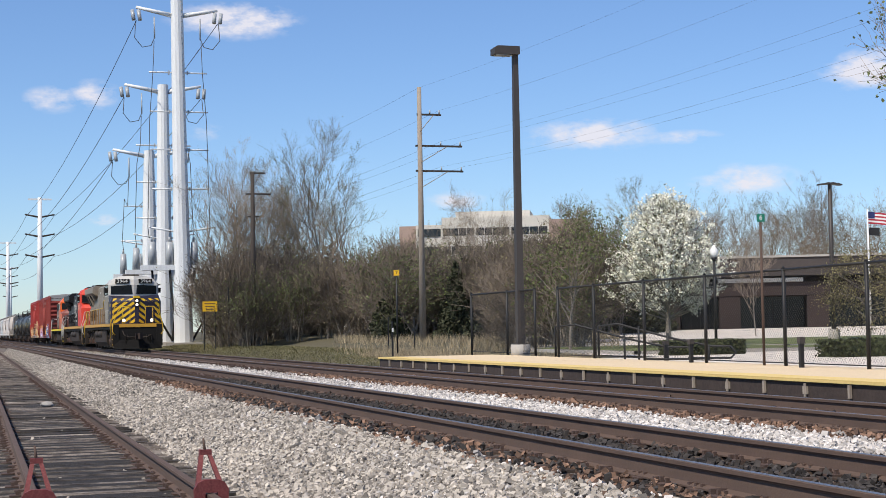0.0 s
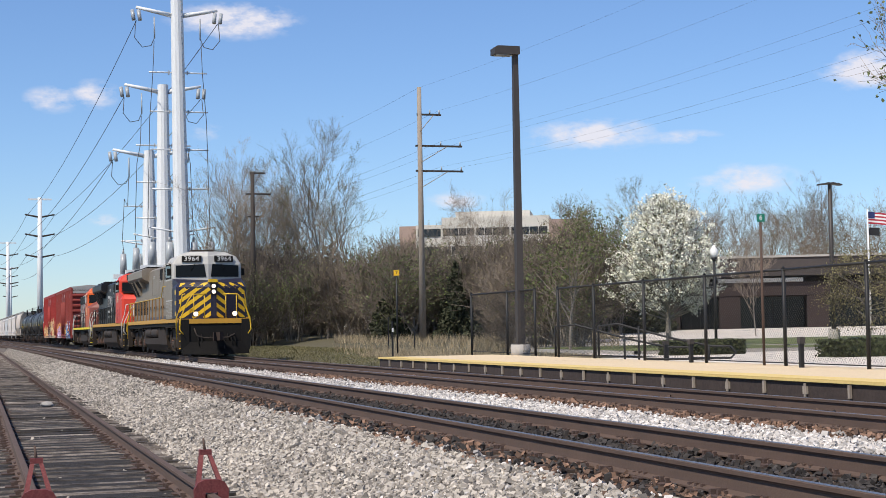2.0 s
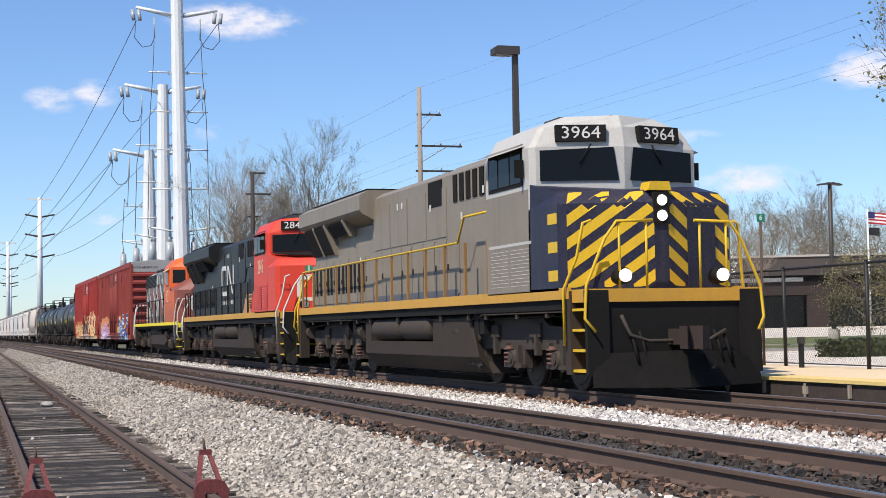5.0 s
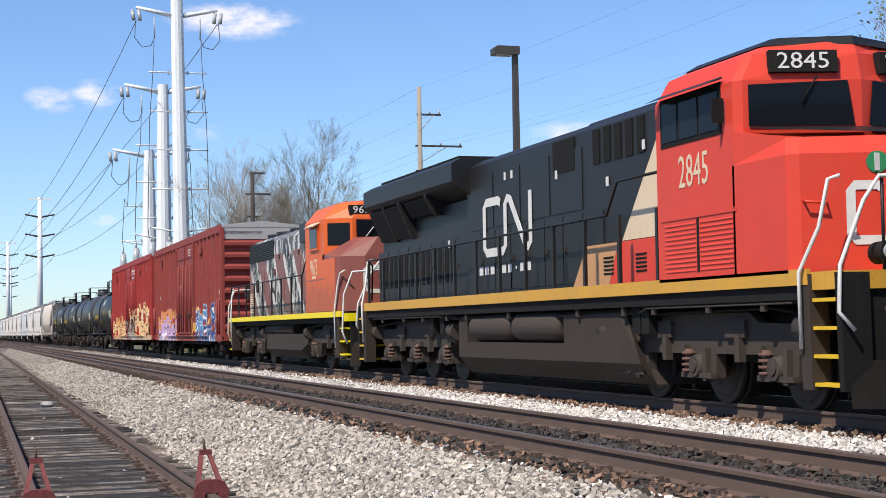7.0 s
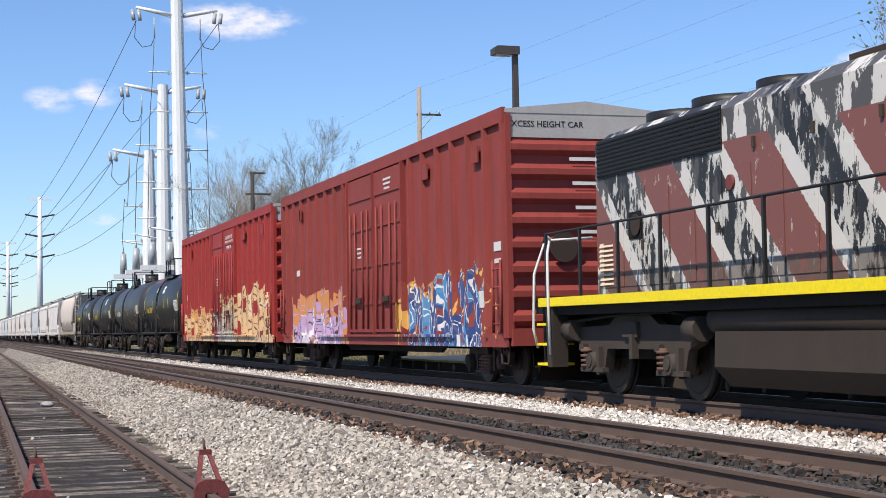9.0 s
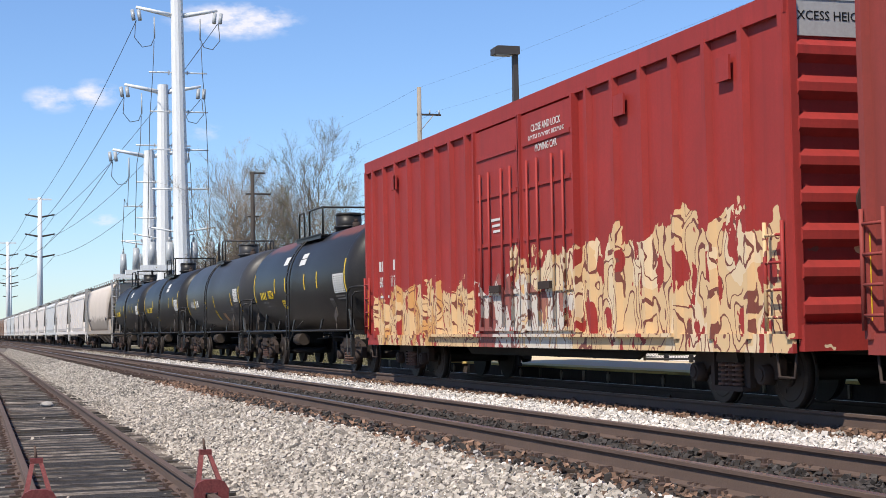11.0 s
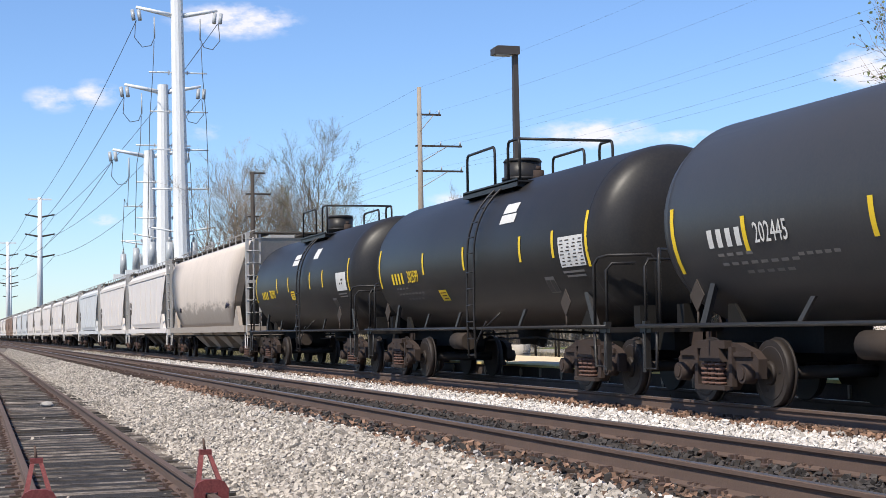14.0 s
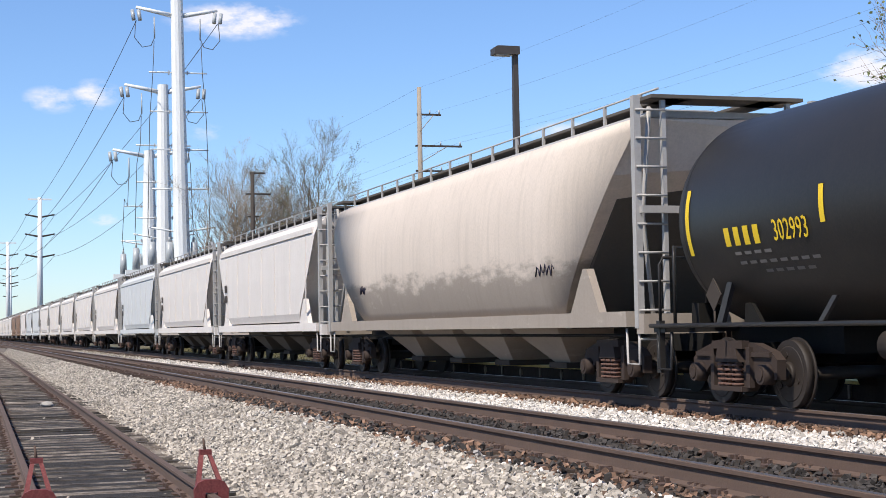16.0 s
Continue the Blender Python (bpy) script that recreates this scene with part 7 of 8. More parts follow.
        part("brake_wheel", cyl(BM(), (0.5 * s, y + s * 0.14, 2.4), (0.5 * s, y + s * 0.17, 2.4), 0.26, n=18), "truck_rust", body)
        for k in range(4):
            part("stencil_line", bx(BM(), 0.1, y + s * 0.104, 3.93 - 0.42 * k, 0.9 - 0.1 * k, 0.006, 0.06), "mark_white", body)
        part("end_sill", span(BM(), -1.45, 1.45, y, y + s * 0.12, 0.72, 1.02), side_mat, body)
        for q in (-1, 1):
            part("stirrup", tube(BM(), [(q * 1.45, y - s * 0.5, 0.8), (q * 1.45, y - s * 0.45, 0.42), (q * 1.45, y - s * 0.1, 0.42), (q * 1.45, y - s * 0.05, 0.8)], 0.02), "truck_rust", car)
        coupler(car, y, s)
        truck2(car, s * 7.15)
    return car


# ---- tank car ----
# marks are (y0, y1, low angle, high angle) on the shell; angles in radians above its middle line
TANKS = [
    dict(number="302754", shell="tank_rusted", label="black tank car with rust along the top and yellow numbers", ink="mark_yellow", ladder=0.18, back=(1.4, 0.72), front=(0.06, -1.58), housing=-0.88,
         strips=((2.68, 0.125, -0.18), (1.18, 0.12, -0.18), (-1.4, 0.12, -0.18), (-2.92, 0.13, -0.18)), ends=(0.28, -0.33),
         whites=((-0.55, -1.28, 0.31, 0.43), (-0.6, -1.27, 0.45, 0.56), (1.17, 1.75, 0.385, 0.57)), notice=(1.5, 1.96, -0.53, -0.34), table=(-5.85, -4.75, -0.31, 0.03), plain=False),
    dict(number="202445", shell="tank_grey", label="dark grey tank car with white numbers", ink="mark_white", ladder=0.35, back=(1.0, 0.82), front=(0.1, -0.55), housing=-0.4,
         strips=((3.98, -0.04, -0.35), (1.23, -0.03, -0.34), (-0.7, -0.04, -0.35), (-4.37, -0.02, -0.34)), ends=(0.12, -0.51),
         whites=(), notice=(-0.8, -0.5, -0.71, -0.42), table=(-5.7, -4.9, -0.25, 0.06), plain=False),
    dict(number="302599", shell="tank_black", label="black tank car with yellow numbers and reflectors", ink="mark_yellow", ladder=-0.85, back=(1.1, -0.52), front=(-1.24, -1.84), housing=0.42,
         strips=((2.56, 0.12, -0.19), (-0.05, 0.11, -0.2), (-3.1, 0.12, -0.19), (-4.6, 0.12, -0.19)), ends=(0.28, -0.33),
         whites=((-1.94, -2.68, 0.32, 0.44), (-1.94, -2.6, 0.46, 0.6)), notice=(1.45, 1.92, -0.61, -0.44), table=(-5.85, -4.85, -0.31, 0.03), plain=False),
    dict(number="302993", shell="tank_black", label="black tank car with yellow numbers next to the hoppers", ink="mark_yellow", ladder=-0.85, back=(1.2, -0.46), front=(-1.2, -1.78), housing=0.44,
         strips=((2.64, 0.12, -0.18), (1.04, 0.11, -0.19), (-1.75, 0.13, -0.18), (-3.25, 0.13, -0.18)), ends=(0.27, -0.34),
         whites=((0.0, 0.73, 0.33, 0.44), (0.02, 0.72, 0.46, 0.57), (-2.36, -1.8, 0.39, 0.61)), notice=(0.3, 0.79, -0.36, -0.18), table=(-5.75, -4.75, -0.28, 0.04), plain=True),
]


def tank_car(d):
    shell_mat, ink = d["shell"], d["ink"]
    car = thing("tank_car", d["label"], "tank car", None, "black tank cars")
    R, ZC, HL = 1.41, 2.40, 6.62
    prof = [(0.25, 0.0), (0.62, 0.07), (0.86, 0.2), (0.96, 0.36), (1.0, 0.55)]
    rings = [(k, -HL + o) for k, o in prof] + [(1.0, -2.0), (1.0, 2.0)] + [(k, HL - o) for k, o in reversed(prof)]
    N = 48
    bm = loft(BM(), [[(R * k * math.cos(2 * math.pi * a / N), y, ZC + R * k * math.sin(2 * math.pi * a / N)) for a in range(N)] for k, y in rings])
    shell = part("shell", bm, shell_mat, car, "dusty black steel shell")

    def skin(y, ang, off=0.006):
        """A point on the shell at angle ang above the horizontal, on the -x side."""
        return Vector((-(R + off) * math.cos(ang), y, ZC + (R + off) * math.sin(ang)))

    def patch(name, y0, y1, a0, a1, material, lab="", off=0.006):
        cols = [[skin(y, a0 + (a1 - a0) * i / 5, off) for i in range(6)] for y in (min(y0, y1), max(y0, y1))]
        return part(name, loft(BM(), cols, closed=False), material, shell, lab)
    for y in (-HL + 0.6, HL - 0.6):
        cols = [[Vector(((R + 0.005) * math.cos(a), yy, ZC + (R + 0.005) * math.sin(a))) for a in np.linspace(0, 2 * math.pi, 41)] for yy in (y - 0.015, y + 0.015)]
        part("weld_seam", loft(BM(), cols, closed=False), shell_mat, shell)
    for y, a1, a0 in d["strips"]:
        patch("reflector", y - 0.05, y + 0.05, a0, a1, "mark_yellow", "yellow reflective strip")
    for y in (-5.98, 5.9):
        patch("reflector", y - 0.05, y + 0.05, d["ends"][1], d["ends"][0], "mark_yellow", "yellow reflective strip")
    # data table near the leading end
    y0, y1, a0, a1 = d["table"]
    patch("data_table", y0, y1, a0, a1, "mark_white", "white data panel" if d["plain"] else "white data table with rows of small figures")
    if d["plain"]:
        for oy, oa in ((0.4, 0.55), (0.4, 0.35), (0.3, 0.55), (0.6, 0.35)):
            patch("figure_bar", y0 + oy * (y1 - y0), y0 + (oy + 0.1) * (y1 - y0), a0 + oa * (a1 - a0), a0 + (oa + 0.1) * (a1 - a0), "under_grey", off=0.009)
    else:
        for k in range(8):
            a = a0 + 0.02 + (a1 - a0 - 0.03) * k / 8
            for q in range(4):
                w = (y1 - y0) / 4
                patch("figure_bar", y0 + q * w + 0.04, y0 + (q + 1) * w - 0.05 - 0.04 * ((k + q) % 3), a, a + 0.013, "under_grey", off=0.009)
    for k in range(2):
        patch("writing_bar", y0 + 0.15, y1 - 0.1 * k, a0 - 0.07 - 0.05 * k, a0 - 0.045 - 0.05 * k, "stencil_grey", "faded line of writing")
    # small framed notice under the table
    patch("data_frame", -4.36, -3.96, -0.61, -0.40, "stencil_grey", "small outlined data frame")
    for p, q in ((-4.34, -4.17), (-4.15, -3.98)):
        patch("frame_field", p, q, -0.595, -0.44, shell_mat, off=0.009)
    for y0, y1, a0, a1 in d["whites"]:
        patch("stencil", y0, y1, a0, a1, "mark_white", "white stencil block")
    y0, y1, a0, a1 = d["notice"]
    patch("notice", y0, y1, a0, a1, "mark_yellow", "small yellow notice")
    for k in range(3):
        patch("writing_bar", y0 + 0.06, y1 - 0.06 - 0.05 * k, a1 - 0.05 - 0.045 * k, a1 - 0.035 - 0.045 * k, "rust_spot", off=0.009)
    # owner's mark as blocks, number lettered, faint lines below
    ca, sa = math.cos(-0.205), math.sin(-0.205)
    m = Matrix.Translation((-(R + 0.012) * ca, 3.35, ZC + (R + 0.012) * sa)) @ Matrix.Rotation(-0.205, 4, "Y") @ SIDE
    lettering(d["number"], 0.36, m, ink, shell, "stencilled car number", squash=0.74)
    for k in range(4):
        patch("mark_block", 4.09 + 0.24 * k, 4.22 + 0.24 * k, -0.29, -0.125, ink, "stencilled mark block")
    for k, (p, q) in enumerate(((3.9, 4.8), (2.9, 4.6), (3.1, 4.3))):
        y = p
        while y < q:
            patch("writing_bar", y, y + 0.16, -0.375 - 0.09 * k, -0.345 - 0.09 * k, "stencil_grey", "faded line of writing")
            y += 0.24
    if ink == "mark_white":
        for p, q, a in ((-2.4, -1.55, -0.47), (-4.6, -2.7, -0.47), (-4.5, -3.2, -0.53), (2.0, 2.8, -0.43)):
            y = p
            while y < q:
                patch("writing_bar", y, y + 0.13, a, a + 0.03, "stencil_grey", "small line of writing")
                y += 0.19
        patch("tan_notice", -2.43, -1.9, -0.75, -0.52, "tan_panel", "weathered tan notice")
    # valve housing, walkway and pipe rails on top
    hy = d["housing"]
    bm = cyl(BM(), (0, hy, 3.72), (0, hy, 4.22), 0.36, 0.36, 22)
    cyl(bm, (0, hy, 3.86), (0, hy, 3.92), 0.41, 0.41, 22)
    part("valve_housing", bm, shell_mat, car, "round valve housing")
    part("housing_lid", cyl(BM(), (0, hy, 4.22), (0, hy, 4.28), 0.38, 0.34, 22), shell_mat, car)
    vy = hy - 0.85
    bm = cyl(BM(), (0, vy, 3.75), (0, vy, 3.98), 0.12, 0.10, 10)
    cyl(bm, (0, vy, 3.98), (0, vy, 4.06), 0.06, 0.05, 8)
    cyl(bm, (0.1, vy + 0.25, 3.75), (0.1, vy + 0.25, 3.92), 0.07, 0.07, 8)
    part("valve", bm, "truck_rust", car, "small safety valves")
    yb, yf = d["back"][0] + 0.05, d["front"][1] - 0.05
    pl = part("top_platform", span(BM(), -0.98, -0.5, yf, yb, 3.62, 3.65), shell_mat, car, "grated top walkway")
    part("top_platform", span(BM(), 0.5, 0.98, yf, yb, 3.62, 3.65), shell_mat, car)
    part("toe_board", span(BM(), -0.98, -0.96, yf, yb, 3.54, 3.68), shell_mat, pl)
    for y in np.arange(yf + 0.1, yb, 0.42):
        part("platform_bracket", prism(BM(), [(-0.97, 3.62), (-0.97, 3.56), (-0.75, 3.52), (-0.5, 3.62)], "y", y, y + 0.04), shell_mat, pl)
    for q in (-0.9, 0.9):
        for y0, y1 in (d["back"], d["front"]):
            e = math.copysign(0.09, y1 - y0)
            part("safety_rail", tube(BM(), [(q, y0, 3.6), (q, y0, 4.28), (q, y0 + e * 0.35, 4.37), (q, y0 + e, 4.40), (q, y1 - e, 4.40), (q, y1 - e * 0.35, 4.37), (q, y1, 4.28), (q, y1, 3.6)], 0.027, 7), shell_mat, pl, "black pipe safety rail")
    yf = d["front"][1] + 0.06
    part("safety_rail", tube(BM(), [(-0.9, yf, 4.395), (0.9, yf, 4.395)], 0.027, 7), shell_mat, pl, "black cross rail")
    # side ladder curved over the shell
    ly = d["ladder"]
    for q in (-1, 1):
        bm = BM()
        for o in (-0.19, 0.19):
            pts = [(q * 1.56, ly + o - 0.12, 0.5), (q * 1.54, ly + o, 1.2), (q * 1.53, ly + o, 2.3)] + [(q * (R + 0.11) * math.cos(a), ly + o, ZC + (R + 0.11) * math.sin(a)) for a in np.linspace(0.1, 1.0, 8)]
            tube(bm, pts, 0.02, 6)
        for k in range(6):
            cyl(bm, (q * 1.545, ly - 0.19, 0.55 + 0.3 * k), (q * 1.545, ly + 0.19, 0.55 + 0.3 * k), 0.014, n=5)
        for a in np.linspace(0.0, 0.95, 6):
            x, z = q * (R + 0.11) * math.cos(a), ZC + (R + 0.11) * math.sin(a)
            cyl(bm, (x, ly - 0.19, z), (x, ly + 0.19, z), 0.014, n=5)
        part("ladder", bm, "tank_black", car, "curved side ladder")
        part("ladder_brace", tube(BM(), [(q * 1.5, ly - 0.75, 1.15), (q * 1.53, ly - 0.2, 0.75), (q * 1.54, ly - 0.25, 0.55)], 0.016, 5), "tank_black", car)
        part("ladder_brace", tube(BM(), [(q * 1.5, ly - 0.55, 1.0), (q * 1.3, ly - 0.95, 1.3)], 0.016, 5), "tank_black", car)
        part("side_rail", tube(BM(), [(q * 1.5, -6.9, 1.03), (q * 1.5, 6.9, 1.03)], 0.03), "tank_black", car, "low running rail")
        for y, e in ((-2.62, -1), (2.95, -1), (0.9, -1)):
            part("rail_bracket", prism(BM(), [(y, 1.03), (y + 0.10, 1.03), (y + 0.10 + 0.34 * e, 1.34), (y + 0.34 * e, 1.34)], "x", q * 1.22, q * 1.26), "tank_grey", car, "flat sloped bracket")
        for e in (-1, 1):
            part("bolster_plate", prism(BM(), [(e * 5.72, 1.0), (e * 5.56, 1.0), (e * 5.24, 1.56), (e * 5.36, 1.58)], "x", q * 1.08, q * 1.14), "tank_grey", car, "sloped bolster plate")
            part("bolster_plate", prism(BM(), [(e * 4.7, 1.0), (e * 5.2, 1.0), (e * 5.16, 1.3), (e * 5.0, 1.3)], "x", q * 0.95, q * 1.0), "under_dark", car)
            dia = part("diamond_placard", prism(BM(), [(e * 5.18, 1.62), (e * 5.18 + 0.2, 1.41), (e * 5.18, 1.20), (e * 5.18 - 0.2, 1.41)], "x", q * 1.42, q * 1.435), "under_grey", car, "grey diamond placard holder")
            part("placard_post", cyl(BM(), (q * 1.42, e * 5.18, 1.0), (q * 1.42, e * 5.18, 1.22), 0.016, n=6), "under_grey", dia)
    # underside and ends
    part("bottom_outlet", cyl(BM(), (0, 0, 0.72), (0, 0, 1.1), 0.25, 0.34, 12), "under_dark", car)
    part("outlet_leg", tube(BM(), [(0, 0, 0.75), (0, -0.5, 0.7), (-0.2, -0.9, 0.8)], 0.05), "under_dark", car)
    part("brake_reservoir", cyl(BM(), (-0.75, 1.6, 0.78), (-0.75, 2.4, 0.78), 0.17, n=14), "under", car, "small brake reservoir")
    part("brake_rod", tube(BM(), [(-0.35, -4.4, 0.72), (-0.3, -1.0, 0.85), (-0.35, 1.6, 0.8)], 0.02, 5), "under_dark", car)
    part("train_pipe", tube(BM(), [(0.3, -6.6, 0.85), (0.35, 0, 0.95), (0.3, 6.6, 0.85)], 0.025, 5), "under_dark", car)
    for y in (-3.4, -2.9, -1.6, 3.3):
        part("pipe_hanger", bx(BM(), 0.35, y, 1.0, 0.03, 0.05, 0.25), "under_dark", car)
    for e in (-1, 1):
        y = e * 6.75
        part("stub_sill", span(BM(), -0.35, 0.35, y - e * 2.8, y, 0.66, 1.02), "under_dark", car)
        part("end_platform", span(BM(), -1.45, 1.45, y - e * 0.2, y + e * 0.15, 0.94, 1.02), "tank_black", car)
        part("brake_valve", bx(BM(), -0.75, y - e * 0.05, 1.18, 0.34, 0.22, 0.3), "under_dark", car)
        for q in (-1, 1):
            part("end_handrail", tube(BM(), [(q * 1.42, y - e * 0.45, 1.0), (q * 1.42, y - e * 0.45, 1.95), (q * 1.38, y - e * 0.38, 2.05), (q * 1.3, y - e * 0.2, 2.08), (q * 0.75, y + e * 0.1, 2.08), (q * 0.68, y + e * 0.1, 2.0), (q * 0.66, y + e * 0.1, 1.0)], 0.024), "tank_black", car, "bent end handrail")
            part("end_handrail", tube(BM(), [(q * 1.42, y, 1.0), (q * 1.42, y, 1.85), (q * 1.35, y + e * 0.04, 1.95), (q * 1.0, y + e * 0.1, 1.95)], 0.022), "tank_black", car)
            part("corner_post", span(BM(), q * 1.38, q * 1.46, y - e * 0.05, y + e * 0.05, 0.4, 1.1), "tank_black", car)
            part("stirrup", tube(BM(), [(q * 1.45, y - e * 0.4, 0.95), (q * 1.45, y - e * 0.38, 0.45), (q * 1.45, y, 0.45), (q * 1.45, y + e * 0.02, 0.95)], 0.022), "tank_black", car)
        coupler(car, y - e * 0.15, e)
        truck2(car, e * 5.33)
    return car


# ---- covered hoppers ----
def hopper(side_mat, label, rounded, half, group="covered hoppers"):
    car = thing("hopper_car", label, "hopper car", None, group)
    L = half
    if rounded:
        half_cs = [(-1.51 + 0.30 * abs((z - 2.5) / 1.5) ** 2.4, z) for z in np.linspace(1.2, 4.0, 15)]
        cs = half_cs + [(-x, z) for x, z in reversed(half_cs)]
    else:
        cs = [(-1.42, 1.28), (-1.48, 1.5), (-1.49, 2.6), (-1.47, 3.55), (-1.38, 3.82), (-1.15, 4.02), (1.15, 4.02), (1.38, 3.82), (1.47, 3.55), (1.49, 2.6), (1.48, 1.5), (1.42, 1.28)]
    be = 1.4 if rounded else 1.2

    def sec(y, cut):
        return [(x, y + (cut * (max(0, 3.75 - z) / 1.5) ** 1.25 if cut else 0), z) for x, z in cs]
    body = part("body", loft(BM(), [sec(-L + 0.5, be), sec(-L + 3.9, 0), sec(L - 3.9, 0), sec(L - 0.5, -be)], smooth=rounded), side_mat, car, "smooth curved car side" if rounded else "flat panelled car side")
    part("roof", prism(BM(), [(-1.2, 3.99), (1.2, 3.99), (1.0, 4.10), (-1.0, 4.10)], "y", -L + 0.5, L - 0.5), "roof_grey", car, "grey roof")
    part("roof_walk", span(BM(), -0.95, -0.55, -L + 0.2, L - 0.2, 4.22, 4.26), "hopper_dark", car, "grated roof walkway")
    part("roof_walk", span(BM(), 0.55, 0.95, -L + 0.2, L - 0.2, 4.22, 4.26), "hopper_dark", car)
    part("end_walk", span(BM(), -1.2, 1.2, -L + 0.1, -L + 0.75, 4.22, 4.27), "hopper_dark", car)
    part("end_walk", span(BM(), -1.2, 1.2, L - 0.75, L - 0.1, 4.22, 4.27), "hopper_dark", car)
    for k, y in enumerate(np.linspace(-L + 1.0, L - 1.0, 14)):
        part("roof_post", span(BM(), -0.97, -0.93, y - 0.03, y + 0.03, 4.0, 4.4), "roof_grey", car)
    part("roof_rail", cyl(BM(), (-0.95, -L + 0.4, 4.4), (-0.95, L - 0.4, 4.4), 0.016, n=5), "roof_grey", car)
    for y in np.linspace(-L + 2.2, L - 2.2, 5):
        part("roof_hatch", span(BM(), -0.4, 0.4, y - 0.9, y + 0.9, 4.09, 4.24), "roof_grey", car, "long roof hatch")
    if not rounded:
        for s in (-1, 1):
            for y in np.arange(-L + 1.6, L - 1.4, 2.1):
                part("side_seam", prism(BM(), [(s * 1.48, 1.5), (s * 1.505, 1.5), (s * 1.513, 2.6), (s * 1.487, 3.55), (s * 1.46, 3.55), (s * 1.48, 2.6)], "y", y, y + 0.04), side_mat, body)
            part("top_rail", span(BM(), s * 1.38, s * 1.50, -L + 0.9, L - 0.9, 3.62, 3.76), side_mat, body)
            for k in range(2):
                part("stencil", bx(BM(), s * 1.515, L - 2.2, 2.5 - 0.35 * k, 0.006, 0.45, 0.25), "under_grey", body, "grey stencil block")
    else:
        for s in (-1, 1):
            for y, z, w in ((-L + 3.2, 1.95, 0.8), (L - 4.0, 1.95, 0.5)):
                part("scrawl", tube(BM(), [(s * 1.49, y + w * t, z + 0.1 * math.sin(t * 30)) for t in np.linspace(0, 1, 14)], 0.012, 4), "navy", body, "small blue scrawled tag")
    for s in (-1, 1):
        part("side_sill", span(BM(), s * 1.30, s * 1.48, -L + 0.5, L - 0.5, 1.02, 1.24), side_mat, car, "pale side sill")
        for e in (-1, 1):
            y = e * (L - 0.2)
            part("corner_plate", prism(BM(), [(y - e * 2.4, 1.24), (y - e * 1.9, 1.9), (y - e * 1.75, 1.9), (y - e * 1.3, 1.24)], "x", s * 1.34, s * 1.46), side_mat, car)
            part("end_post", span(BM(), s * 1.36, s * 1.46, y - 0.06, y + 0.06, 1.0, 4.25), "roof_grey", car)
            part("end_post", span(BM(), s * 0.96, s * 1.02, y - 0.04, y + 0.04, 1.0, 4.2), "roof_grey", car)
            for k in range(9):
                part("rung", cyl(BM(), (s * 1.44, y + e * 0.07, 0.85 + 0.40 * k), (s * 0.98, y + e * 0.07, 0.85 + 0.40 * k), 0.018, n=5), "roof_grey", car)
            part("end_brace", tube(BM(), [(s * 1.2, y, 1.1), (s * 1.1, y - e * 0.5, 2.6), (s * 1.2, y, 4.1)], 0.035, 5), "roof_grey", car)
            part("stirrup", tube(BM(), [(s * 1.42, y, 1.0), (s * 1.42, y, 0.5), (s * 1.42, y - e * 0.4, 0.5), (s * 1.42, y - e * 0.42, 1.0)], 0.02), "roof_grey", car)
    for e in (-1, 1):
        y = e * (L - 0.1)
        part("end_sill", span(BM(), -1.45, 1.45, y - 0.12, y + 0.12, 0.92, 1.2), side_mat, car)
        part("stub_sill", span(BM(), -0.35, 0.35, y - e * 3.4, y, 0.66, 1.0), "under_dark", car)
        # round-sided car: end sheets coloured dark to carry the shade of its ends
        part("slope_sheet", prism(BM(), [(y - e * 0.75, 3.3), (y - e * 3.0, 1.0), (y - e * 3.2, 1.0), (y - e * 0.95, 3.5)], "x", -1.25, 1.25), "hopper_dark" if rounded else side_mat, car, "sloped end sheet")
        part("end_crossbar", span(BM(), -1.4, 1.4, y - 0.05, y + 0.05, 2.6, 2.7), "roof_grey", car)
        coupler(car, y, e)
        truck2(car, e * (L - 1.85))
    nb = 4 if rounded else 3
    for k in range(nb):
        y = (k - (nb - 1) / 2) * (2 * L - 7.6) / nb
        w = (2 * L - 7.6) / nb / 2
        bm = BM()
        loft(bm, [[(-1.3, y - w, 1.24), (1.3, y - w, 1.24), (1.3, y + w, 1.24), (-1.3, y + w, 1.24)], [(-0.55, y - 0.35, 0.42), (0.55, y - 0.35, 0.42), (0.55, y + 0.35, 0.42), (-0.55, y + 0.35, 0.42)]], smooth=False)
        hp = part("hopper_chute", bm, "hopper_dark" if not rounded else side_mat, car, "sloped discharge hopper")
        part("outlet_gate", bx(BM(), 0, y, 0.38, 1.3, 0.8, 0.1), "under", hp)
    part("brake_pipe", cyl(BM(), (-1.25, -L + 1, 0.9), (-1.25, L - 1, 0.9), 0.025, n=5), "under_dark", car)
    return car


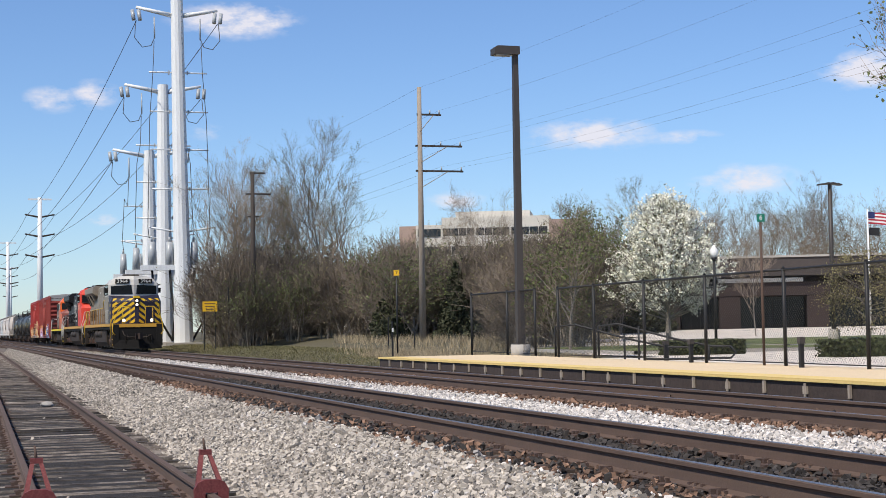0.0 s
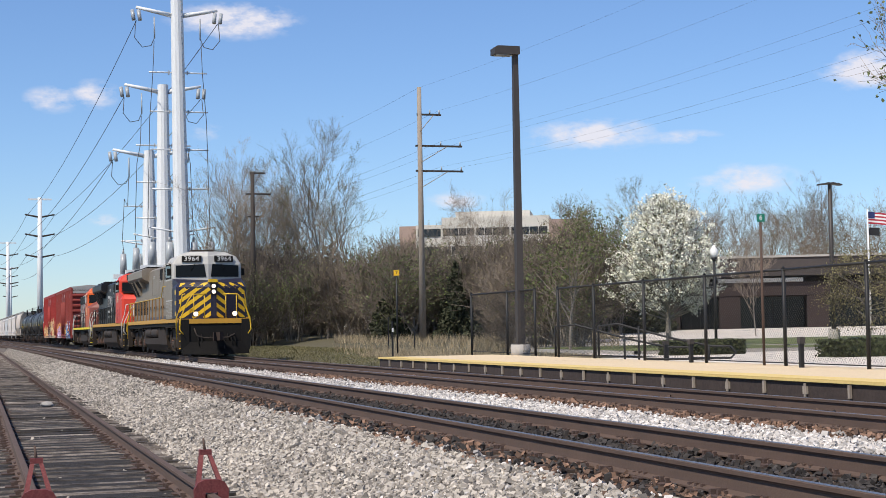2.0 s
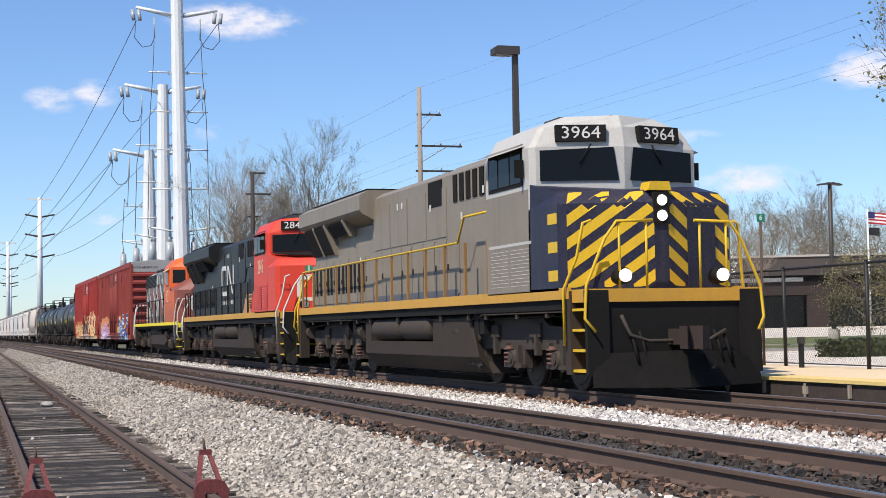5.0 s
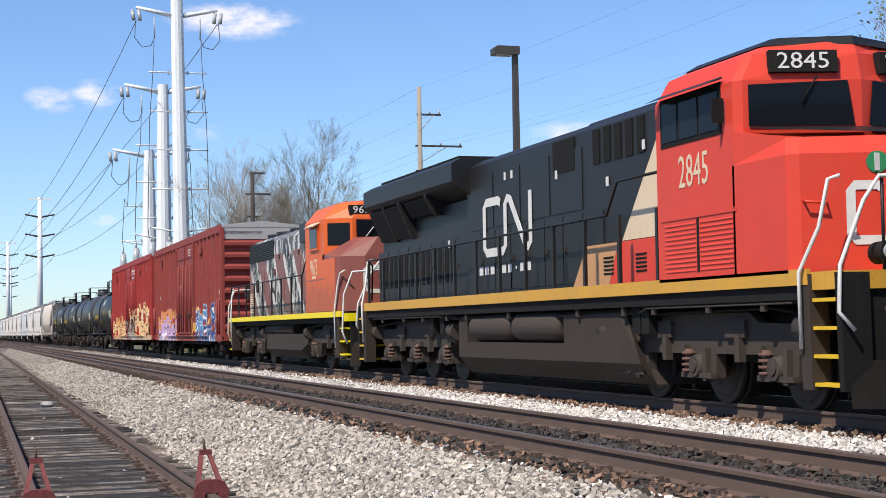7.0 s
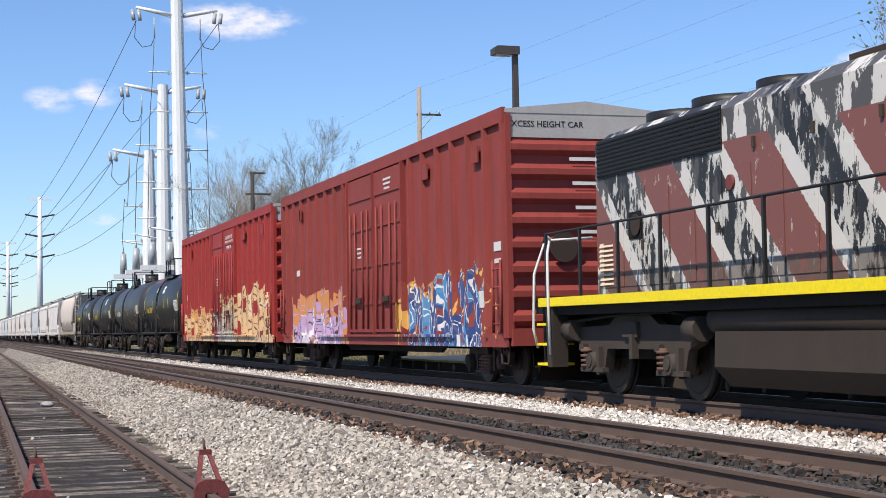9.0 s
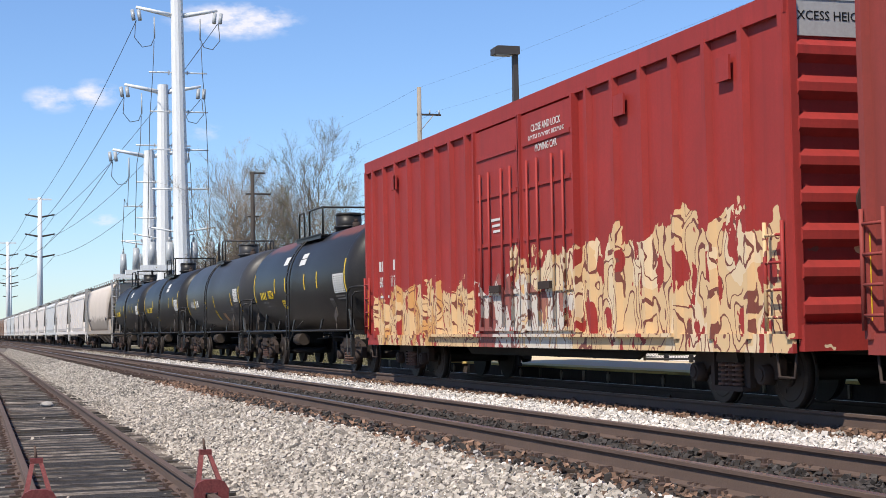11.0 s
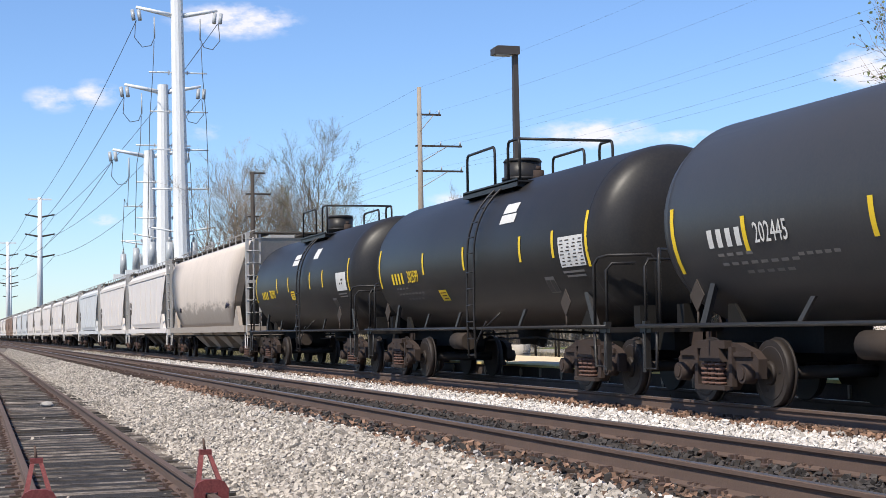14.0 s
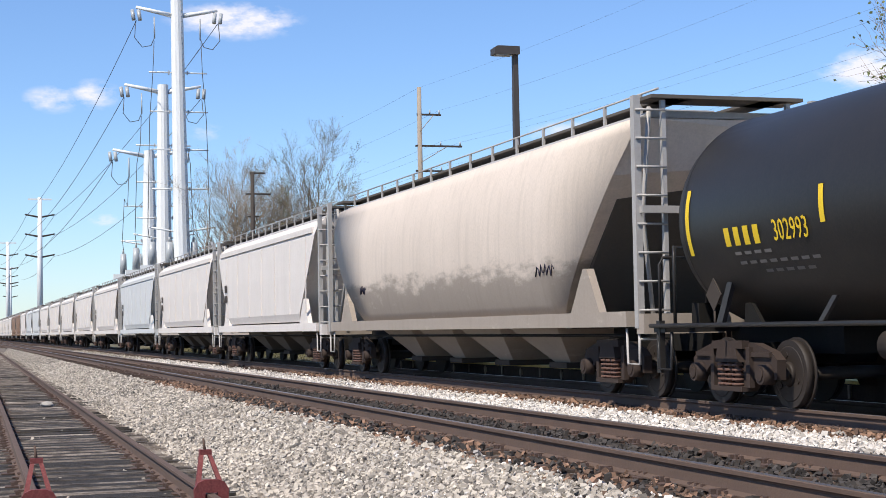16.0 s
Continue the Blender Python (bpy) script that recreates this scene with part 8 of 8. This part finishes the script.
# ---- the train: each car and its centre along the track at the eighth second's pace ----
TRAIN = [(lead_locomotive(), 105.75), (second_locomotive(), 128.05), (old_locomotive(), 148.15),
         (boxcar("box_red_tagged", "tall red boxcar with blue, orange and purple graffiti", [(-8.9, 2.45, 0.45, 0.16), (-8.9, 2.2, 0.4, 0.08), (7.4, 2.6, 0.5, 0.16), (-8.0, 1.55, 0.3, 0.3)]), 166.85),
         (boxcar("box_red_sprayed", "tall red boxcar with cream and yellow graffiti", [(8.35, 2.42, 0.16, 0.22), (8.1, 2.42, 0.16, 0.22), (7.2, 2.42, 0.16, 0.22), (6.95, 2.42, 0.12, 0.22), (8.0, 1.75, 0.7, 0.05)]), 187.05)]
for i, spec in enumerate(TANKS):
    TRAIN.append((tank_car(spec), 205.03 + 14.83 * i))
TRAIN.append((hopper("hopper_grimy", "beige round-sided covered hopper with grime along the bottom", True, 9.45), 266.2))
flat = {"hopper_white": hopper("hopper_white", "white flat-sided covered hopper car", False, 8.25), "hopper_blue": hopper("hopper_blue", "pale blue-grey covered hopper car", False, 8.25), "hopper_brown": hopper("hopper_brown", "brown covered hopper car far down the train", False, 8.25)}
used = set()
for k in range(21):
    kind = "hopper_blue" if k in (2, 8, 9) else ("hopper_brown" if k in (11, 12) else "hopper_white")
    car = copy_thing(flat[kind], Matrix()) if kind in used else flat[kind]
    used.add(kind)
    TRAIN.append((car, 284.60 + 17.15 * k))


def motions():
    for th, c0 in TRAIN:
        walk(th, [(t, pose(C3, c0 - 14.7336 * t - 0.02305 * (t - 8) ** 2, 0)) for t in range(17)])
    # wheels roll with the train; wheel pairs at the same place in their trucks share one set of keys
    keyed = {}
    for ob in [o for o in bpy.data.objects if o.name.startswith("wheelset")]:
        r, y = round(ob.location.z, 3), round(ob.location.y, 3)
        if (r, y) not in keyed:
            rows = []
            for k in range(481):
                t = k / 30
                way = 14.7336 * t + 0.02305 * (t - 8) ** 2
                rows.append((t, pose(0, y, r, math.degrees(way / r) % 360)))
            walk(ob, rows)
            keyed[(r, y)] = ob
        else:
            src = keyed[(r, y)].animation_data
            ob.rotation_mode = "QUATERNION"
            ob.animation_data_create()
            ob.animation_data.action = src.action
            ob.animation_data.action_slot = src.action_slot


motions()
